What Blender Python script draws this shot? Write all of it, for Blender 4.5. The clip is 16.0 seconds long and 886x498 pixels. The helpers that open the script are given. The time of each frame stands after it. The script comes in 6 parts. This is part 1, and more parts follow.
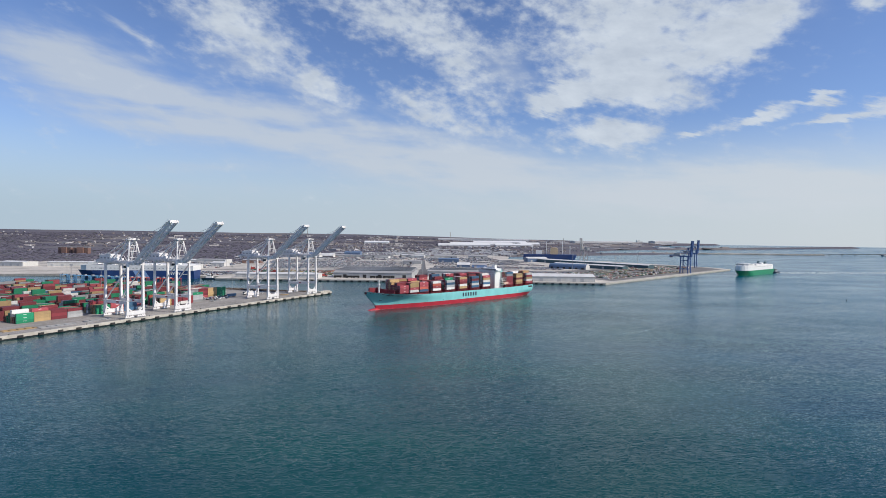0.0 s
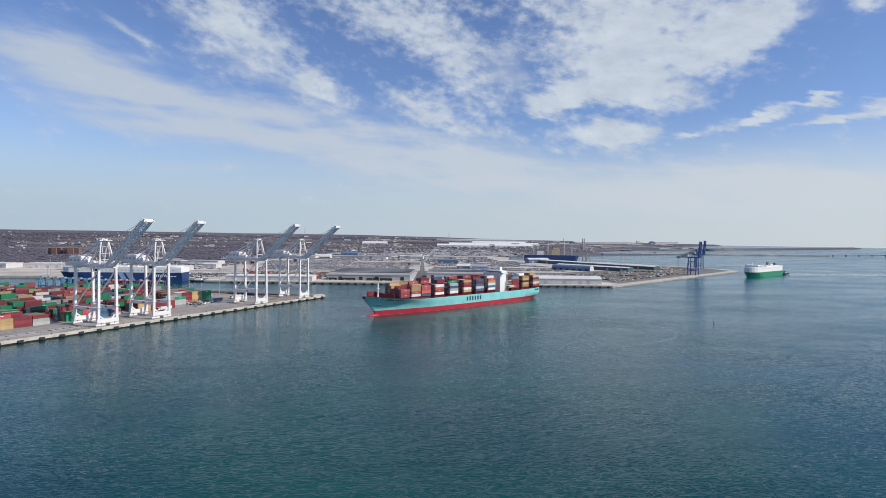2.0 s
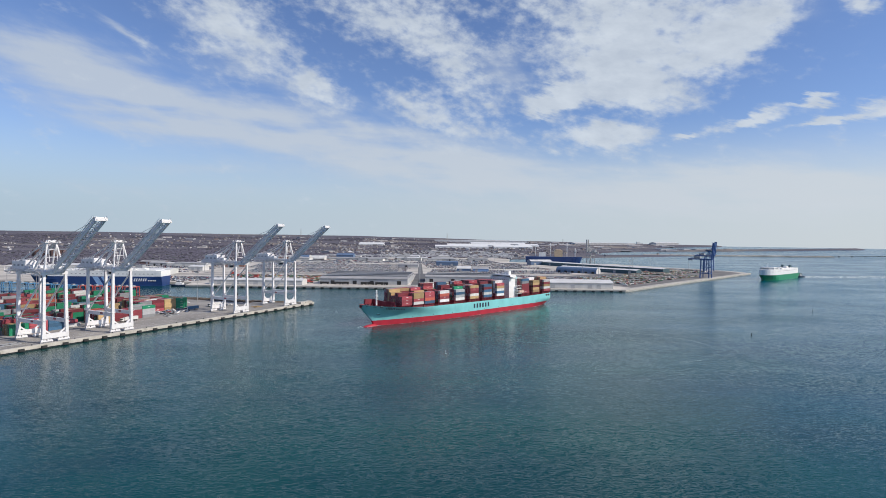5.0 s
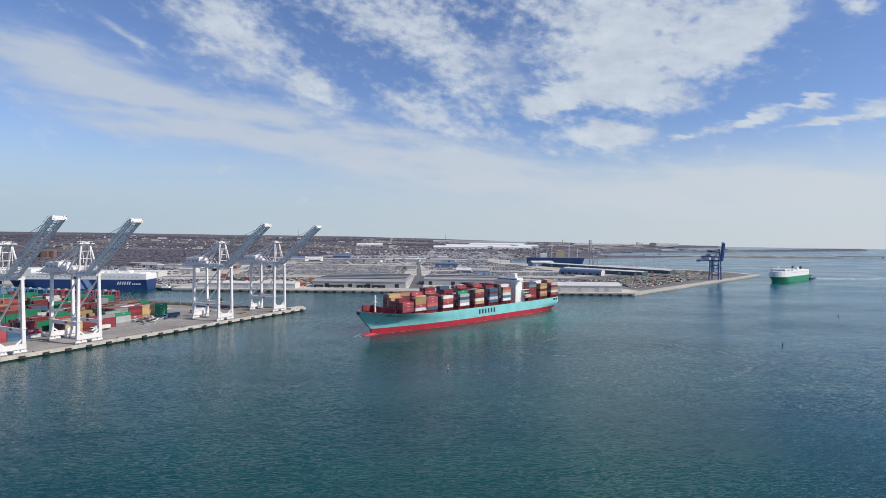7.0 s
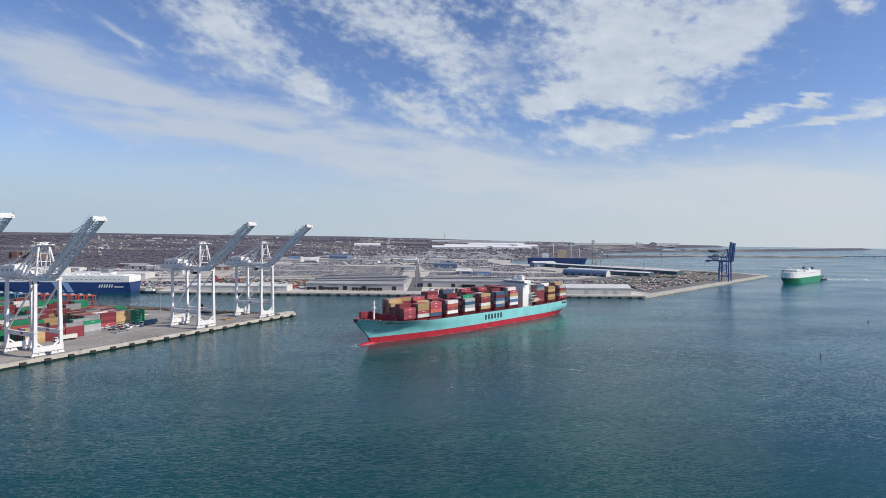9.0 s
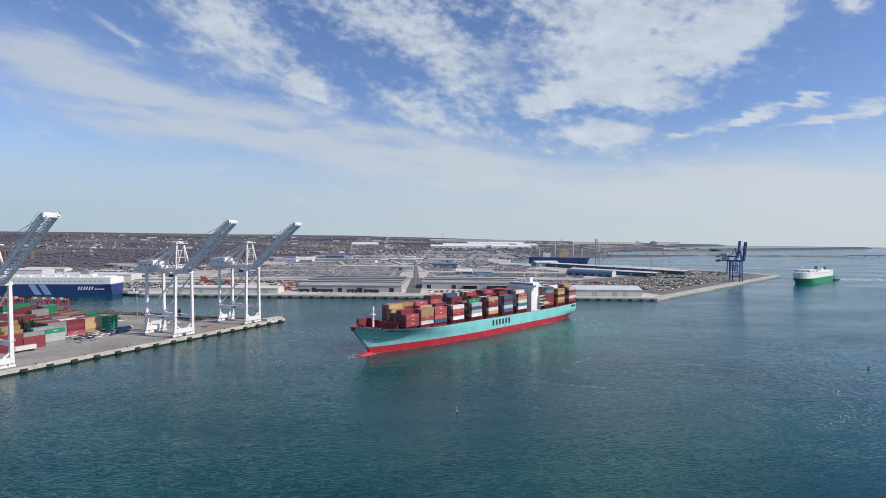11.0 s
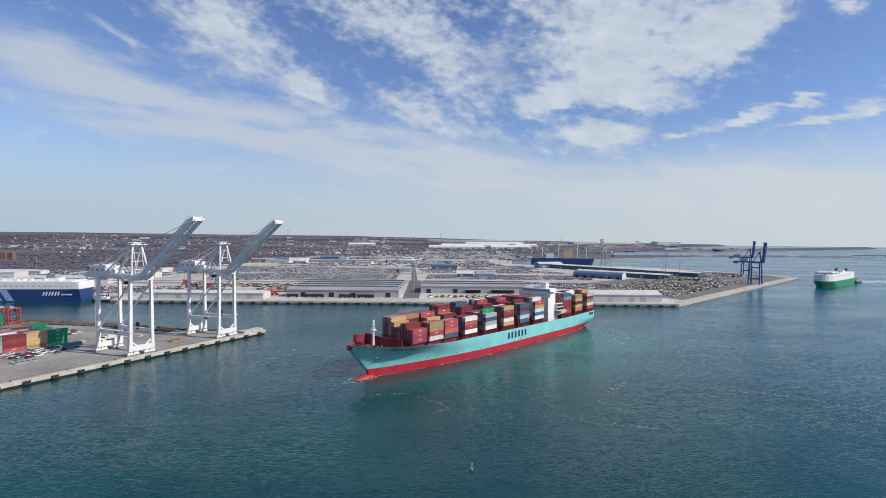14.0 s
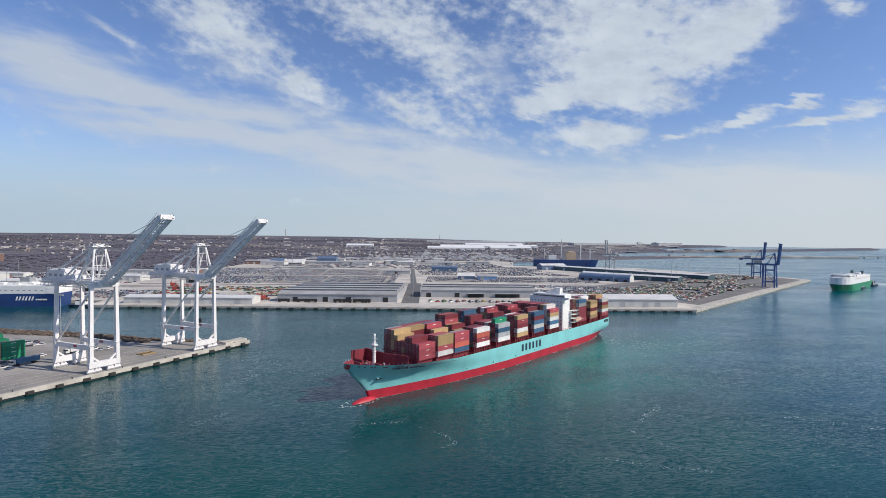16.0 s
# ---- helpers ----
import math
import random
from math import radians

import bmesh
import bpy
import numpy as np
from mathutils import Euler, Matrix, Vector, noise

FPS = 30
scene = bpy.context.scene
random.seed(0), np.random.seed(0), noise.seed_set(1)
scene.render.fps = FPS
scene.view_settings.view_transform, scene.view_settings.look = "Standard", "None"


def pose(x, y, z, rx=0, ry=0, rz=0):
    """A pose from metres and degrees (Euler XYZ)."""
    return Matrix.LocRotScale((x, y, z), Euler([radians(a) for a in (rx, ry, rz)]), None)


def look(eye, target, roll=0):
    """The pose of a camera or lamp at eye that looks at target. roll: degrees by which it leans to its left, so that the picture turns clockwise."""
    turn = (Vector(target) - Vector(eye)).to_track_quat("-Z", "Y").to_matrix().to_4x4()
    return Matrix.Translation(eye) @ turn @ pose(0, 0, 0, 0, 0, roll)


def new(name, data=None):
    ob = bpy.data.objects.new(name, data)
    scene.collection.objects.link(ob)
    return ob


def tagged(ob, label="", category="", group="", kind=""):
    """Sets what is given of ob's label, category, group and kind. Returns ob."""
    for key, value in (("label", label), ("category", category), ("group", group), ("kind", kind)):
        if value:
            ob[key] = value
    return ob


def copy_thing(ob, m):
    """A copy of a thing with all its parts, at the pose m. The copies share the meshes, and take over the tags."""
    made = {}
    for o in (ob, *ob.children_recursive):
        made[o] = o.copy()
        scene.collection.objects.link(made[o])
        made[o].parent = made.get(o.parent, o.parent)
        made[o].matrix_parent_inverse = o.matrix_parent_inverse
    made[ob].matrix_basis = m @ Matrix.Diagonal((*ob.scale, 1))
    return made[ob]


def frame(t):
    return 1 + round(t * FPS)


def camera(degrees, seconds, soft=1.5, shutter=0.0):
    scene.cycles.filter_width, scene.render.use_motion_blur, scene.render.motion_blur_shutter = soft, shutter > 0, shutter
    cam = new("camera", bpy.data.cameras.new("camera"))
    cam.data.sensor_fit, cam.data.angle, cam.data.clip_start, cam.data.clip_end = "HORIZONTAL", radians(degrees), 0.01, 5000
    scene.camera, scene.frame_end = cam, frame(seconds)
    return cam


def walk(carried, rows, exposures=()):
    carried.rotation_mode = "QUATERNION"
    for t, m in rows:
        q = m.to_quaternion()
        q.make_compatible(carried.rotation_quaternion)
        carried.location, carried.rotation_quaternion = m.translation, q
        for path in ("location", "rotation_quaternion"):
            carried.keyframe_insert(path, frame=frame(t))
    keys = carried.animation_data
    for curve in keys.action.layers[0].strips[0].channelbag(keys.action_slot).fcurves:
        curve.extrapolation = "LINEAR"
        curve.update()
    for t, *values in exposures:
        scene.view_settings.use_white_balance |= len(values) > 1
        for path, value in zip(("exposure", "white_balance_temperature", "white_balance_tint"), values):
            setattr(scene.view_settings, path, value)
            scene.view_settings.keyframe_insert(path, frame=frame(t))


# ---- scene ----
cam = camera(78.7, 16.0, soft=0.85)
PATH = [
    (0, (-0.023, -0.511, 76.064), (0.082, 1.486, 76.016), 0.6),
    (4, (-0.388, 78.058, 75.909), (-0.271, 80.054, 75.865), 0.6),
    (8, (0.061, 155.668, 76.139), (0.19, 157.664, 76.099), 0.5),
    (12, (0.351, 234.289, 75.952), (0.493, 236.283, 75.907), 0.4),
    (16, (0.274, 312.656, 75.848), (0.427, 314.649, 75.808), 0.4),
]
walk(cam, [(t, look(eye, target, roll)) for t, eye, target, roll in PATH])

# ---- world, sun ----
SUN_ELEVATION = radians(39)
SUN_AZIMUTH = math.atan2(0.94, -0.342)


def clouded_sky():
    """Blue sky with a high, broken cloud deck, laid out by azimuth and elevation."""
    world = bpy.data.worlds.new("sky")
    scene.world = world
    world.use_nodes = True
    tree = world.node_tree
    tree.nodes.clear()
    link = tree.links.new

    def node(kind, **values):
        n = tree.nodes.new(kind)
        for key, value in values.items():
            n.inputs[key].default_value = value
        return n

    def calc(op, a, b=0.0, c=0.0):
        n = tree.nodes.new("ShaderNodeMath")
        n.operation = op
        for socket, value in zip(n.inputs, (a, b, c)):
            if isinstance(value, (int, float)):
                socket.default_value = value
            else:
                link(value, socket)
        return n.outputs[0]

    sky = tree.nodes.new("ShaderNodeTexSky")
    sky.sky_type, sky.sun_disc = "NISHITA", False
    sky.sun_elevation, sky.sun_rotation = SUN_ELEVATION, SUN_AZIMUTH
    sky.air_density, sky.dust_density, sky.ozone_density = 1.0, 0.15, 3.5
    place = tree.nodes.new("ShaderNodeTexCoord").outputs["Generated"]
    split = tree.nodes.new("ShaderNodeSeparateXYZ")
    link(place, split.inputs[0])
    x, y, z = split.outputs
    az = calc("ARCTAN2", x, y)
    el = calc("ARCSINE", z)

    def noise_at(sx, sy, scale, detail, rough, shift=0.0):
        join = tree.nodes.new("ShaderNodeCombineXYZ")
        link(calc("MULTIPLY_ADD", az, sx, calc("MULTIPLY", el, shift)), join.inputs[0])
        link(calc("MULTIPLY", el, sy), join.inputs[1])
        n = node("ShaderNodeTexNoise", Scale=scale, Detail=detail, Roughness=rough)
        link(join.outputs[0], n.inputs["Vector"])
        return n.outputs["Fac"]

    def joined(a, e):
        join = tree.nodes.new("ShaderNodeCombineXYZ")
        link(a, join.inputs[0]), link(e, join.inputs[1])
        return join.outputs[0]

    # warp, so that the clouds' edges fray
    wx = calc("MULTIPLY_ADD", noise_at(1, 1, 7, 5, 0.6), 0.10, -0.05)
    wy = calc("MULTIPLY_ADD", noise_at(1.3, 1.7, 9, 5, 0.6, 3.0), 0.08, -0.04)
    frayed = joined(calc("ADD", az, wx), calc("ADD", el, wy))
    plain = joined(calc("MULTIPLY_ADD", wx, 0.6, az), calc("MULTIPLY_ADD", wy, 0.5, el))

    def bank(at, a, e, la, le, lean, weight):
        """One bank of cloud: centre and half-sizes in degrees."""
        m = tree.nodes.new("ShaderNodeMapping")
        m.vector_type = "TEXTURE"
        m.inputs["Location"].default_value = (radians(a), radians(e), 0)
        m.inputs["Rotation"].default_value = (0, 0, radians(lean))
        m.inputs["Scale"].default_value = (radians(la), radians(le), 1)
        link(at, m.inputs[0])
        dot = tree.nodes.new("ShaderNodeVectorMath")
        dot.operation = "DOT_PRODUCT"
        link(m.outputs[0], dot.inputs[0]), link(m.outputs[0], dot.inputs[1])
        return calc("MULTIPLY", calc("POWER", 0.368, dot.outputs["Value"]), weight)

    def gathered(at, banks):
        total = 0.0
        for b in banks:
            total = calc("ADD", bank(at, *b), total)
        return total

    def ranged(value, a, b, c, d, soft=True):
        n = node("ShaderNodeMapRange", **{"From Min": a, "From Max": b, "To Min": c, "To Max": d})
        n.interpolation_type = "SMOOTHSTEP" if soft else "LINEAR"
        link(value, n.inputs[0])
        return n.outputs[0]

    def mixed(fac, a, b):
        n = node("ShaderNodeMix")
        n.data_type = "RGBA"
        link(fac, n.inputs[0])
        for socket, value in ((n.inputs[6], a), (n.inputs[7], b)):
            if isinstance(value, tuple):
                socket.default_value = (*value, 1)
            else:
                link(value, socket)
        return n.outputs[2]

    # smooth high veils, then the broken banks, each: azimuth, elevation, half-length, half-width, lean, weight
    veils = (
        (-27.8, 13.1, 8.9, 2.04, -6, 1.0), (-6.3, 9.6, 15.3, 2.98, -8, 0.9), (-25.1, 10.4, 11.0, 1.87, -7, 0.6), (-33.0, 15.8, 5.7, 1.41, -3, 0.6),
        (5.2, 6.3, 11.0, 3.46, -4, 0.55), (33.4, 5.4, 14.8, 2.08, -3, 0.95), (27.6, 3.6, 17.3, 2.3, -2, 0.6), (-16.3, 17.3, 8.2, 3.55, -27, 0.4),
        (-27.4, 18.1, 2.3, 0.32, -21, 0.45), (9.4, 16.9, 3.5, 2.5, -26, 0.5), (33.1, 19.6, 4.3, 2.74, 10, 0.4), (-21.4, 4.2, 11.8, 0.8, 1, 0.35),
        (-22.4, 6.3, 8.0, 0.68, 1, 0.3),
        (-75, 18, 26, 10, 12, 0.7), (80, 16, 30, 9, -15, 0.7), (180, 25, 60, 12, 0, 0.6),
    )
    broken = (
        (-18.3, 19.5, 5.8, 3.21, -28, 0.72), (-10.3, 15.1, 4.3, 1.71, -29, 0.7), (-2.8, 21.8, 5.8, 3.0, -12, 0.5), (4.3, 17.5, 5.2, 2.64, -45, 0.72),
        (1.1, 13.4, 6.3, 1.57, -12, 0.5), (21.7, 18.9, 8.5, 5.09, 0, 1.05), (31.6, 18.5, 5.3, 2.11, 31, 0.9), (23.0, 14.4, 4.0, 1.49, -16, 0.7),
        (14.9, 14.1, 3.5, 0.86, 1, 1.3), (19.4, 10.1, 5.5, 1.45, -6, 1.05), (27.9, 9.8, 1.3, 0.46, 6, 0.95), (32.7, 10.7, 2.4, 0.66, 12, 1.3),
        (37.3, 12.0, 1.9, 0.37, 0, 0.95), (37.5, 10.2, 2.1, 0.37, 13, 0.95), (41.8, 10.9, 3.3, 0.64, 4, 0.9), (40.7, 19.3, 1.2, 0.7, -24, 1.05),
        (3.2, 11.2, 4.9, 1.76, -22, 0.4), (6.7, 27.0, 26.7, 5.03, 1, 0.55),
        (-80, 30, 26, 10, 12, 0.7), (85, 26, 30, 9, -15, 0.7), (170, 35, 60, 12, 0, 0.6),
    )
    streak = noise_at(1.0, 5.0, 4.5, 4, 0.5, 1.2)
    fine = noise_at(1.0, 1.6, 18, 6, 0.6, 0.7)
    puff = noise_at(1.0, 1.5, 44, 3, 0.55)
    thin = calc("MULTIPLY", gathered(plain, veils), ranged(streak, 0.32, 0.66, 0.35, 1.35, False))
    thin = calc("ADD", thin, calc("MULTIPLY_ADD", fine, 0.5, -0.25))
    veil_cover = ranged(thin, 0.02, 0.95, 0.0, 0.86)
    body = calc("ADD", gathered(frayed, broken), calc("MULTIPLY_ADD", fine, 1.5, -0.78))
    body = calc("ADD", body, calc("MULTIPLY_ADD", puff, 0.85, -0.43))
    cover = ranged(body, 0.05, 0.9, 0.0, 0.92)
    # haze towards the horizon, brighter on the sun's side
    haze_cover = ranged(el, radians(12.5), radians(1.2), 0.0, 0.94)
    haze = mixed(ranged(az, radians(-36), radians(40), 0.0, 1.0, False), (0.41, 0.525, 0.63), (0.575, 0.64, 0.69))
    tone = node("ShaderNodeMix")
    tone.data_type, tone.blend_type = "RGBA", "MULTIPLY"
    tone.inputs[0].default_value = 1.0
    tone.inputs[7].default_value = (0.102, 0.104, 0.125, 1)
    link(sky.outputs[0], tone.inputs[6])
    shade = ranged(noise_at(1.0, 2.0, 14, 5, 0.6, 0.5), 0.3, 0.7, 0.0, 1.0, False)
    white = mixed(shade, (0.50, 0.565, 0.655), (0.65, 0.715, 0.79))
    grey = mixed(ranged(az, radians(-36), radians(40), 0.0, 1.0, False), (0.51, 0.575, 0.665), (0.60, 0.655, 0.715))
    clear = mixed(haze_cover, tone.outputs[2], haze)
    mix = mixed(cover, mixed(veil_cover, clear, grey), white)
    back = node("ShaderNodeBackground", Strength=1.0)
    link(mix, back.inputs[0])
    link(back.outputs[0], tree.nodes.new("ShaderNodeOutputWorld").inputs[0])


clouded_sky()
sun = new("sun", bpy.data.lights.new("sun", "SUN"))
sun.data.energy, sun.data.angle, sun.data.color = 4.4, radians(0.55), (1.0, 0.91, 0.80)
sun.matrix_world = look((0.94 * 500, -0.342 * 500, 500 * math.tan(SUN_ELEVATION)), (0, 0, 0))

# ---- materials ----


def material(name, colour, rough=0.6, metal=0.0, vary=0.18, size=3.0, bump=0.0, each=0.0, island=False, streak=0.0):
    """A worn surface: broad stains and fine grain over a base colour. size: of the stains, in metres; each: spread from object to object."""
    m = bpy.data.materials.new(name)
    m.use_nodes = True
    tree = m.node_tree
    link = tree.links.new
    shader = tree.nodes["Principled BSDF"]
    shader.inputs["Roughness"].default_value, shader.inputs["Metallic"].default_value = rough, metal
    place = tree.nodes.new("ShaderNodeTexCoord").outputs["Object"]
    broad, grain = tree.nodes.new("ShaderNodeTexNoise"), tree.nodes.new("ShaderNodeTexNoise")
    broad.inputs["Scale"].default_value, broad.inputs["Detail"].default_value = 1 / size, 5
    grain.inputs["Scale"].default_value, grain.inputs["Detail"].default_value = 9 / size, 4
    if streak:
        stretch = tree.nodes.new("ShaderNodeMapping")
        stretch.inputs["Scale"].default_value = (1, 1, streak)
        link(place, stretch.inputs[0])
        place = stretch.outputs[0]
    link(place, broad.inputs["Vector"]), link(place, grain.inputs["Vector"])
    both = tree.nodes.new("ShaderNodeMath")
    both.operation = "MULTIPLY_ADD"
    link(grain.outputs["Fac"], both.inputs[0])
    both.inputs[1].default_value = 0.45
    link(broad.outputs["Fac"], both.inputs[2])
    scale = tree.nodes.new("ShaderNodeMapRange")
    for key, value in (("From Min", 0.45), ("From Max", 1.0), ("To Min", 1 - vary), ("To Max", 1 + vary)):
        scale.inputs[key].default_value = value
    link(both.outputs[0], scale.inputs[0])
    factor = scale.outputs[0]
    if each or island:
        rnd = tree.nodes.new("ShaderNodeNewGeometry").outputs["Random Per Island"] if island else tree.nodes.new("ShaderNodeObjectInfo").outputs["Random"]
        spread = tree.nodes.new("ShaderNodeMapRange")
        spread.inputs["To Min"].default_value, spread.inputs["To Max"].default_value = 1 - (each or 0.3), 1 + (each or 0.3)
        link(rnd, spread.inputs[0])
        times = tree.nodes.new("ShaderNodeMath")
        times.operation = "MULTIPLY"
        link(factor, times.inputs[0]), link(spread.outputs[0], times.inputs[1])
        factor = times.outputs[0]
    tint = tree.nodes.new("ShaderNodeMix")
    tint.data_type, tint.blend_type = "RGBA", "MULTIPLY"
    tint.inputs[0].default_value = 1
    tint.inputs[6].default_value = (*colour, 1)
    link(factor, tint.inputs[7])
    link(tint.outputs[2], shader.inputs["Base Color"])
    if bump:
        raise_ = tree.nodes.new("ShaderNodeBump")
        raise_.inputs["Strength"].default_value, raise_.inputs["Distance"].default_value = bump, size * 0.05
        link(grain.outputs["Fac"], raise_.inputs["Height"])
        link(raise_.outputs[0], shader.inputs["Normal"])
    return m


def palette(name, colours, rough=0.5, metal=0.0):
    """Each loose piece of a mesh takes one of the colours."""
    m = bpy.data.materials.new(name)
    m.use_nodes = True
    tree = m.node_tree
    ramp = tree.nodes.new("ShaderNodeValToRGB")
    ramp.color_ramp.interpolation = "CONSTANT"
    ramp.color_ramp.elements.remove(ramp.color_ramp.elements[1])
    for i, c in enumerate(colours):
        e = ramp.color_ramp.elements[0] if i == 0 else ramp.color_ramp.elements.new(i / len(colours))
        e.color = (*c, 1)
    tree.links.new(tree.nodes.new("ShaderNodeNewGeometry").outputs["Random Per Island"], ramp.inputs[0])
    shader = tree.nodes["Principled BSDF"]
    tree.links.new(ramp.outputs[0], shader.inputs["Base Color"])
    shader.inputs["Roughness"].default_value, shader.inputs["Metallic"].default_value = rough, metal
    return m


def water_material():
    m = bpy.data.materials.new("harbour_water")
    m.use_nodes = True
    tree = m.node_tree
    link = tree.links.new
    shader = tree.nodes["Principled BSDF"]
    shader.inputs["IOR"].default_value = 1.30
    place = tree.nodes.new("ShaderNodeTexCoord").outputs["Object"]

    def noise_of(scale, detail, stretch=(1, 1, 1), turn=0.0, rough=0.55):
        mapping = tree.nodes.new("ShaderNodeMapping")
        mapping.inputs["Scale"].default_value = stretch
        mapping.inputs["Rotation"].default_value = (0, 0, radians(turn))
        link(place, mapping.inputs[0])
        n = tree.nodes.new("ShaderNodeTexNoise")
        n.inputs["Scale"].default_value, n.inputs["Detail"].default_value, n.inputs["Roughness"].default_value = scale, detail, rough
        link(mapping.outputs[0], n.inputs["Vector"])
        return n.outputs["Fac"]

    def ranged(value, a, b, c, d):
        n = tree.nodes.new("ShaderNodeMapRange")
        for key, v in (("From Min", a), ("From Max", b), ("To Min", c), ("To Max", d)):
            n.inputs[key].default_value = v
        link(value, n.inputs[0])
        return n.outputs[0]

    def blended(fac, a, b):
        n = tree.nodes.new("ShaderNodeMix")
        n.data_type = "RGBA"
        link(fac, n.inputs[0])
        for socket, value in ((n.inputs[6], a), (n.inputs[7], b)):
            if isinstance(value, tuple):
                socket.default_value = (*value, 1)
            else:
                link(value, socket)
        return n.outputs[2]

    def times(a, b):
        n = tree.nodes.new("ShaderNodeMath")
        n.operation = "MULTIPLY"
        link(a, n.inputs[0]), link(b, n.inputs[1])
        return n.outputs[0]

    calm = noise_of(0.006, 5, (1, 2.2, 1), 25)
    slick = noise_of(0.0032, 6, (1, 3.2, 1), -14, 0.6)
    silt = noise_of(0.011, 4, (1, 1.6, 1), -30)
    # green patch where ships turn: stirred silt plus the hull's painted teal reflection
    patch_place = tree.nodes.new("ShaderNodeMapping")
    patch_place.vector_type = "TEXTURE"
    patch_place.inputs["Location"].default_value, patch_place.inputs["Rotation"].default_value, patch_place.inputs["Scale"].default_value = (143, 646, 0), (0, 0, radians(43)), (150, 56, 1)
    link(place, patch_place.inputs[0])
    far = tree.nodes.new("ShaderNodeVectorMath")
    far.operation = "LENGTH"
    link(patch_place.outputs[0], far.inputs[0])
    silt_reflection = times(ranged(far.outputs["Value"], 0.25, 1.15, 1, 0), ranged(silt, 0.34, 0.6, 0.25, 1))
    green = blended(ranged(silt, 0.38, 0.66, 0, 1), (0.002, 0.044, 0.051), (0.005, 0.062, 0.060))
    # bluer, lighter base colour out in the channel
    outer = tree.nodes.new("ShaderNodeVectorMath")
    outer.operation = "DOT_PRODUCT"
    outer.inputs[1].default_value = (0.9, 0.45, 0)
    link(place, outer.inputs[0])
    deep = blended(ranged(outer.outputs["Value"], 380, 900, 0, 1), green, (0.0, 0.088, 0.130))
    link(blended(silt_reflection, deep, (0.004, 0.135, 0.125)), shader.inputs["Base Color"])
    link(ranged(calm, 0.35, 0.65, 0.13, 0.20), shader.inputs["Roughness"])
    slope = None
    for scale, detail, stretch, turn, steep in ((0.05, 2, (0.7, 1.5, 1), 8, 0.10), (0.34, 2, (0.6, 1.6, 1), -12, 0.15), (0.9, 2, (0.45, 2.0, 1), 12, 0.52), (2.2, 2, (0.5, 1.8, 1), -5, 0.70)):
        n = noise_of(scale, detail, stretch, turn, 0.55).node
        lean = tree.nodes.new("ShaderNodeVectorMath")
        lean.operation = "MULTIPLY_ADD"
        link(n.outputs["Color"], lean.inputs[0])
        lean.inputs[1].default_value, lean.inputs[2].default_value = (0.75 * steep, 1.1 * steep, 0), (-0.375 * steep, -0.55 * steep, 0)
        if slope is None:
            slope = lean.outputs[0]
        else:
            both = tree.nodes.new("ShaderNodeVectorMath")
            link(slope, both.inputs[0]), link(lean.outputs[0], both.inputs[1])
            slope = both.outputs[0]
    windy = tree.nodes.new("ShaderNodeVectorMath")
    windy.operation = "SCALE"
    link(slope, windy.inputs[0])
    link(times(ranged(calm, 0.33, 0.62, 0.65, 1.15), ranged(slick, 0.42, 0.6, 1.0, 0.5)), windy.inputs["Scale"])
    upright = tree.nodes.new("ShaderNodeVectorMath")
    upright.inputs[1].default_value = (0, 0, 1)
    link(windy.outputs[0], upright.inputs[0])
    unit = tree.nodes.new("ShaderNodeVectorMath")
    unit.operation = "NORMALIZE"
    link(upright.outputs[0], unit.inputs[0])
    link(unit.outputs[0], shader.inputs["Normal"])
    return m


M_WATER = water_material()
M_CONCRETE = material("concrete", (0.30, 0.285, 0.26), 0.85, vary=0.3, size=14, bump=0.2)
M_QUAY = material("quay_edge_concrete", (0.46, 0.435, 0.385), 0.85, vary=0.3, size=5, bump=0.3)
M_ASPHALT = material("yard_asphalt", (0.27, 0.255, 0.235), 0.9, vary=0.32, size=40, bump=0.1)
M_LAND = material("terminal_ground", (0.46, 0.43, 0.385), 0.9, vary=0.42, size=60, bump=0.1)
M_RUBBER = material("fender_rubber", (0.03, 0.03, 0.03), 0.8, size=1)
M_WHITE = material("white_crane_paint", (0.74, 0.73, 0.73), 0.4, vary=0.12, size=6)
M_GREYSTEEL = material("grey_steel", (0.34, 0.35, 0.36), 0.5, 0.3, size=3)
M_BLUESTEEL = material("blue_crane_paint", (0.045, 0.10, 0.26), 0.5, vary=0.2, size=5)
M_REDSTEEL = material("red_carrier_paint", (0.36, 0.06, 0.05), 0.5, size=2)
M_CARRIERBLUE = material("blue_carrier_paint", (0.07, 0.20, 0.36), 0.5, size=2)
M_DARK = material("near_black", (0.02, 0.021, 0.024), 0.6, size=2)
M_GLASS = material("dark_glazing", (0.02, 0.03, 0.04), 0.08, vary=0.05)
M_HULL = material("turquoise_hull_paint", (0.22, 0.57, 0.58), 0.42, vary=0.13, size=9, streak=0.25)
M_BOOT = material("red_antifouling", (0.40, 0.018, 0.038), 0.5, vary=0.22, size=7, streak=0.4)
M_DECK = material("oxide_red_deck", (0.20, 0.028, 0.04), 0.6, vary=0.25, size=4)
M_SHIPWHITE = material("ship_white_paint", (0.78, 0.78, 0.76), 0.45, vary=0.08, size=5)
M_NAVY = material("navy_hull_paint", (0.018, 0.05, 0.17), 0.4, vary=0.15, size=9)
M_PALEBLUE = material("pale_blue_paint", (0.24, 0.38, 0.62), 0.45, size=5)
M_GREENHULL = material("green_hull_paint", (0.012, 0.22, 0.10), 0.42, vary=0.12, size=9)
M_LETTER = material("dark_lettering", (0.015, 0.03, 0.06), 0.5)
M_WALL = material("pale_metal_wall", (0.56, 0.56, 0.54), 0.6, vary=0.12, size=8, streak=0.3)
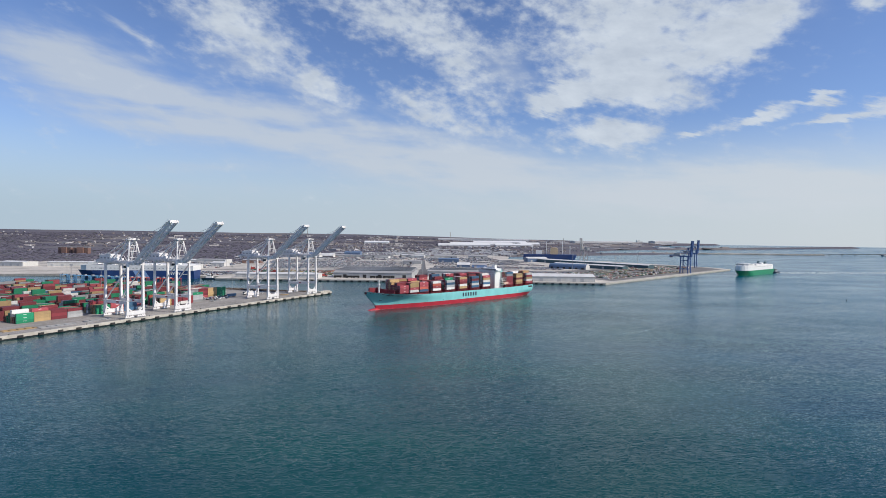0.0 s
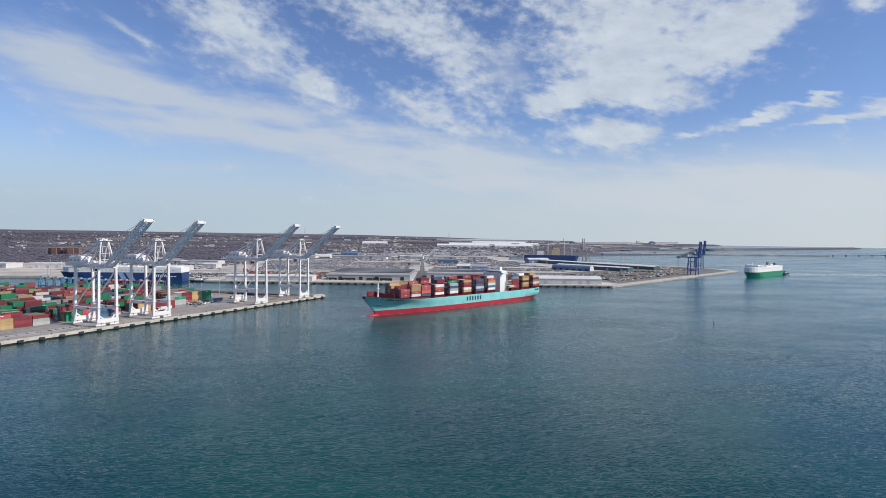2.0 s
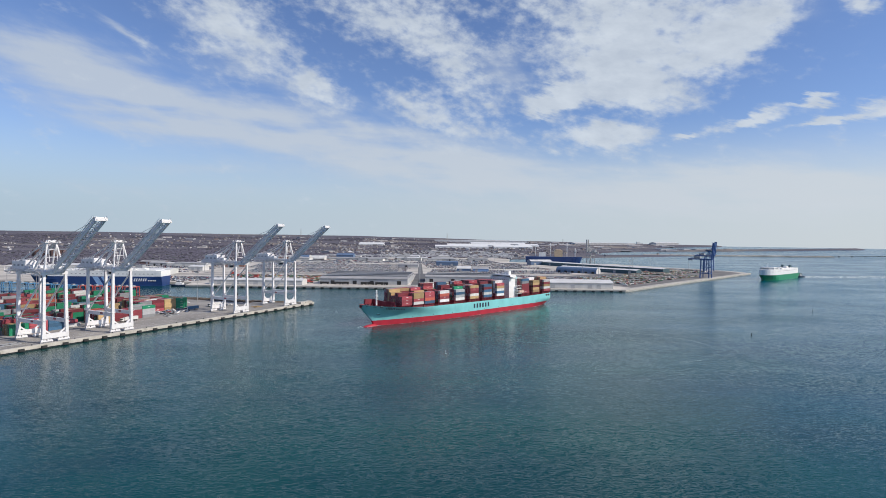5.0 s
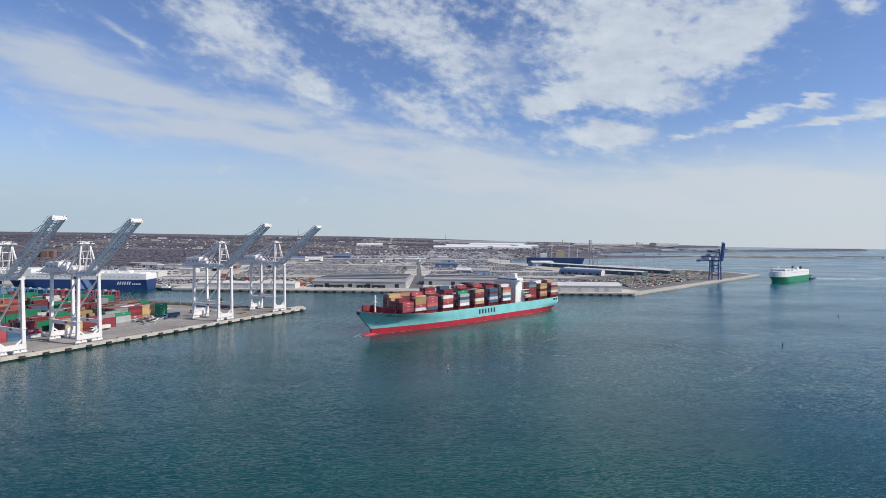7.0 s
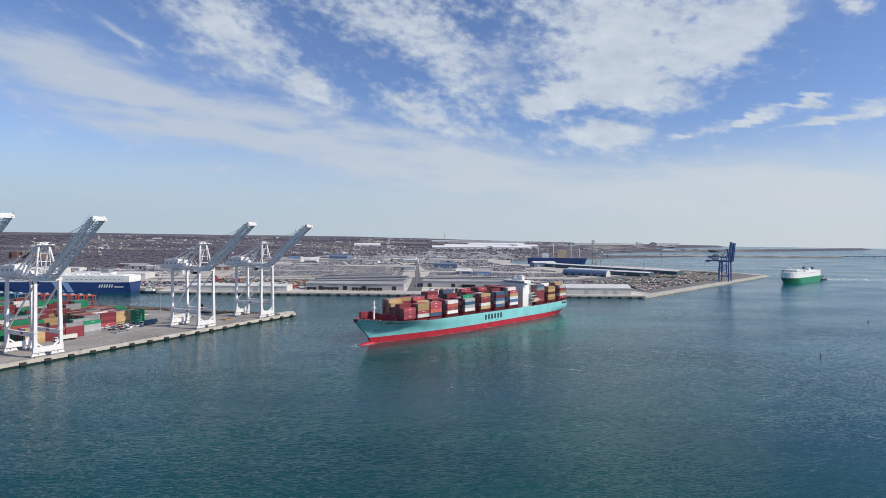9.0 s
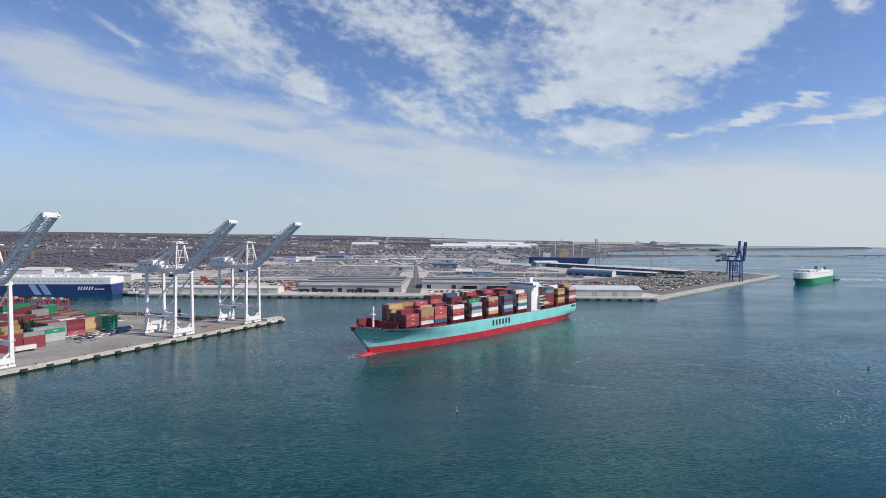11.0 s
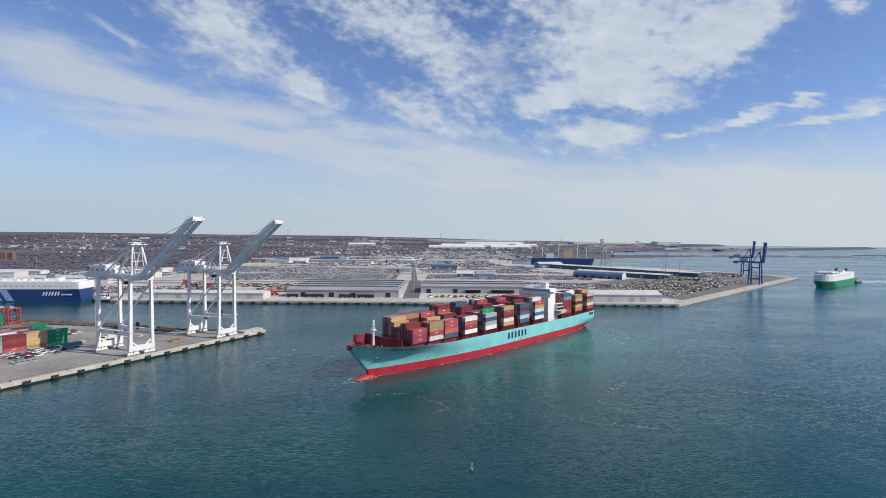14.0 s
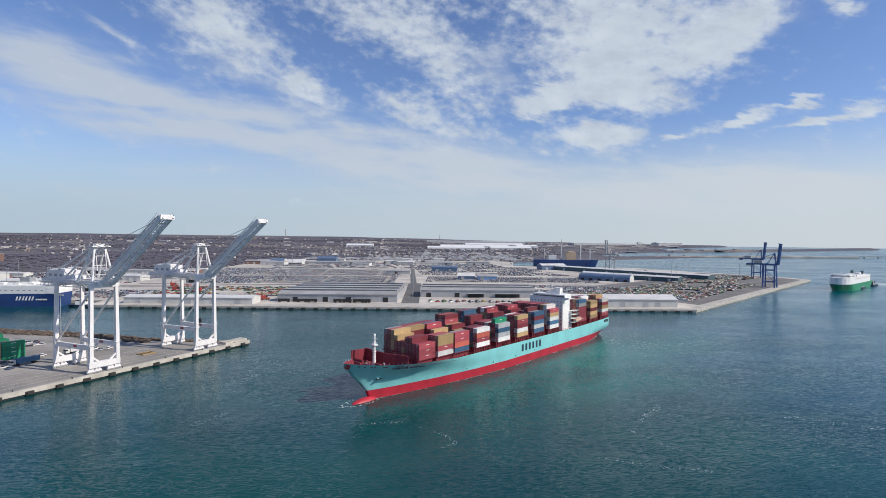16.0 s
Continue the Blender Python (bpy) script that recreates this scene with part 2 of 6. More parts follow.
M_GREYWALL = material("grey_metal_wall", (0.40, 0.41, 0.42), 0.6, vary=0.14, size=8, streak=0.3)
M_ROOF = material("pale_metal_roof", (0.62, 0.62, 0.61), 0.5, vary=0.14, size=14)
M_GREYROOF = material("weathered_grey_roof", (0.33, 0.33, 0.335), 0.65, vary=0.25, size=18)
M_BLUEROOF = material("blue_metal_roof", (0.11, 0.17, 0.27), 0.5, vary=0.15, size=8)
M_TEALWALL = material("dark_teal_wall", (0.06, 0.11, 0.13), 0.6, size=6)
M_BRICK = material("red_brown_brick", (0.20, 0.12, 0.10), 0.85, size=6)
M_BRUSH = material("winter_brush", (0.105, 0.080, 0.062), 0.95, vary=0.4, size=3, island=True)
# purple-grey of bare woods, pushed bluer to stand in for distance haze
M_WOODS = material("hazed_winter_woods", (0.100, 0.093, 0.122), 0.95, vary=0.25, size=12, each=0.12, island=True)
M_PINE = material("dark_evergreens", (0.060, 0.068, 0.068), 0.95, vary=0.3, size=10, island=True)
M_FOAM = material("water_foam", (0.52, 0.58, 0.58), 0.7, vary=0.3, size=2)
M_WASH = material("churned_white_water", (0.80, 0.83, 0.83), 0.7, vary=0.2, size=6)
BOX_COLOURS = {
    "maroon": (0.18, 0.030, 0.040), "brick": (0.32, 0.062, 0.078), "green": (0.012, 0.22, 0.11), "blue": (0.05, 0.13, 0.23),
    "white": (0.66, 0.66, 0.64), "tan": (0.40, 0.28, 0.14), "grey": (0.30, 0.31, 0.32), "orange": (0.42, 0.10, 0.07),
}
M_BOX = {k: material(k + "_container_paint", c, 0.55, vary=0.18, size=4, each=0.30) for k, c in BOX_COLOURS.items()}
BOX_NAMES = list(BOX_COLOURS)
M_CARS = palette("parked_car_paints", [(0.62, 0.62, 0.62), (0.04, 0.04, 0.045), (0.78, 0.78, 0.77), (0.75, 0.76, 0.78), (0.07, 0.12, 0.24), (0.22, 0.23, 0.24), (0.06, 0.09, 0.16), (0.6, 0.6, 0.6), (0.25, 0.03, 0.03), (0.1, 0.1, 0.11), (0.34, 0.36, 0.38)], 0.3)
M_MACHINES = palette("parked_machine_paints", [(0.03, 0.03, 0.034), (0.03, 0.14, 0.07), (0.30, 0.05, 0.04), (0.05, 0.05, 0.05), (0.32, 0.25, 0.10), (0.66, 0.66, 0.64), (0.03, 0.11, 0.07), (0.04, 0.05, 0.08), (0.5, 0.5, 0.5), (0.02, 0.02, 0.02)], 0.6)
M_HOUSES = palette("house_walls", [(0.40, 0.39, 0.39), (0.28, 0.26, 0.26), (0.52, 0.52, 0.53), (0.25, 0.21, 0.2), (0.36, 0.35, 0.35)], 0.8)
M_SHINGLE = palette("house_roofs", [(0.13, 0.12, 0.12), (0.2, 0.17, 0.15), (0.3, 0.3, 0.3), (0.1, 0.09, 0.09)], 0.9)

# ---- mesh tools ----


def block(bm, x0, x1, y0, y1, z0, z1, slot=0):
    v = [bm.verts.new((x, y, z)) for x in (x0, x1) for y in (y0, y1) for z in (z0, z1)]
    for q in ((0, 1, 3, 2), (4, 6, 7, 5), (0, 4, 5, 1), (2, 3, 7, 6), (0, 2, 6, 4), (1, 5, 7, 3)):
        bm.faces.new([v[i] for i in q]).material_index = slot


def bar(bm, a, b, w, h=None, slot=0):
    """A square bar from a to b, w wide and h deep."""
    a, b, h = Vector(a), Vector(b), h or w
    d = (b - a).normalized()
    side = d.cross(Vector((0, 0, 1)))
    side = side.normalized() if side.length > 1e-4 else Vector((1, 0, 0))
    up = side.cross(d).normalized()
    v = [bm.verts.new(p + side * i * w / 2 + up * j * h / 2) for p in (a, b) for i, j in ((-1, -1), (1, -1), (1, 1), (-1, 1))]
    for q in ((0, 3, 2, 1), (4, 5, 6, 7), (0, 1, 5, 4), (1, 2, 6, 5), (2, 3, 7, 6), (3, 0, 4, 7)):
        bm.faces.new([v[i] for i in q]).material_index = slot


def tube(bm, a, b, r, r2=None, n=8, slot=0):
    a, b, r2 = Vector(a), Vector(b), r if r2 is None else r2
    turn = (b - a).to_track_quat("Z", "Y")
    rings = [[bm.verts.new(p + turn @ Vector((rr * math.cos(k * math.tau / n), rr * math.sin(k * math.tau / n), 0))) for k in range(n)] for p, rr in ((a, r), (b, r2))]
    for k in range(n):
        bm.faces.new([rings[0][k], rings[0][(k + 1) % n], rings[1][(k + 1) % n], rings[1][k]]).material_index = slot
    bm.faces.new(rings[0][::-1]).material_index = slot
    bm.faces.new(rings[1]).material_index = slot


def prism(bm, outline, z0, z1, slot=0):
    """An upright prism over an outline given anticlockwise from above."""
    low, high = [bm.verts.new((x, y, z0)) for x, y in outline], [bm.verts.new((x, y, z1)) for x, y in outline]
    n = len(outline)
    for i in range(n):
        bm.faces.new([low[i], low[(i + 1) % n], high[(i + 1) % n], high[i]]).material_index = slot
    bm.faces.new(high).material_index = slot
    bm.faces.new(low[::-1]).material_index = slot


def part(name, bm, mats, parent=None, label="", smooth=False):
    """Links a bmesh as one mesh object."""
    bmesh.ops.recalc_face_normals(bm, faces=bm.faces)
    me = bpy.data.meshes.new(name)
    bm.to_mesh(me)
    bm.free()
    for m in mats if isinstance(mats, (list, tuple)) else (mats,):
        me.materials.append(m)
    if smooth:
        me.shade_smooth()
    ob = new(name, me)
    ob.parent = parent
    return tagged(ob, label)


def thing(name, m, label, category, group="", kind=""):
    ob = new(name)
    ob.matrix_basis = m
    return tagged(ob, label, category, group, kind)


class Pile:
    """Many small boxes gathered into one mesh."""

    def __init__(self):
        self.v, self.f, self.s = [], [], []

    def add(self, x, y, z, lx, ly, lz, turn=0.0, slot=0, top=1.0):
        c, s, n = math.cos(turn), math.sin(turn), len(self.v)
        for k, h in ((1.0, 0.0), (top, lz)):
            for i, j in ((-1, -1), (1, -1), (1, 1), (-1, 1)):
                a, b = i * lx / 2 * k, j * ly / 2 * k
                self.v.append((x + a * c - b * s, y + a * s + b * c, z + h))
        for q in ((0, 3, 2, 1), (4, 5, 6, 7), (0, 1, 5, 4), (1, 2, 6, 5), (2, 3, 7, 6), (3, 0, 4, 7)):
            self.f.append(tuple(n + i for i in q))
            self.s.append(slot)

    def roof(self, x, y, z, lx, ly, h, turn=0.0, slot=0):
        c, s, n = math.cos(turn), math.sin(turn), len(self.v)
        for a, b, e in ((-lx / 2, -ly / 2, 0), (lx / 2, -ly / 2, 0), (lx / 2, ly / 2, 0), (-lx / 2, ly / 2, 0), (-lx / 2, 0, h), (lx / 2, 0, h)):
            self.v.append((x + a * c - b * s, y + a * s + b * c, z + e))
        for q in ((0, 1, 5, 4), (2, 3, 4, 5), (1, 2, 5), (3, 0, 4), (0, 3, 2, 1)):
            self.f.append(tuple(n + i for i in q))
            self.s.append(slot)

    def clump(self, x, y, z, r, h, rng, slot=0):
        """A ragged clump: a crown of uneven points round a waist."""
        n, k = len(self.v), 6
        a0 = rng.random() * 6
        self.v.append((x, y, z))
        for ring, (rr, hh) in enumerate(((0.75, 0.35), (1.0, 0.6), (0.6, 0.88))):
            for i in range(k):
                a = a0 + (i + ring * 0.5) * math.tau / k
                q = r * rr * (0.65 + 0.7 * rng.random())
                self.v.append((x + q * math.cos(a), y + q * math.sin(a), z + h * (hh + 0.16 * (rng.random() - 0.5))))
        self.v.append((x + r * 0.3 * (rng.random() - 0.5), y, z + h))
        for i in range(k):
            j = (i + 1) % k
            self.f.append((n, n + 1 + j, n + 1 + i))
            for ring in (0, 1):
                b = n + 1 + ring * k
                self.f += [(b + i, b + j, b + k + i), (b + j, b + k + j, b + k + i)]
                self.s += [slot, slot]
            self.f.append((n + 1 + 2 * k + i, n + 1 + 2 * k + j, n + 1 + 3 * k))
            self.s += [slot, slot]

    def build(self, name, mats, parent=None):
        me = bpy.data.meshes.new(name)
        me.from_pydata(self.v, [], self.f)
        for m in mats if isinstance(mats, (list, tuple)) else (mats,):
            me.materials.append(m)
        me.polygons.foreach_set("material_index", self.s)
        ob = new(name, me)
        ob.parent = parent
        return ob

# ---- the large structure: water and land ----
HUB = (0.0, 156.0)
RIM = 4820.0


def smooth01(t):
    t = min(1.0, max(0.0, t))
    return t * t * (3 - 2 * t)


def sea_level(d):
    """The water lifts gently far out, where the sheet ends, to stand for the far sea."""
    return 27.0 * smooth01((d - 3000) / 1820)


def build_water():
    rings = [0, 60, 150, 300, 500, 800, 1200, 1700, 2300, 2900] + [3000 + i * 140 for i in range(1, 14)]
    n = 96
    bm = bmesh.new()
    grid = []
    for r in rings[1:]:
        grid.append([bm.verts.new((HUB[0] + r * math.sin(k * math.tau / n), HUB[1] + r * math.cos(k * math.tau / n), sea_level(r))) for k in range(n)])
    mid = bm.verts.new((*HUB, 0))
    for k in range(n):
        bm.faces.new([mid, grid[0][k], grid[0][(k + 1) % n]])
        for a, b in zip(grid, grid[1:]):
            bm.faces.new([a[k], b[k], b[(k + 1) % n], a[(k + 1) % n]])
    tagged(part("water", bm, M_WATER, smooth=True), "blue-green harbour water with wind ripples", "water", kind="structure")


build_water()

# the container terminal: p runs back along the quay from its tip, q inland
TIP = Vector((-106.4, 701.0, 0))
QUAY_ANGLE = math.radians(60.16)
ALONG = Vector((math.cos(QUAY_ANGLE), math.sin(QUAY_ANGLE), 0))
INLAND = Vector((-ALONG.y, ALONG.x, 0))
GROUND = 3.0


def yard(p, q, z=GROUND):
    return TIP - ALONG * p + INLAND * q + Vector((0, 0, z))


def yard_pose(p, q, z=GROUND):
    """x along the quay towards its tip, y inland."""
    return Matrix.Translation(yard(p, q, z)) @ Matrix.Rotation(QUAY_ANGLE, 4, "Z")


def build_terminal():
    shore = [(-150, 704), (-176, 712), (-245, 741), (-309, 757), (-430, 775), (-546, 784), (-700, 830), (-1000, 860)]
    near = [tuple(yard(620, 1.2)[:2]), tuple(yard(0, 1.2)[:2])]
    outline = [(-1100, 250), *near, *shore]
    bm = bmesh.new()
    prism(bm, outline, -4, GROUND)
    tagged(part("terminal_ground", bm, M_ASPHALT), "grey worn paving of the container terminal", "ground", kind="structure")
    # cope beam with fenders along the berth
    beam = thing("quay_edge", yard_pose(0, 0, 0), "pale concrete quay edge with dark rubber fenders", "quay", kind="structure")
    bm = bmesh.new()
    block(bm, -620, 0.6, 0, 1.6, 0.9, GROUND + 0.22)
    part("cope_beam", bm, M_QUAY, beam)
    # near-black wall face set back below the cope beam
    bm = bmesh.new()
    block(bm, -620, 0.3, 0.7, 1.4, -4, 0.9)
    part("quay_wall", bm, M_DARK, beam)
    bm = bmesh.new()
    block(bm, -1.7, 1.7, -0.9, 0.05, 0.4, 2.2)
    block(bm, -1.3, 1.3, -1.15, -0.9, 0.7, 1.9)
    first = part("fender", bm, M_RUBBER, beam)
    first.location = (-6, 0, 0)
    for i in range(1, 44):
        o = new("fender", first.data)
        o.parent, o.location = beam, (-6 - 13.2 * i, 0, 0)
    for q in (3.0, 33.5):
        bm = bmesh.new()
        block(bm, -620, -8, q - 0.25, q + 0.25, GROUND + 0.004, GROUND + 0.03)
        part("crane_rail", bm, M_GREYSTEEL, beam)
    bm = bmesh.new()
    block(bm, -19, -0.5, 1.7, 8, GROUND, GROUND + 1.5)
    part("end_block", bm, M_QUAY, beam)
    bm = bmesh.new()
    tube(bm, (0, 0, 0), (0, 0, 0.55), 0.28, 0.24, 8)
    tube(bm, (0, 0, 0.55), (0, 0, 0.75), 0.42, 0.36, 8)
    first = part("bollard", bm, M_RUBBER, beam)
    first.location = (-12.6, 0.8, GROUND + 0.22)
    for i in range(1, 22):
        o = new("bollard", first.data)
        o.parent, o.location = beam, (-12.6 - 26.4 * i, 0.8, GROUND + 0.22)
    for q, w in ((9.5, 0.25), (16, 0.18), (22.5, 0.18), (38, 0.25)):
        bm = bmesh.new()
        block(bm, -600, -30, q, q + w, GROUND - 0.1, GROUND + 0.008)
        part("painted_line", bm, M_WALL, beam, "faded white painted line")
    for k, (p, q, l) in enumerate(((330, 12, 26), (352, 17, 22), (296, 13, 20), (66, 20, 9), (150, 40, 12))):
        bm = bmesh.new()
        for y in (0, 5.6):
            block(bm, -p, -p + l, q + y, q + y + 0.5, GROUND, GROUND + 0.7)
        for i in range(5):
            block(bm, -p + i * (l - 0.5) / 4, -p + i * (l - 0.5) / 4 + 0.5, q, q + 6, GROUND + 0.1, GROUND + 0.6)
        frame_ = part("lifting_frame", bm, M_BOX["tan"] if k % 2 else M_GREYSTEEL, None)
        frame_.matrix_basis = yard_pose(0, 0, 0)
        tagged(frame_, "steel lifting frame lying on the quay apron", "lifting frame")


build_terminal()

FAR_SHORE = [(760, 1262), (757, 1320), (738, 1385), (672, 1478), (596, 1640), (520, 1672), (370, 1702), (300, 1745), (345, 1960), (300, 2060), (-4500, 2060), (-4500, 1030), (-1500, 1000), (-700, 968), (-336, 950), (-328, 906), (-290, 903)]


def build_far_land():
    bm = bmesh.new()
    prism(bm, [(307.4, 853.5), *FAR_SHORE], -4, GROUND)
    tagged(part("ground", bm, M_LAND), "grey paved ground of the port beyond the channel", "ground", kind="structure")
    quay = thing("far_quay_edge", pose(0, 0, 0), "weathered pale concrete edge of the pier", "quay", kind="structure")
    for a, b in (((760, 1262), (307.4, 853.5)), ((307.4, 853.5), (-290, 903)), ((-290, 903), (-328, 906))):
        bm = bmesh.new()
        bar(bm, (*a, 2.25), (*b, 2.25), 1.4, 1.9)
        part("cope_beam", bm, M_QUAY, quay)
    bm = bmesh.new()
    first = None
    for i in range(46):
        k = (i + 0.5) / 46
        if first is None:
            block(bm, -2.2, 2.2, -0.9, 0, -0.5, 1.9)
            first = part("fender", bm, M_RUBBER, quay)
            o = first
        else:
            o = new("fender", first.data)
            o.parent = quay
        o.location, o.rotation_euler = (307 - 597 * k, 852.7 + 49.5 * k, 0), (0, 0, -0.0827)


build_far_land()


def slab(name, label, outline, mat, lift):
    bm = bmesh.new()
    prism(bm, outline, GROUND - 0.5, GROUND + lift)
    tagged(part(name, bm, mat), label, "pavement", kind="structure")


def strip(a, b, wide):
    a, b = Vector(a), Vector(b)
    n = Vector((-(b - a).y, (b - a).x)).normalized() * wide / 2
    return [tuple(a - n), tuple(b - n), tuple(b + n), tuple(a + n)]


M_APRON = material("pale_apron_concrete", (0.43, 0.41, 0.37), 0.88, vary=0.3, size=16, bump=0.1)
M_PIER = material("pier_asphalt", (0.165, 0.16, 0.155), 0.9, vary=0.35, size=26, bump=0.1)
M_ROAD = material("dark_asphalt", (0.12, 0.12, 0.122), 0.9, vary=0.3, size=20, bump=0.1)
slab("apron", "pale concrete apron along the far quay", [(306, 856), (298, 868), (-286, 918), (-290, 905.5)], M_APRON, 0.012)
slab("apron", "pale concrete apron along the pier's edge", strip((312, 866), (752, 1263), 9), M_APRON, 0.016)
for i, (a, b, w) in enumerate((((10, 915), (22, 1180), 20), ((-400, 1172), (330, 1130), 12), ((-420, 1352), (40, 1350), 10), ((20, 1180), (30, 1900), 10), ((-700, 1140), (-330, 1130), 14), ((200, 990), (480, 1255), 9), ((330, 1320), (600, 1340), 8), ((-420, 1610), (300, 1640), 9))):
    slab("road", "grey asphalt road through the port", strip(a, b, w), M_ROAD, 0.036 + 0.004 * i)
for i, (a, b, w) in enumerate((((-330, 1268), (-12, 1252), 150), ((-385, 1478), (0, 1460), 190), ((230, 1010), (520, 1230), 118), ((540, 1200), (660, 1380), 100), ((60, 1262), (340, 1240), 90))):
    slab("parking_lot", "worn asphalt parking lot", strip(a, b, w), M_PIER if i in (2, 3) else M_ASPHALT, 0.008 + 0.004 * i)
slab("pier_paving", "dark grey asphalt paving of the pier", [(332, 892), (742, 1262), (735, 1362), (655, 1465), (480, 1240), (255, 1010), (312, 940)], M_PIER, 0.004)
for i, (a, b, w) in enumerate((((-380, 1585), (260, 1600), 16), ((40, 1345), (320, 1325), 12), ((-560, 1200), (-400, 1450), 60), ((-290, 1140), (-20, 1115), 34))):
    slab("parking_lot", "pale bare lot between parked cars", strip(a, b, w), M_APRON, 0.08 + 0.004 * i)

M_LITTER = material("woodland_floor", (0.10, 0.092, 0.105), 0.95, vary=0.35, size=30, bump=0.1)
slab("woodland_floor", "dark leaf-strewn floor of winter woods", [(-440, 1475), (-440, 2056), (-4400, 2056), (-4400, 1180), (-2000, 1240)], M_LITTER, 0.05)

COAST = [(-6000, 1900), (330, 1900), (345, 1990), (711, 2212), (1349, 2569), (1400, 2640), (930, 2590), (900, 2760), (1250, 3230), (2880, 3370), (3060, 3520), (1700, 3460), (1500, 3800), (2300, 4050), (2700, 4500), (2900, 5200), (-6000, 5200)]


def in_outline(x, y, outline):
    inside, j = False, len(outline) - 1
    for i, (xi, yi) in enumerate(outline):
        xj, yj = outline[j]
        if (yi > y) != (yj > y) and x < (xj - xi) * (y - yi) / (yj - yi) + xi:
            inside = not inside
        j = i
    return inside


def land_height(x, y):
    d, a = math.hypot(x - HUB[0], y - HUB[1]), math.degrees(math.atan2(x - HUB[0], y - HUB[1]))
    rim = np.interp(a, (-50, -30, -5, 9, 20, 32), (92, 88, 78, 53, 37, 30))
    return sea_level(d) + 2.4 + max(0.0, rim - 27) * smooth01((d - 2500) / 2300) ** 1.3 + 3.0 * (noise.noise((x / 420, y / 420, 0)) + 0.6) * smooth01((d - 2400) / 800)


def build_hinterland():
    bm = bmesh.new()
    rs = [1720 + 40 * i for i in range(26)] + [2760 + 62 * i for i in range(34)]
    rs = [r for r in rs if r < RIM] + [RIM]
    angles = [radians(-72 + 0.9 * i) for i in range(136)]
    grid = []
    for r in rs:
        row = []
        for a in angles:
            x, y = HUB[0] + r * math.sin(a), HUB[1] + r * math.cos(a)
            row.append(bm.verts.new((x, y, land_height(x, y) if in_outline(x, y, COAST) else sea_level(r) - 5)))
        grid.append(row)
    for a, b in zip(grid, grid[1:]):
        for i in range(len(angles) - 1):
            q = [a[i], b[i], b[i + 1], a[i + 1]]
            if max(v.co.z - sea_level(math.hypot(v.co.x - HUB[0], v.co.y - HUB[1])) for v in q) > 0:
                bm.faces.new(q)
    bmesh.ops.delete(bm, geom=[v for v in bm.verts if not v.link_faces], context="VERTS")
    m = bpy.data.materials.new("hazed_suburbs_and_woods")
    m.use_nodes = True
    tree = m.node_tree
    link = tree.links.new
    place = tree.nodes.new("ShaderNodeTexCoord").outputs["Object"]
    field = tree.nodes.new("ShaderNodeTexNoise")
    field.inputs["Scale"].default_value, field.inputs["Detail"].default_value = 1 / 260, 7
    stretch = tree.nodes.new("ShaderNodeMapping")
    stretch.inputs["Scale"].default_value = (0.45, 1, 1)
    link(place, stretch.inputs[0])
    link(stretch.outputs[0], field.inputs["Vector"])
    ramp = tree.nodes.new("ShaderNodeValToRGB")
    # lower stops lean violet: distance haze painted into the ground colour
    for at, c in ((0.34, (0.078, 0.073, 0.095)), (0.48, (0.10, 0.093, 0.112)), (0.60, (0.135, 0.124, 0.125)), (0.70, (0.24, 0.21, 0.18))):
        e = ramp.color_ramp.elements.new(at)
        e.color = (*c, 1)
    ramp.color_ramp.elements.remove(ramp.color_ramp.elements[0])
    ramp.color_ramp.elements.remove(ramp.color_ramp.elements[-1])
    link(field.outputs["Fac"], ramp.inputs[0])
    shader = tree.nodes["Principled BSDF"]
    shader.inputs["Roughness"].default_value = 0.95
    link(ramp.outputs[0], shader.inputs["Base Color"])
    tagged(part("hinterland", bm, m, smooth=True), "winter woods and suburbs rising to low hills, tinted with painted haze", "ground", kind="structure")


build_hinterland()

# ---- the container ship ----
BEAM, AFT = 30.4, 253.5
HB = BEAM / 2
BOOT = 4.5


def stem(z):
    """How far aft of the bulb's tip the stem stands at height z."""
    return float(np.interp(z, (-4, 0, 2, 5, 9, 14, 20.5), (11, 10.5, 10, 8.5, 4.5, -0.5, -5)))


def half_breadth(s, z):
    length = float(np.interp(z, (-4, 0, 6, 11, 15, 20), (118, 114, 108, 82, 42, 26)))
    t = min(1.0, max(0.0, (s - stem(z)) / length))
    w = HB * math.sin(math.pi / 2 * t) ** 0.82
    run = max(0.0, (s - 205) / (AFT - 205))
    return w * (1 - run ** 2 * 0.85 * min(1.0, max(0.0, (7.5 - z) / 11)))


def rail_height(s):
    return float(np.interp(s, (-5, 10, 30, 44, 60, 200, 240, 253.5), (19.6, 17.6, 15.9, 14.9, 13.8, 13.0, 13.6, 14.2)))


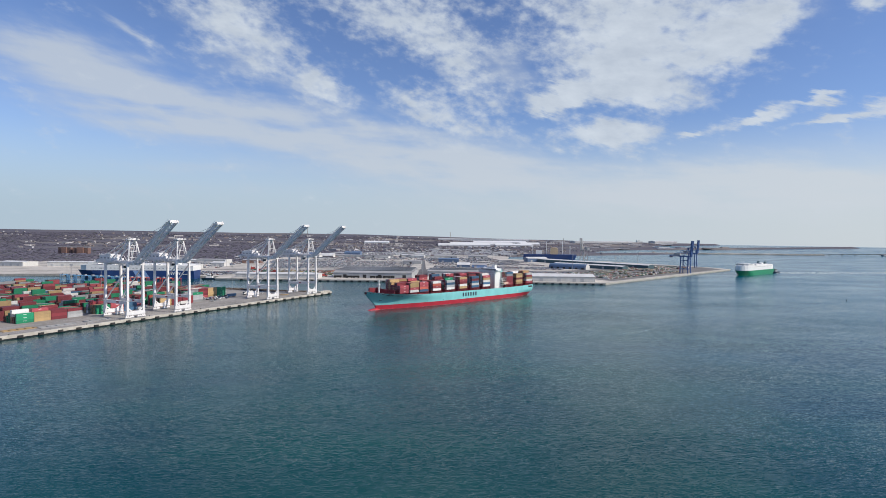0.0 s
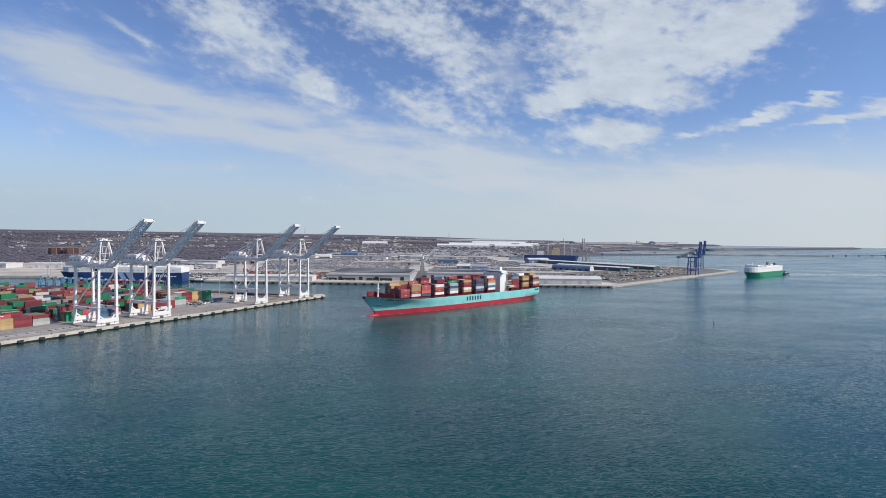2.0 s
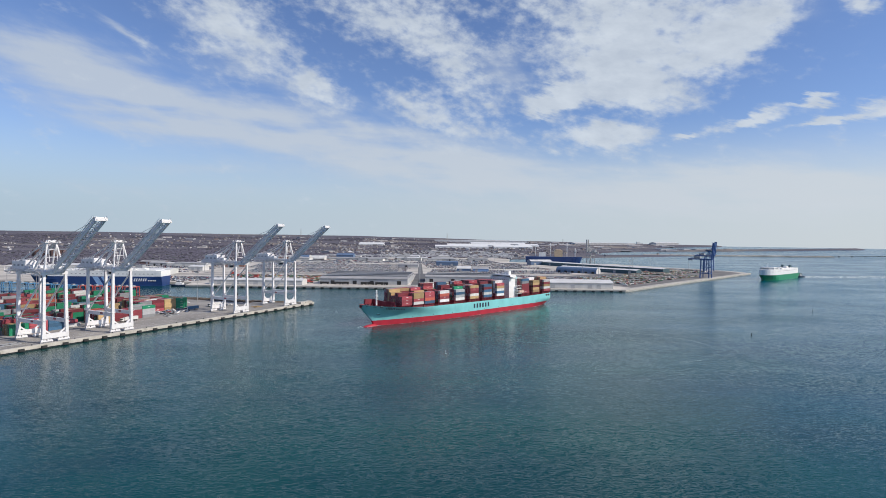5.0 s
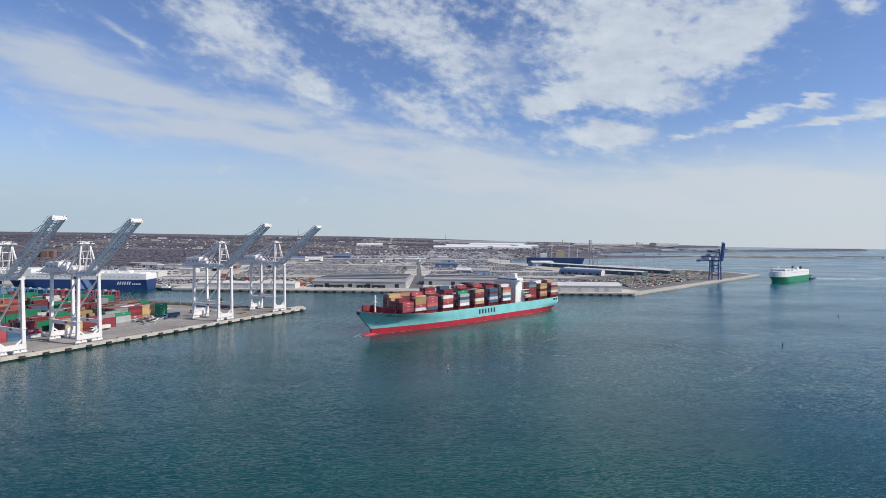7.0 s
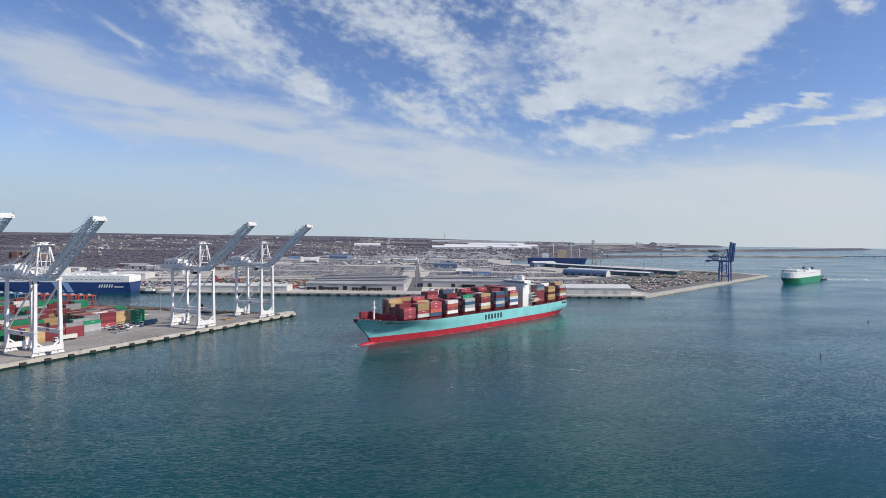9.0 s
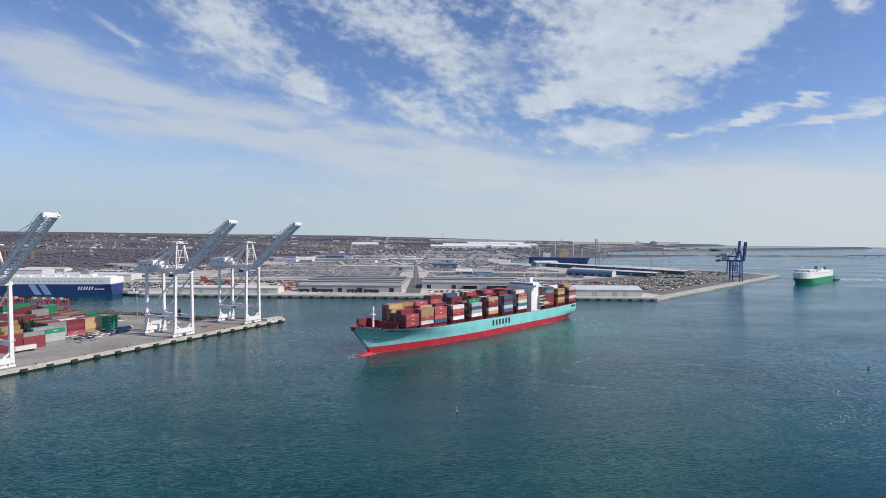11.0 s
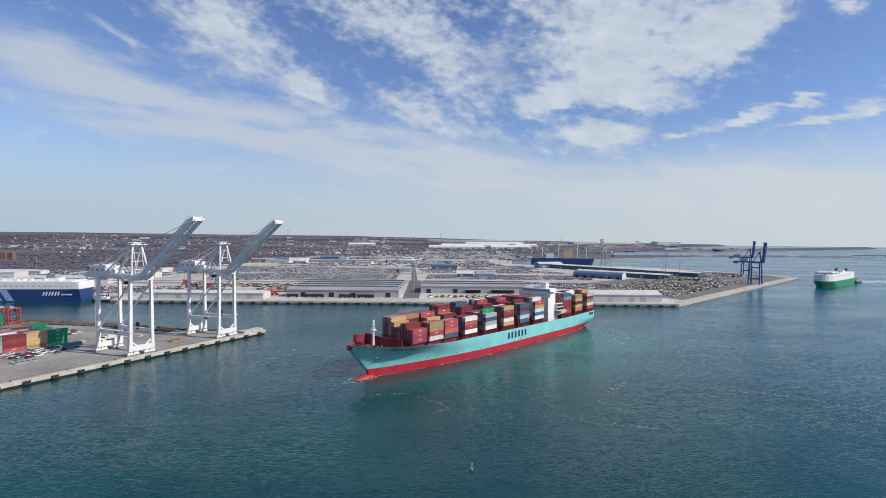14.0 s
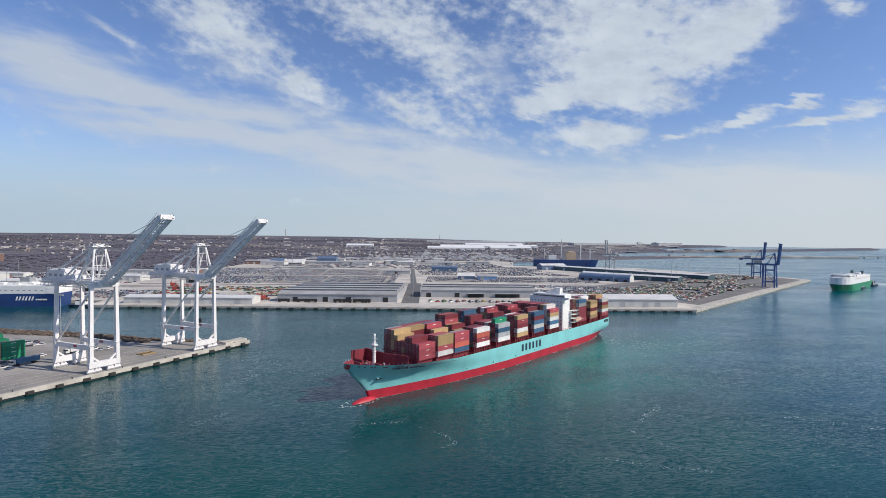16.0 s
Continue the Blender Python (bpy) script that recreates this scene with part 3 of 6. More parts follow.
def hull_skin(low, high):
    """Both sides of the hull between two heights; high None: up to the rail."""
    bm = bmesh.new()
    steps = [0, 0.006, 0.015, 0.03, 0.05, 0.075, 0.105, 0.14, 0.18, 0.21, 0.24, 0.3, 0.4, 0.55, 0.7, 0.8, 0.86, 0.91, 0.96, 1.0]
    for side in (1, -1):
        rows = []
        for j in range(6):
            row = []
            for k in steps:
                z = low + ((high if high is not None else 13.0) - low) * j / 5
                for _ in range(3):
                    s = stem(z) + (AFT - stem(z)) * k
                    z = low + ((high if high is not None else rail_height(s)) - low) * j / 5
                s = stem(z) + (AFT - stem(z)) * k
                row.append(bm.verts.new((s, side * half_breadth(s, z), z)))
            rows.append(row)
        for a, b in zip(rows, rows[1:]):
            for i in range(len(steps) - 1):
                bm.faces.new([a[i], a[i + 1], b[i + 1], b[i]])
        if side == 1:
            ends = [r[-1] for r in rows]
        else:
            for (a, b), (c, d) in zip(zip(ends, ends[1:]), zip([r[-1] for r in rows], [r[-1] for r in rows][1:])):
                bm.faces.new([a, b, d, c])
    bmesh.ops.remove_doubles(bm, verts=bm.verts, dist=0.02)
    return bm


def box_mesh(colour, length=12.19):
    """A shipping container: corrugated panels in a frame of posts, rails and corner castings, with locking bars on the doors."""
    bm = bmesh.new()
    w, h, l = 2.44, 2.59, length
    block(bm, 0.06, l - 0.06, -w / 2 + 0.05, w / 2 - 0.05, 0.1, h - 0.04)
    for y in (-w / 2, w / 2 - 0.14):
        for x in (0, l - 0.14):
            block(bm, x, x + 0.14, y, y + 0.14, 0, h)
        block(bm, 0.14, l - 0.14, y, y + 0.14, h - 0.12, h)
        block(bm, 0.14, l - 0.14, y, y + 0.14, 0.02, 0.16)
    for x in (0.01, l - 0.05):
        block(bm, x, x + 0.04, -0.03, 0.03, 0.12, h - 0.06, 1)
        for y in (-0.75, -0.35, 0.35, 0.75):
            block(bm, x, x + 0.04, y - 0.025, y + 0.025, 0.15, h - 0.12, 1)
    n = int(l / 0.55)
    for i in range(n):
        x = 0.3 + (l - 0.6) * i / (n - 1)
        for y in (-w / 2 + 0.015, w / 2 - 0.05):
            block(bm, x - 0.12, x + 0.12, y, y + 0.035, 0.18, h - 0.14)
    for y in (-w / 2 + 0.008, w / 2 - 0.013):
        if colour in ("green", "brick"):
            block(bm, l * 0.40, l * 0.60, y - 0.03, y + 0.035, h * 0.60, h * 0.70, 2)
    for x in (-0.004, l - 0.03):
        block(bm, x, x + 0.034, 0.45, 0.85, h * 0.68, h * 0.78, 2)
    bmesh.ops.recalc_face_normals(bm, faces=bm.faces)
    me = bpy.data.meshes.new(colour + "_container")
    bm.to_mesh(me)
    bm.free()
    me.materials.append(M_BOX[colour]), me.materials.append(M_GREYSTEEL), me.materials.append(M_BOX["white" if colour != "white" else "blue"])
    return me


BOX40 = {c: box_mesh(c) for c in BOX_NAMES}
SHIP_ROWS = [
    (0, pose(-47.2, 546.0, 0, 0, 0, 40.7)), (4, pose(-41.4, 551.0, 0, 0, 0, 41.2)), (8, pose(-35.6, 555.4, 0, 0, 0, 42.2)),
    (12, pose(-29.2, 558.0, 0, 0, 0, 43.9)), (16, pose(-22.4, 558.6, 0, 0, 0, 45.9)),
]


def build_ship():
    """Axes: x aft from the bulb, y to starboard, z up from the water."""
    ship = thing("container_ship", SHIP_ROWS[0][1], "turquoise container ship with a red bottom, loaded with stacked containers", "ship")
    hull = part("hull", hull_skin(BOOT, None), M_HULL, ship, "turquoise painted steel hull", True)
    part("bottom", hull_skin(-4, BOOT), M_BOOT, ship, "red painted underwater hull", True)
    bm = bmesh.new()
    bmesh.ops.create_uvsphere(bm, u_segments=20, v_segments=12, radius=1, matrix=Matrix.Translation((9, 0, -1.1)) @ Matrix.Diagonal((9.2, 2.7, 2.6, 1)))
    part("bulbous_bow", bm, M_BOOT, ship, "red bulb breaking the surface", True)
    # deck, a little under the rail
    bm = bmesh.new()
    ss = [-3.5 + i * 2.5 for i in range(24)] + [60 + i * 12 for i in range(17)]
    drop = lambda s: 2.6 if s < 24 else 1.2
    edge = [(s, half_breadth(s, rail_height(s) - drop(s)) - 0.1, rail_height(s) - drop(s)) for s in ss if s < AFT]
    port, star = [bm.verts.new((s, -w, z)) for s, w, z in edge], [bm.verts.new((s, w, z)) for s, w, z in edge]
    for i in range(len(edge) - 1):
        bm.faces.new([port[i], port[i + 1], star[i + 1], star[i]])
    part("deck", bm, M_DECK, ship, "oxide red deck")
    # breakwater, foremast and winches on the forecastle
    bm = bmesh.new()
    bar(bm, (24.6, -12.4, 17.2), (20.5, 0, 17.7), 0.4, 5.0)
    bar(bm, (20.5, 0, 17.7), (19, 11.4, 18.6), 0.4, 5.8)
    bar(bm, (19, 11.4, 18.6), (8.5, 9.6, 19.6), 0.4, 5.2)
    bar(bm, (24.6, -12.4, 19.8), (20.5, 0, 20.3), 0.7, 0.25)
    bar(bm, (20.5, 0, 20.3), (19, 11.4, 21.6), 0.7, 0.25)
    for y in (-11, -8.5, -6, -3.5, 3, 6, 9):
        x = 20.5 + (0.33 * -y if y < 0 else -0.13 * y)
        bar(bm, (x + 0.4, y, 19.8), (x + 3.0, y, 15.2), 0.3)
        bar(bm, (x - 0.3, y, 15.2), (x - 0.3, y, 19.9), 0.22)
    part("breakwater", bm, M_DECK, ship, "dark red breakwater wall")
    bm = bmesh.new()
    for side in (-1, 1):
        row = []
        for i in range(14):
            s = -3.4 + i * 2.1
            row.append([bm.verts.new((s, side * max(0.02, half_breadth(s, z) - 0.22), z)) for z in (rail_height(s) - 2.7, rail_height(s) + 0.02)])
        for a, b in zip(row, row[1:]):
            bm.faces.new([a[0], b[0], b[1], a[1]])
    part("bulwark_lining", bm, M_DECK, ship, "dark red inner face of the bow bulwark")
    bm = bmesh.new()
    tube(bm, (14.5, 0, 15.0), (14.5, 0, 29.6), 0.75, 0.5, 10)
    block(bm, 13.3, 15.7, -1.5, 1.5, 25.0, 25.3)
    bar(bm, (14.5, -2.2, 28.2), (14.5, 2.2, 28.2), 0.2)
    block(bm, 14.0, 15.0, -0.5, 0.5, 29.6, 30.4)
    part("foremast", bm, M_SHIPWHITE, ship, "white foremast with a lookout platform")
    bm = bmesh.new()
    for z, r in ((22.0, 0.8), (25.3, 1.4), (28.2, 0.7)):
        for a in range(8):
            c, n = math.cos(a * math.tau / 8), math.sin(a * math.tau / 8)
            tube(bm, (14.5 + r * c, r * n, z), (14.5 + r * c, r * n, z + 1.1), 0.06, n=4)
        tube(bm, (14.5, 0, z - 0.1), (14.5, 0, z + 0.05), r + 0.15, n=10)
    for y in (-0.35, 0.35):
        tube(bm, (13.7, y, 15), (13.9, y, 28), 0.06, n=4)
    part("mast_railing", bm, M_SHIPWHITE, ship)
    for side in (-1, 1):
        for s in (1.2, 3.6, 6.4, 7.8, 12.0, 13.2, 18.6, 19.8, 21.0):
            z = rail_height(s) - 1.0
            bm = bmesh.new()
            w0, w1 = half_breadth(s - 0.45, z), half_breadth(s + 0.45, z)
            bar(bm, (s - 0.45, side * (w0 + 0.05), z), (s + 0.45, side * (w1 + 0.05), z), 0.16, 0.6)
            part("fairlead", bm, M_DARK, hull)
        for k in range(9):
            s = 48 + k * 22.5
            bm = bmesh.new()
            w = side * half_breadth(s, 5.6)
            tube(bm, (s, w - 0.12, 5.7), (s, w + 0.12, 5.7), 0.34, n=8)
            part("overboard_discharge", bm, M_DARK, hull)
        for s in (30.0, 222.0):
            for k in range(5):
                bm = bmesh.new()
                z = 4.9 + k * 0.9
                w = side * half_breadth(s, z)
                block(bm, s, s + 0.35, w - 0.06, w + 0.06, z, z + 0.5)
                part("draught_mark", bm, M_SHIPWHITE, hull)
        bm = bmesh.new()
        for k in range(34):
            s = 48 + k * 6
            w = side * (half_breadth(s, rail_height(s)) - 0.05)
            bar(bm, (s - 0.16, w, rail_height(s) - 0.1), (s - 0.16, w, rail_height(s) + 1.1), 0.12)
            w1 = side * (half_breadth(s + 6, rail_height(s + 6)) - 0.05)
            for h in (0.6, 1.1):
                bar(bm, (s - 0.16, w, rail_height(s) + h), (s + 5.84, w1, rail_height(s + 6) + h), 0.07)
        part("side_railing", bm, M_DECK, ship)
    for x, y, h in ((4, -1.5, 1.6), (9.5, 0, 2.2), (13, 3, 1.4), (17, -4, 2.0), (17.5, 4, 1.8), (5.5, 2.5, 1.2), (11.5, -3, 1.3), (18, -8, 1.5)):
        bm = bmesh.new()
        tube(bm, (x, y, rail_height(x) - 2.6), (x, y, rail_height(x) - 2.6 + h), 0.35, 0.3, 8)
        tube(bm, (x, y, rail_height(x) - 2.6 + h), (x, y, rail_height(x) - 2.3 + h), 0.6, 0.5, 8)
        part("deck_vent", bm, M_DECK if h < 1.8 else M_GREYSTEEL, ship)
    for x, y in ((7, -3), (7, 3), (11, -6), (11, 6)):
        bm = bmesh.new()
        block(bm, x - 1, x + 1, y - 1.3, y + 1.3, 15.4, 17.0)
        tube(bm, (x, y - 2, 17.2), (x, y + 2, 17.2), 0.8, n=8)
        part("windlass", bm, M_DECK, ship)
    bm = bmesh.new()
    for i in range(11):
        s = 0.5 + i * 2.2
        for side in (-1, 1):
            w, z = half_breadth(s, rail_height(s)) - 0.1, rail_height(s)
            tube(bm, (s, side * w, z), (s, side * w, z + 0.9), 0.05, n=4)
    tagged(part("bow_railing", bm, M_SHIPWHITE, ship), kind="stuff")
    # anchor pockets, the name as bars, the big letters as bars
    s, z = 13.5, 11.0
    for side in (-1, 1):
        bm = bmesh.new()
        w = half_breadth(s, z) * side
        block(bm, s - 1.4, s + 1.4, w - 0.35, w + 0.35, z - 0.3, z + 0.1)
        block(bm, s - 1.0, s + 1.0, w - 0.15, w + 0.15, z - 1.1, z - 0.3)
        part("anchor", bm, M_HULL, ship)
        bm = bmesh.new()
        block(bm, s - 1.7, s + 1.7, w - 0.42, w + 0.3, z - 1.4, z - 0.95)
        part("anchor_pocket", bm, M_DARK, hull)
    for side in (-1, 1):
        for k, s in enumerate((17, 18.6, 20, 21.5, 23.1, 24.6, 27, 28.5, 30.2, 31.8, 33.4, 35)):
            z = rail_height(s) - 2.0
            w0, w1 = half_breadth(s - 0.5, z), half_breadth(s + 0.5, z)
            bm = bmesh.new()
            bar(bm, (s - 0.5, side * (w0 + 0.06), z), (s + 0.5, side * (w1 + 0.06), z), 0.12, 0.85)
            part("name_bar", bm, M_LETTER, hull)
        for k in range(6):
            # six upright plain bars
            s = 122.0 + k * 4.2
            bm = bmesh.new()
            block(bm, s + 0.3, s + 2.5, min(side * (HB - 0.05), side * (HB + 0.05)), max(side * (HB - 0.05), side * (HB + 0.05)), 7.2, 11.4)
            part("letter_block", bm, M_LETTER, hull)
    # dark mooring openings in the quarters
    for side in (-1, 1):
        for s in (244.5, 248.6):
            bm = bmesh.new()
            w = side * half_breadth(s + 1.5, 12)
            block(bm, s, s + 3.2, w - 0.12, w + 0.12, 10.9, 12.9)
            part("mooring_opening", bm, M_DARK, hull)
    # broken water along the waterline
    rng = random.Random(17)
    bm = bmesh.new()
    for side in (-1, 1):
        for i in range(900):
            s = 6 + rng.random() ** 1.2 * 245
            if noise.noise((s / 14, side * 3.0, 0.5)) < -0.05:
                continue
            w, r = half_breadth(s, 0) + abs(rng.gauss(0, 0.35)), rng.uniform(0.1, 0.4)
            v = [bm.verts.new((s + r * 2.5 * math.cos(a), side * (w + r * math.sin(a)), 0.06)) for a in (0.3, 1.5, 2.8, 4.0, 5.3)]
            bm.faces.new(v)
    for i in range(80):
        a, r = rng.uniform(0, math.tau), rng.uniform(0.08, 0.3)
        x, y = 7 + 12 * math.cos(a) * rng.uniform(0.7, 1.1), 4.2 * math.sin(a) * rng.uniform(0.8, 1.3)
        v = [bm.verts.new((x + r * 2 * math.cos(b), y + r * math.sin(b), 0.07)) for b in (0.3, 1.5, 2.8, 4.0, 5.3)]
        bm.faces.new(v)
    tagged(part("waterline_foam", bm, M_FOAM, ship), "white flecks of foam along the waterline", kind="stuff")
    # deckhouse
    bm = bmesh.new()
    block(bm, 182, 192.5, -11.6, 14.6, 12, 33.5)
    block(bm, 192.5, 199, -10.5, 13, 12, 24)
    block(bm, 183, 193, -12.5, 12.5, 33.5, 36.5)
    block(bm, 183, 186, -15.6, 15.6, 33.7, 34.9)
    block(bm, 183.5, 192.5, -11.8, 11.8, 36.5, 36.8)
    block(bm, 186, 191, -3, 4, 36.8, 38.2)
    block(bm, 187.5, 191.5, -6.5, -2, 36.8, 40.6)
    block(bm, 187.2, 191.8, -6.8, -1.7, 40.6, 41.0)
    for i in range(9):
        y = -11.6 + i * 2.9
        tube(bm, (183.6, y, 36.8), (183.6, y, 37.9), 0.06, n=4)
    bar(bm, (183.6, -11.6, 37.9), (183.6, 11.6, 37.9), 0.1)
    for x, y, h in ((185, 6, 2.4), (186, 9, 1.6), (188, 2, 3.2), (185, -9, 1.8)):
        tube(bm, (x, y, 36.8), (x, y, 36.8 + h), 0.16, n=6)
        tube(bm, (x, y, 36.8 + h), (x, y, 37.3 + h), 0.5, 0.3, n=8)
    deckhouse = part("deckhouse", bm, M_SHIPWHITE, ship, "white multi-storey deckhouse with bridge wings")
    bm = bmesh.new()
    for i in range(16):
        block(bm, 182.94, 183.1, -11.9 + i * 1.5, -10.75 + i * 1.5, 35.0, 35.9)
    part("bridge_windows", bm, M_GLASS, deckhouse)
    bm = bmesh.new()
    block(bm, 181.95, 182.1, -0.28, 0.28, -0.3, 0.3)
    block(bm, 181.9, 181.96, -0.34, 0.34, -0.4, -0.3)
    first = None
    for k in range(7):
        for i in range(10):
            if first is None:
                first = o = part("window", bm, M_GLASS, deckhouse)
            else:
                o = new("window", first.data)
                o.parent = deckhouse
            o.location = (0, -10.2 + i * 2.55, 16.2 + k * 2.6)
    bm = bmesh.new()
    block(bm, 199, 206, -4, 5, 13, 33)
    block(bm, 200, 205, -3, 4, 33, 35.5)
    part("funnel", bm, M_HULL, ship, "turquoise funnel casing")
    bm = bmesh.new()
    tube(bm, (188, 0, 38), (188, 0, 44.5), 0.4, 0.2)
    bar(bm, (188, -3, 41), (188, 3, 41), 0.25)
    bar(bm, (187.4, -1.6, 43), (187.4, 1.6, 43), 0.35)
    part("radar_mast", bm, M_SHIPWHITE, ship)
    for z in (16.5, 19.2, 21.9, 24.6):
        bm = bmesh.new()
        block(bm, 192, 200, -15.0, -10.4, z, z + 0.2)
        for i in range(7):
            tube(bm, (194.2 + i * 0.9, -15.2, z + 0.2), (194.2 + i * 0.9, -15.2, z + 1.2), 0.05, n=4)
        bar(bm, (194, -15.2, z + 1.2), (200, -15.2, z + 1.2), 0.08)
        part("side_gallery", bm, M_SHIPWHITE, ship)
    bm = bmesh.new()
    block(bm, 195, 203.5, -15.6, -13.4, 17.4, 19.2)
    block(bm, 196, 202.5, -15.5, -13.5, 19.2, 19.9)
    part("lifeboat", bm, material("lifeboat_paint", (0.62, 0.42, 0.34), 0.5), ship, "pale orange enclosed lifeboat")
    # bays of containers on their hatch covers: start, tiers from port to starboard
    rng = random.Random(5)
    bays = (
        (32.6, 24.6, (3, 3, 4, 4, 3, 3, 4, 5, 5, 5)), (45.2, 27.4, (4, 4, 4, 3, 3, 3, 3, 3, 5, 5, 5)), (57.7, 29.0, (4, 4, 3, 3, 3, 3, 4, 4, 5, 5, 5, 5)), (76.1, 30, (4, 4, 4, 4, 3, 3, 3, 4, 4, 6, 6, 6)),
        (97.1, 30, (4, 5, 4, 4, 4, 4, 4, 3, 5, 5, 6, 6)), (117.5, 30, (5, 5, 5, 5, 4, 4, 4, 5, 5, 6, 6, 6)), (137.5, 30, (5, 5, 6, 5, 5, 4, 4, 5, 6, 6, 6, 6)),
        (157.6, 30, (5, 6, 6, 6, 6, 6, 6, 6, 6, 6, 6, 6)), (200.6, 30, (6, 6, 6, 6, 5, 5, 4, 4, 4, 5, 5, 5)), (220.0, 30, (5, 5, 5, 6, 6, 6, 6, 5, 5, 5, 5, 5)), (240.6, 30, (5, 5, 6, 6, 6, 5, 5, 4, 4, 4, 4, 4)),
    )
    weights = (50, 14, 3, 6, 6, 11, 7, 3)
    side_faces = ({0: "brick", 1: "brick", 2: "brick"}, {0: "white", 1: "brick", 2: "tan", 3: "tan"}, {0: "blue", 1: "orange", 2: "brick", 3: "brick"}, {0: "white", 1: "brick", 2: "orange", 3: "white"}, {0: "white", 1: "grey", 2: "blue", 3: "grey", 4: "green"},
                  {0: "tan", 1: "white", 2: "maroon", 3: "brick", 4: "tan"}, {0: "blue", 1: "white", 2: "blue", 3: "maroon", 4: "blue"}, {0: "white", 1: "blue", 2: "white", 3: "tan", 4: "brick"},
                  {0: "brick", 1: "maroon", 2: "maroon", 3: "maroon", 4: "grey"}, {0: "tan", 1: "tan", 2: "maroon", 3: "tan", 4: "tan"}, {0: "brick", 1: "white", 2: "tan", 3: "maroon", 4: "white"})
    for (s, width, tiers), side in zip(bays, side_faces):
        base = 16.4
        bm = bmesh.new()
        block(bm, s - 0.3, s + 12.5, -width / 2 + 1.2, width / 2 - 1.2, 13.2 if s < 40 else 12.0, base - 0.35)
        block(bm, s - 0.6, s + 12.8, -width / 2, width / 2, base - 0.35, base)
        cover = part("hatch_cover", bm, M_DECK, ship)
        bm = bmesh.new()
        for i in range(6):
            x = s + 0.2 + i * 2.35
            w = half_breadth(s, 11.5)
            for y in (-w + 0.6, w - 1.0):
                block(bm, x, x + 0.5, y, y + 0.4, 12.0, base - 0.4)
        for x in (s - 1.6, s + 13.4):
            w = half_breadth(s - 2, 11.5)
            for y in (-w + 0.6, -w * 0.5, 0, w * 0.5, w - 0.9):
                if abs(y) < width / 2 + 0.5:
                    block(bm, x, x + 0.35, y, y + 0.35, 12.0, base + 2.6)
            block(bm, x, x + 0.4, -width / 2, width / 2, base + 2.4, base + 2.7)
        part("lashing_bridge", bm, M_DECK, ship)
        pitch = width / len(tiers)
        run = None
        for r, n in enumerate(tiers):
            for k in range(n):
                if run is None or rng.random() < 0.55:
                    run = rng.choices(BOX_NAMES, weights if s > 60 else (64, 20, 0, 2, 4, 7, 3, 0))[0]
                c = side.get(k, run) if r == 0 else run
                o = new("container", BOX40[c])
                o.parent = cover
                o.location = (s, -width / 2 + pitch * (r + 0.5), base + k * 2.6)
    return ship


container_ship = build_ship()

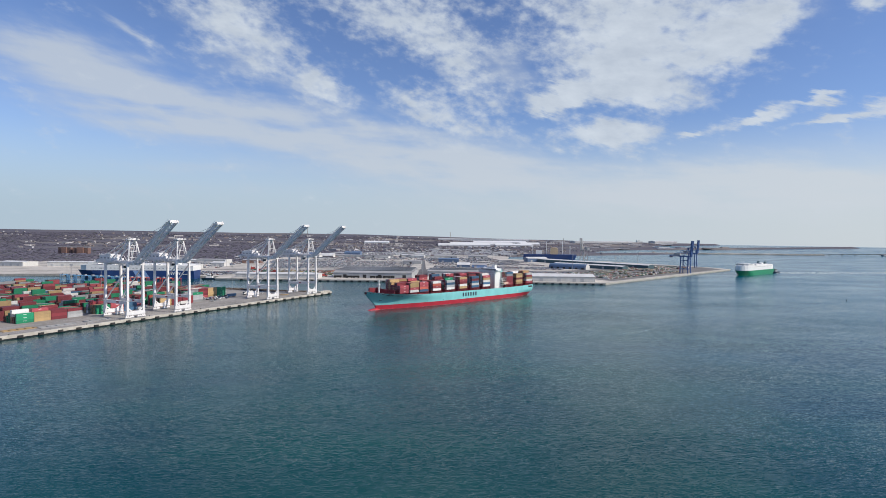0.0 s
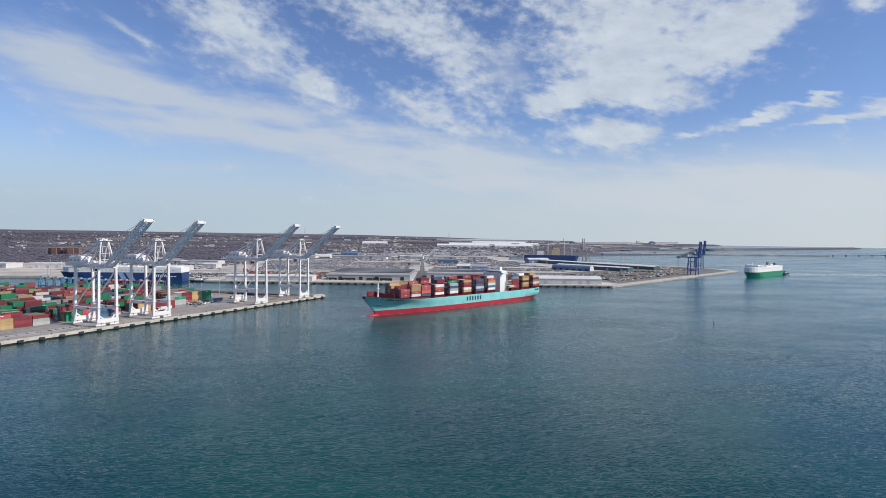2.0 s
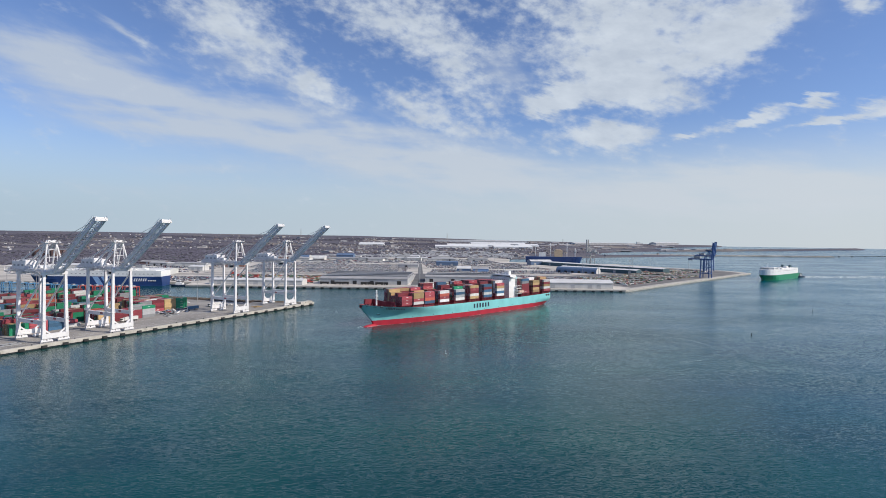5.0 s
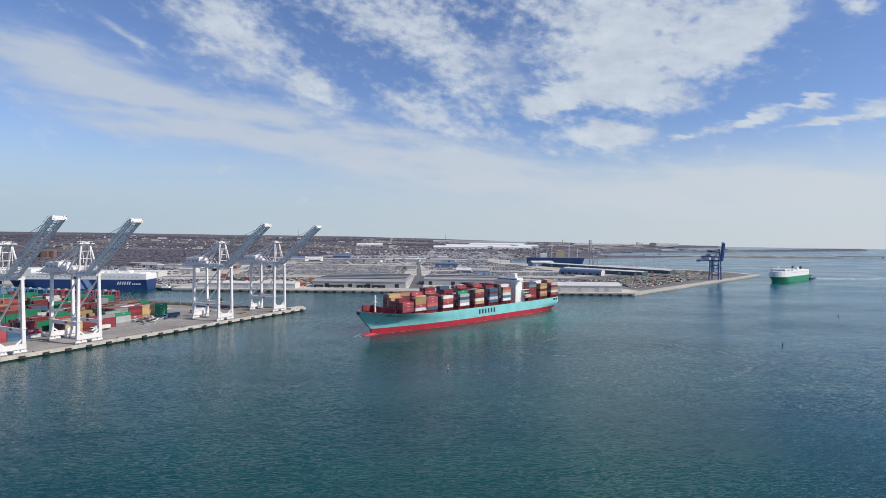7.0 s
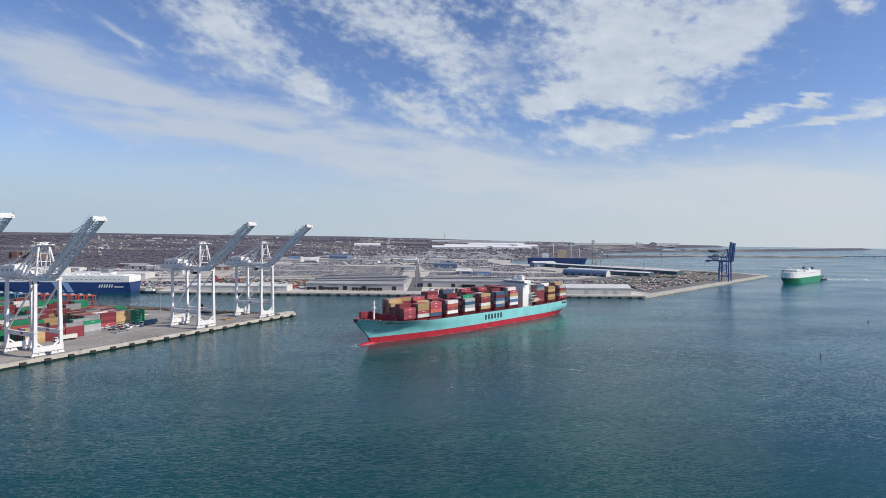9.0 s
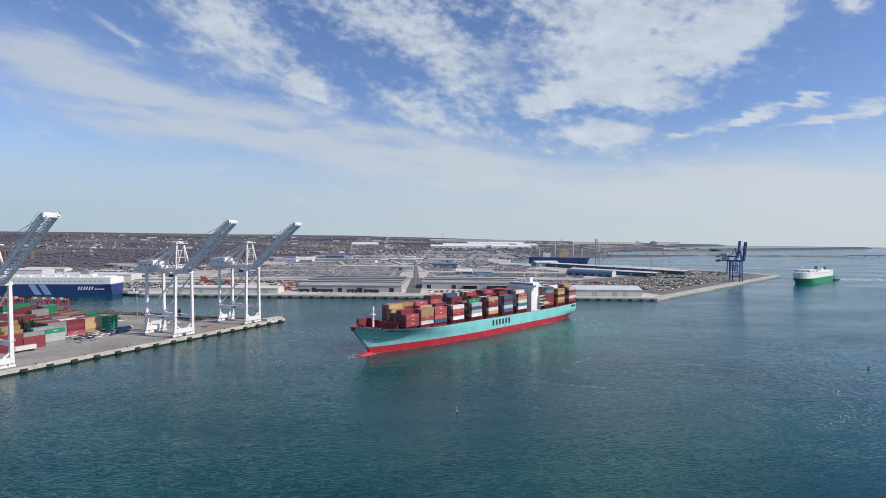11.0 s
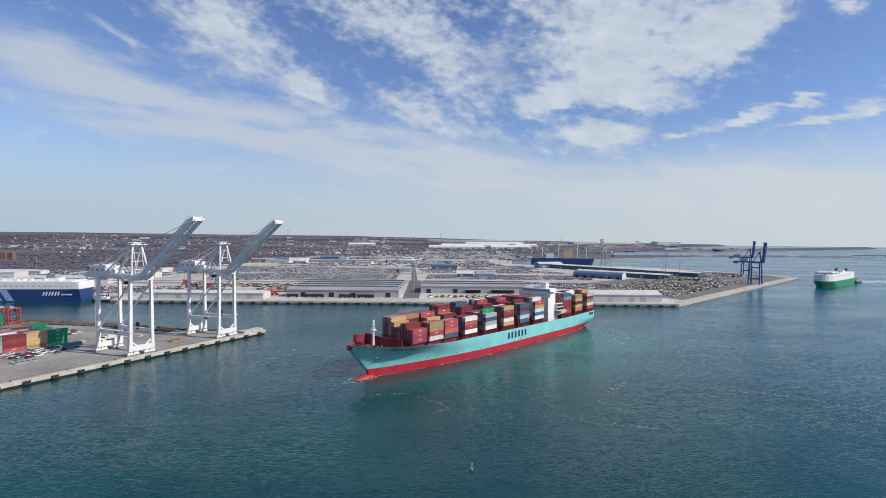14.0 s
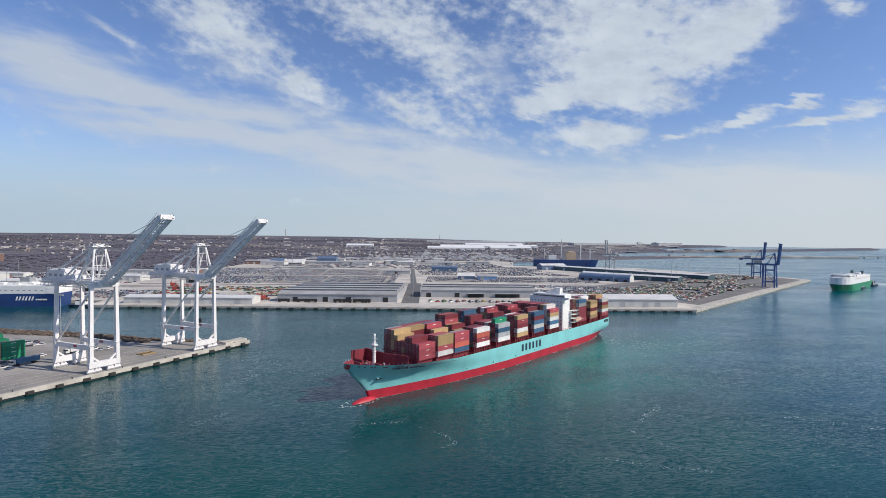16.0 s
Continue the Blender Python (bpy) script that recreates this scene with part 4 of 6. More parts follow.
# ---- ship-to-shore cranes ----
def build_crane():
    """x along the quay, y inland from the waterside rail, z up from the paving. Legs stand 17 m apart along the quay, 30.5 m across it."""
    crane = thing("gantry_crane", yard_pose(34.5, 3.0), "tall white ship-to-shore gantry crane with its boom raised", "crane", "cranes on the quay")
    for y in (0, 30.5):
        bm = bmesh.new()
        block(bm, -8.4, 8.4, y - 0.9, y + 0.9, 2.9, 6.0)
        for x in (-4.8, 4.8):
            bar(bm, (x - math.copysign(1.6, x), y, 6.0), (x + math.copysign(1.6, x), y, 8.6), 0.9, 0.9)
        part("sill_beam", bm, M_WHITE, crane)
        for x in (-7.2, -3.4, 3.4, 7.2):
            bm = bmesh.new()
            bar(bm, (x - 1.6, y, 1.7), (x + 1.6, y, 1.7), 1.0, 0.7)
            bar(bm, (x - 1.2, y, 2.0), (x, y, 3.1), 0.7)
            bar(bm, (x + 1.2, y, 2.0), (x, y, 3.1), 0.7)
            for d in (-1.5, -0.5, 0.5, 1.5):
                tube(bm, (x + d, y - 0.35, 0.55), (x + d, y + 0.35, 0.55), 0.48, n=10, slot=1)
            block(bm, x - 1.9, x + 1.9, y - 0.6, y + 0.6, 0.9, 1.4)
            part("bogie", bm, [M_WHITE, M_GREYSTEEL], crane)
        for x in (-7.2, 7.2):
            bm = bmesh.new()
            w = 1.0
            v0 = [(x - w, y - w), (x + w, y - w), (x + w, y + w), (x - w, y + w)]
            top = [(x * 0.93 - w * 0.8, y - w * 0.8), (x * 0.93 + w * 0.8, y - w * 0.8), (x * 0.93 + w * 0.8, y + w * 0.8), (x * 0.93 - w * 0.8, y + w * 0.8)]
            low, high = [bm.verts.new((*p, 5.2)) for p in v0], [bm.verts.new((*p, 45.5)) for p in top]
            for i in range(4):
                bm.faces.new([low[i], low[(i + 1) % 4], high[(i + 1) % 4], high[i]])
            bm.faces.new(high)
            part("leg", bm, M_WHITE, crane)
    for x in (-7.0, 7.0):
        bm = bmesh.new()
        block(bm, x - 0.65, x + 0.65, 1.0, 29.5, 12.2, 14.8)
        part("portal_beam", bm, M_WHITE, crane)
        bm = bmesh.new()
        tube(bm, (x, 29.5, 15.0), (x * 0.96, 1.0, 43), 0.55, n=8)
        part("diagonal_brace", bm, M_WHITE, crane)
        bm = bmesh.new()
        block(bm, x - 0.75, x - 0.62, 11, 14, 13.2, 14.4)
        part("load_sign", bm, M_BOX["brick"], crane, "small dark red sign")
    bm = bmesh.new()
    tube(bm, (7.2, 14, 16.4), (7.9, 14, 16.4), 1.6, n=14)
    part("cable_reel", bm, M_DARK, crane, "dark round cable reel")
    # top frame and the fixed girder with its backreach
    for y in (0, 30.5):
        bm = bmesh.new()
        block(bm, -8, 8, y - 0.9, y + 0.9, 45.3, 47.2)
        part("cross_beam", bm, M_WHITE, crane)
    for x in (-3.6, 3.6):
        bm = bmesh.new()
        block(bm, x - 0.7, x + 0.7, -3, 49, 46.2, 48.6)
        part("girder", bm, M_WHITE, crane)
    bm = bmesh.new()
    for y in (6, 12, 18, 24, 36, 42, 48.5):
        block(bm, -3, 3, y - 0.3, y + 0.3, 46.8, 47.6)
    part("girder_tie", bm, M_WHITE, crane)
    for x in (-5.6, 5.6):
        bm = bmesh.new()
        block(bm, x - 0.6, x + 0.6, -2, 49, 47.3, 47.5)
        for i in range(18):
            y = -1.8 + i * 3
            tube(bm, (x * 1.1, y, 47.5), (x * 1.1, y, 48.6), 0.07, n=4)
        bar(bm, (x * 1.1, -2, 48.6), (x * 1.1, 49, 48.6), 0.1)
        part("walkway", bm, M_WHITE, crane)
    bm = bmesh.new()
    block(bm, -4.6, 4.6, 27, 43, 48.8, 53.6)
    block(bm, -3.2, 3.2, 29, 41, 53.6, 54.2)
    block(bm, -4.9, 4.9, 26.7, 43.3, 48.5, 48.8)
    house = part("machinery_house", bm, M_WHITE, crane, "white boxy machinery house")
    for y in (30, 35, 40):
        for side in (-1, 1):
            bm = bmesh.new()
            block(bm, side * 4.62 - 0.05, side * 4.62 + 0.05, y - 1.2, y + 1.2, 50.2, 51.6)
            part("louvre", bm, M_GREYSTEEL, house)
    bm = bmesh.new()
    for y in (44, 50, 55):
        block(bm, -4, 4, y - 0.2, y + 0.2, 46.4, 46.9)
    for z in (44.5, 46.6):
        bar(bm, (-4, 43, z), (-4, 55.5, z), 0.25)
        bar(bm, (4, 43, z), (4, 55.5, z), 0.25)
    for y in (43, 47, 51, 55):
        for x in (-4, 4):
            bar(bm, (x, y, 44.5), (x, y, 49.2), 0.2)
        block(bm, -4, 4, y - 0.1, y + 0.1, 44.4, 44.6)
    part("service_platform", bm, M_WHITE, crane)
    # A-frame, stays
    for x in (-4.2, 4.2):
        bm = bmesh.new()
        tube(bm, (x * 1.45, 0.2, 47), (x * 0.66, 3.4, 67), 0.68, 0.55)
        part("frame_post", bm, M_WHITE, crane)
        bm = bmesh.new()
        tube(bm, (x * 1.3, 14, 48), (x * 0.66, 3.8, 67), 0.68, 0.55)
        part("frame_back_leg", bm, M_WHITE, crane)
        bm = bmesh.new()
        tube(bm, (x * 0.8, 30, 48.6), (x * 0.62, 4.0, 66.6), 0.5)
        part("back_stay", bm, M_WHITE, crane)
        bm = bmesh.new()
        tube(bm, (x * 0.9, 47, 48.6), (x * 0.62, 4.2, 67.2), 0.48)
        for k in (0.3, 0.55, 0.8):
            yy, zz = 47 - 42.8 * k, 48.6 + 18.6 * k
            tube(bm, (x * 0.8, yy, zz), (x * 0.8, yy, zz + 1.6), 0.1, n=5)
        part("tie_rod", bm, M_WHITE, crane)
        bm = bmesh.new()
        tube(bm, (x * 0.6, 1.2, 54), (x * 0.6, 3.0, 66.5), 0.22)
        part("ladder_stile", bm, M_WHITE, crane)
    bm = bmesh.new()
    for k in range(4):
        y0 = 6 + k * 10
        for x in (-5.2, 5.2):
            bar(bm, (x, y0, 45.0), (x, y0 + 5, 47.4), 0.3)
            bar(bm, (x, y0 + 5, 47.4), (x, y0 + 10, 45.0), 0.3)
    for x in (-5.2, 5.2):
        bar(bm, (x, 1, 45.0), (x, 46, 45.0), 0.35)
    part("girder_truss", bm, M_WHITE, crane)
    for k, (y, z) in enumerate(((16, 59.6), (26, 55.2), (36, 50.9))):
        bm = bmesh.new()
        bar(bm, (-3.0, y, z), (3.0, y, z), 0.3)
        part("stay_spreader", bm, M_WHITE, crane)
    bm = bmesh.new()
    for x in (-5.6, 5.6):
        for z0, z1, y0, y1 in ((48.5, 53, 20, 24.5), (53, 48.5, 20, 15.5)):
            bar(bm, (x, y0, z0), (x, y1, z1), 0.25)
    block(bm, -5, 5, 18, 26, 48.7, 48.9)
    block(bm, -3.5, -0.5, 19, 22, 48.9, 51.3)
    block(bm, 1.2, 3.6, 21, 25, 48.9, 50.6)
    part("hoist_platform", bm, [M_WHITE], crane)
    bm = bmesh.new()
    block(bm, -5.0, 5.0, 1.4, 6.6, 66.8, 67.4)
    block(bm, -2.4, 2.4, 2.8, 5.0, 67.4, 68.6)
    part("apex_platform", bm, M_WHITE, crane)
    for y in (2.2, 5.8):
        bm = bmesh.new()
        for x in (-4, 0, 4):
            tube(bm, (x, y, 67.4), (x, y, 68.6), 0.08, n=4)
        bar(bm, (-4, y, 68.5), (4, y, 68.5), 0.1)
        part("apex_railing", bm, M_WHITE, crane)
    for z in (52, 57, 62):
        bm = bmesh.new()
        bar(bm, (-3.4, 1.0 + (z - 47) * 0.16, z), (3.4, 1.0 + (z - 47) * 0.16, z), 0.4)
        part("frame_tie", bm, M_WHITE, crane)
    # the boom, hinged over the waterside legs and raised
    hinge, tip = Vector((0.6, -2.5, 47.4)), Vector((3.2, -46.0, 83.0))
    d = (tip - hinge).normalized()
    up = Vector((0, -d.z, d.y)) * -1
    length = (tip - hinge).length
    for x in (-2.9, 2.9):
        bm = bmesh.new()
        off = Vector((x, 0, 0))
        bar(bm, hinge + off, tip + off, 0.75, 2.5)
        bar(bm, hinge + off + up * 2.6 + d * 6, tip + off + up * 2.6 - d * 4, 0.35)
        for i in range(22):
            c = hinge + off + d * (4 + (length - 9) * i / 21)
            bar(bm, c + up * 0.9, c + up * 2.6 + d * (1.2 if i % 2 else -1.2), 0.26)
        boom = part("boom_girder", bm, M_WHITE, crane)
    bm = bmesh.new()
    for i in range(15):
        c = hinge + d * (3 + (length - 5) * i / 14)
        bar(bm, c + Vector((-2.9, 0, 0)), c + Vector((2.9, 0, 0)), 0.45, 0.6)
        if i < 14:
            e = hinge + d * (3 + (length - 5) * (i + 1) / 14)
            bar(bm, c + Vector((-2.9 if i % 2 else 2.9, 0, 0)), e + Vector((2.9 if i % 2 else -2.9, 0, 0)), 0.3)
    part("boom_lattice", bm, M_WHITE, crane)
    for x in (-4.1, 4.1):
        bm = bmesh.new()
        off = Vector((x, 0, 0))
        bar(bm, hinge + off + up * 1.0, tip + off + up * 1.0, 0.5, 0.1)
        for i in range(16):
            c = hinge + off * 1.08 + d * (1 + (length - 2) * i / 15)
            bar(bm, c + up, c + up * 2.2, 0.1)
        bar(bm, hinge + off * 1.08 + up * 2.2, tip + off * 1.08 + up * 2.2, 0.12)
        part("boom_walkway", bm, M_WHITE, crane)
    bm = bmesh.new()
    bar(bm, tip - d * 1.2 + Vector((-4.0, 0, 0)), tip - d * 1.2 + Vector((4.0, 0, 0)), 2.4, 1.8)
    bar(bm, tip + up * 1.3 - d * 1.2 + Vector((-3.2, 0, 0)), tip + up * 1.3 - d * 1.2 + Vector((3.2, 0, 0)), 1.6, 1.0)
    part("boom_head", bm, M_WHITE, crane)
    for k in (0.45, 0.9):
        for x in (-3.2, 3.2):
            bm = bmesh.new()
            c = hinge + d * (length * k) + Vector((x, 0, 0)) + up * 1.0
            a = Vector((x * 0.6, 3.2, 67.6))
            mid = (a + c) / 2 - Vector((0, 0, 1.5 if k > 0.5 else 0.6))
            tube(bm, a, mid, 0.14, n=5)
            tube(bm, mid, c, 0.14, n=5)
            part("fore_stay", bm, M_GREYSTEEL, crane)
    for x, y in ((-7.2, 0), (7.2, 0), (-7.2, 30.5), (7.2, 30.5)):
        for z in (14.9,):
            bm = bmesh.new()
            block(bm, x - 1.5, x + 1.5, y - 1.5, y + 1.5, z, z + 0.12)
            for i, j in ((-1, -1), (1, -1), (1, 1), (-1, 1)):
                tube(bm, (x + 1.4 * i, y + 1.4 * j, z), (x + 1.4 * i, y + 1.4 * j, z + 1.2), 0.05, n=4)
            for i in (-1, 1):
                bar(bm, (x - 1.4, y + 1.4 * i, z + 1.15), (x + 1.4, y + 1.4 * i, z + 1.15), 0.07)
                bar(bm, (x + 1.4 * i, y - 1.4, z + 1.15), (x + 1.4 * i, y + 1.4, z + 1.15), 0.07)
            part("leg_landing", bm, M_WHITE, crane)
    for x in (-4.6, 4.6):
        bm = bmesh.new()
        bar(bm, (x, 27, 54.9), (x, 43, 54.9), 0.12)
        for i in range(6):
            tube(bm, (x, 27 + i * 3.2, 53.6), (x, 27 + i * 3.2, 54.9), 0.07, n=4)
        part("roof_railing", bm, M_WHITE, house)
    bm = bmesh.new()
    block(bm, -1.6, 1.6, 12, 16, 42.3, 45.3)
    block(bm, -3.4, 3.4, 10, 18, 45.4, 46.1)
    cab = part("operator_cab", bm, M_WHITE, crane)
    bm = bmesh.new()
    block(bm, -1.65, 1.65, 11.9, 13.6, 42.6, 44.4)
    part("cab_window", bm, M_GLASS, cab)
    return crane


crane = build_crane()
for p in (100.5, 215.4, 261.6):
    copy_thing(crane, yard_pose(p, 3.0))


def build_pier_crane(m, paint, label, height=41.0, boom_lean=3.0, boom=65.0):
    """A shorter lattice crane with an upright boom."""
    c = thing("pier_crane", m, label, "crane")
    for x in (-8, 8):
        for y in (0, 16):
            bm = bmesh.new()
            bar(bm, (x, y, 0), (x * 0.8, y * 0.9 + 0.8, height - 6), 1.7)
            part("leg", bm, paint, c)
    bm = bmesh.new()
    for z in (9, height - 14, height - 6):
        for a, b in (((-8, 0), (8, 0)), ((8, 0), (8, 16)), ((8, 16), (-8, 16)), ((-8, 16), (-8, 0))):
            bar(bm, (a[0] * 0.9, a[1], z), (b[0] * 0.9, b[1], z), 1.1)
    for x in (-7.5, 7.5):
        bar(bm, (x, 0, 9), (x, 16, height - 14), 0.7)
    part("portal_frame", bm, paint, c)
    bm = bmesh.new()
    for x in (-3, 3):
        bar(bm, (x, -4, height - 5), (x, 40, height - 5), 1.2, 2.0)
    for i in range(6):
        bar(bm, (-3, i * 8, height - 5), (3, i * 8, height - 5), 0.7)
    part("girder", bm, paint, c)
    bm = bmesh.new()
    block(bm, -4, 4, 18, 30, height - 3.6, height + 0.6)
    block(bm, -2, 2, 34, 41, height - 8, height - 4)
    part("machinery_house", bm, M_GREYSTEEL, c)
    bm = bmesh.new()
    for x in (-3, 3):
        bar(bm, (x, 0, height - 5), (x * 0.5, 2, boom - 12), 0.9)
        bar(bm, (x, 12, height - 5), (x * 0.5, 2.5, boom - 12), 0.55)
        bar(bm, (x, 38, height - 4), (x * 0.5, 3, boom - 12.5), 0.3)
    for k in (0.35, 0.7):
        bar(bm, (-2.4, k, height - 5 + (boom - height - 7) * k), (2.4, k, height - 5 + (boom - height - 7) * k), 0.4)
    part("mast_frame", bm, paint, c)
    bm = bmesh.new()
    for x in (-3, 3):
        bar(bm, (x, -3, height - 5), (x, -3 - boom_lean, boom + 3), 1.8, 3.2)
    for i in range(10):
        z = height - 5 + (boom + 8 - height) * i / 9
        bar(bm, (-3, -3, z), (3, -3, z), 0.7)
    part("boom", bm, paint, c, "upright boom")
    return c


pier_turn = math.degrees(math.atan2(1262 - 853.5, 760 - 307.4))
build_pier_crane(pose(575, 1102, GROUND, 0, 0, pier_turn), M_BLUESTEEL, "dark blue dockside crane with an upright boom on the pier")
build_pier_crane(pose(708, 1325, GROUND, 0, 0, pier_turn), M_BLUESTEEL, "dark blue dockside crane with an upright boom near the pier's end", boom=66)
build_pier_crane(pose(500, 1590, GROUND, 0, 0, 200), M_GREYSTEEL, "pale grey dockside crane beside a moored blue ship", boom=68)

# ---- the container yard ----
def stuff(ob, label, category):
    return tagged(ob, label, category, kind="stuff")


BOX_LABEL = {
    "maroon": "maroon steel shipping container stacked in the yard", "brick": "red steel shipping container stacked in the yard", "green": "green steel shipping container stacked in the yard",
    "blue": "blue steel shipping container stacked in the yard", "white": "white steel shipping container stacked in the yard", "tan": "tan steel shipping container stacked in the yard",
    "grey": "grey steel shipping container stacked in the yard", "orange": "orange steel shipping container stacked in the yard",
}


def build_yard():
    rng = random.Random(11)
    pile, made = Pile(), 0
    weights = (35, 10, 22, 4, 7, 14, 7, 1)
    turn = Matrix.Rotation(QUAY_ANGLE, 4, "Z")
    for bq in range(12):
        q0 = 52 + bq * 27.5
        for bp in range(7):
            p0 = 92 + bp * 62 + (0, 8, 3, 12, 6, 9)[bq % 6]
            if (bq > 8 and bp < 1) or (bq == 0 and bp == 0):
                continue
            block_colour = rng.choices(BOX_NAMES, weights)[0] if bq else ("maroon", "brick", "tan")[bp % 3]
            near = bp == 0 and bq < 3
            for r in range(6):
                q = q0 + r * 3.4
                for k in range(4):
                    p = p0 + 12.6 * k + 12.2
                    if p > 470:
                        continue
                    level = (3.0 if near else 2.4) + 3.2 * noise.noise((p / 24, q / 11, 3.0)) + rng.random() * 0.9
                    n = max(0, min(4 if near else 5, round(level + 0.2)))
                    c = block_colour if rng.random() < 0.3 else rng.choices(BOX_NAMES, weights)[0]
                    if near:
                        c = "green" if k == 0 and r < 4 else ("brick", "maroon", "tan", "brick", "grey")[(r * 2 + k + bq) % 5]
                    for t in range(n):
                        if rng.random() < (0.2 if near and k else 0.4 if not near else 0.0):
                            c = rng.choices(BOX_NAMES, weights)[0]
                        if q < 130 and p < 330 and made < 300:
                            o = new("container", BOX40[c])
                            o.matrix_basis = Matrix.Translation(yard(p, q, GROUND + t * 2.6)) @ turn
                            tagged(o, BOX_LABEL[c], "container", "containers in the yard")
                            made += 1
                        else:
                            m = yard(p - 6.1, q, GROUND + t * 2.6)
                            pile.add(m.x, m.y, m.z + 0.02, 12.19, 2.44, 2.57, QUAY_ANGLE, BOX_NAMES.index(c))
    stuff(pile.build("stacked_containers", [M_BOX[c] for c in BOX_NAMES]), "rows of red, green and tan stacked shipping containers", "containers")


build_yard()


def build_carrier(m, paint, label, group):
    c = thing("straddle_carrier", m, label, "straddle carrier", group)
    for x in (-4.4, 4.4):
        for y in (-2.2, 2.2):
            bm = bmesh.new()
            block(bm, x - 0.34, x + 0.34, y - 0.28, y + 0.28, 0.8, 12.5)
            part("leg", bm, paint, c)
            bm = bmesh.new()
            tube(bm, (x, y - 0.4, 0.7), (x, y + 0.4, 0.7), 0.7, n=10)
            part("wheel", bm, M_RUBBER, c)
    for y in (-2.2, 2.2):
        bm = bmesh.new()
        block(bm, -5, 5, y - 0.35, y + 0.35, 1.0, 1.7)
        part("sill_beam", bm, paint, c)
        bm = bmesh.new()
        block(bm, -5, 5, y - 0.4, y + 0.4, 12.3, 13.2)
        part("top_beam", bm, paint, c)
    bm = bmesh.new()
    block(bm, -3.2, 0.6, -2.4, 2.4, 13.2, 13.5)
    block(bm, -2.6, 0.2, -1.6, 1.6, 13.5, 14.6)
    part("engine_deck", bm, M_GREYSTEEL, c)
    bm = bmesh.new()
    block(bm, 3.2, 5.4, 2.2, 3.8, 9.8, 12)
    part("cab", bm, M_GLASS, c)
    bm = bmesh.new()
    block(bm, -6, 6, -1.2, 1.2, 6.0, 6.5)
    part("spreader", bm, paint, c)
    return c


def build_carriers():
    blue = build_carrier(pose(-392, 752, GROUND, 0, 0, 62), M_CARRIERBLUE, "tall blue straddle carrier parked in a row", "blue straddle carriers")
    for i in range(1, 9):
        copy_thing(blue, pose(-392 - i * 13, 752 + i * 5.0, GROUND, 0, 0, 62))
    red = build_carrier(pose(-316, 736, GROUND, 0, 0, 62), M_REDSTEEL, "tall red straddle carrier parked in a row", "red straddle carriers")
    for i in range(1, 4):
        copy_thing(red, pose(-316 - i * 9, 736 + i * 1.8, GROUND, 0, 0, 62))
    for i in range(3):
        copy_thing(red, pose(-362 - i * 9, 745 + i * 1.8, GROUND, 0, 0, 62))


build_carriers()


def build_brush():
    rng = random.Random(3)
    pile = Pile()
    path = [(-128, 698), (-176, 708), (-245, 736), (-309, 752), (-400, 766)]
    for (x0, y0), (x1, y1) in zip(path, path[1:]):
        n = int(math.hypot(x1 - x0, y1 - y0) * 7)
        for _ in range(n):
            k, off = rng.random(), rng.random() ** 1.3
            wide = 4 if x0 > -140 else 15
            pile.clump(x0 + (x1 - x0) * k + 0.3 * off * wide, y0 + (y1 - y0) * k - off * wide, GROUND - 0.4, 0.8 + rng.random() * 1.2, 0.7 + rng.random() ** 2 * 1.3, rng)
    stuff(pile.build("shore_brush", M_BRUSH), "brown winter brush along the bank", "brush")


build_brush()

# ---- cars, vans and plant ----


def add_car(pile, x, y, z, turn, rng, big=1.0):
    l, w = 4.6 * big, 1.85 * big
    pile.add(x, y, z + 0.28, l, w, 0.62 * big, turn, 0, 0.96)
    pile.add(x - 0.15 * math.cos(turn), y - 0.15 * math.sin(turn), z + 0.28 + 0.62 * big, l * 0.58, w * 0.92, 0.5 * big, turn, 1, 0.82)
    pile.add(x - 0.15 * math.cos(turn), y - 0.15 * math.sin(turn), z + 0.28 + 1.12 * big, l * 0.5, w * 0.78, 0.1 * big, turn, 0, 0.95)
    pile.add(x, y, z, l * 0.8, w * 0.98, 0.3, turn, 2)


def parked(name, label, area, turn, gap, lane, fill, seed, big=1.0, every=3, mats=None):
    """Rows of vehicles over a four-sided area given corner by corner."""
    rng = random.Random(seed)
    (ax, ay), (bx, by), (cx, cy), (dx, dy) = area
    la, lb = math.hypot(bx - ax, by - ay), math.hypot(dx - ax, dy - ay)
    pile = Pile()
    na = max(1, int(la / gap))
    v, row = 2.0, 0
    while v < lb:
        kb = v / lb
        for i in range(na):
            ka = (i + 0.5) / na
            if rng.random() > fill or i % 34 > 31 or noise.noise((i / 16 + seed, v / 42, 1.5)) > 0.30:
                continue
            x0, y0 = ax + (bx - ax) * ka, ay + (by - ay) * ka
            x1, y1 = dx + (cx - dx) * ka, dy + (cy - dy) * ka
            add_car(pile, x0 + (x1 - x0) * kb, y0 + (y1 - y0) * kb, GROUND, turn + rng.uniform(-0.04, 0.04) + (math.pi if rng.random() < 0.5 else 0), rng, big)
        row += 1
        v += lane if row % every == 0 else 5.6 * big
    return stuff(pile.build(name, mats or [M_CARS, M_GLASS, M_RUBBER]), label, "vehicles")


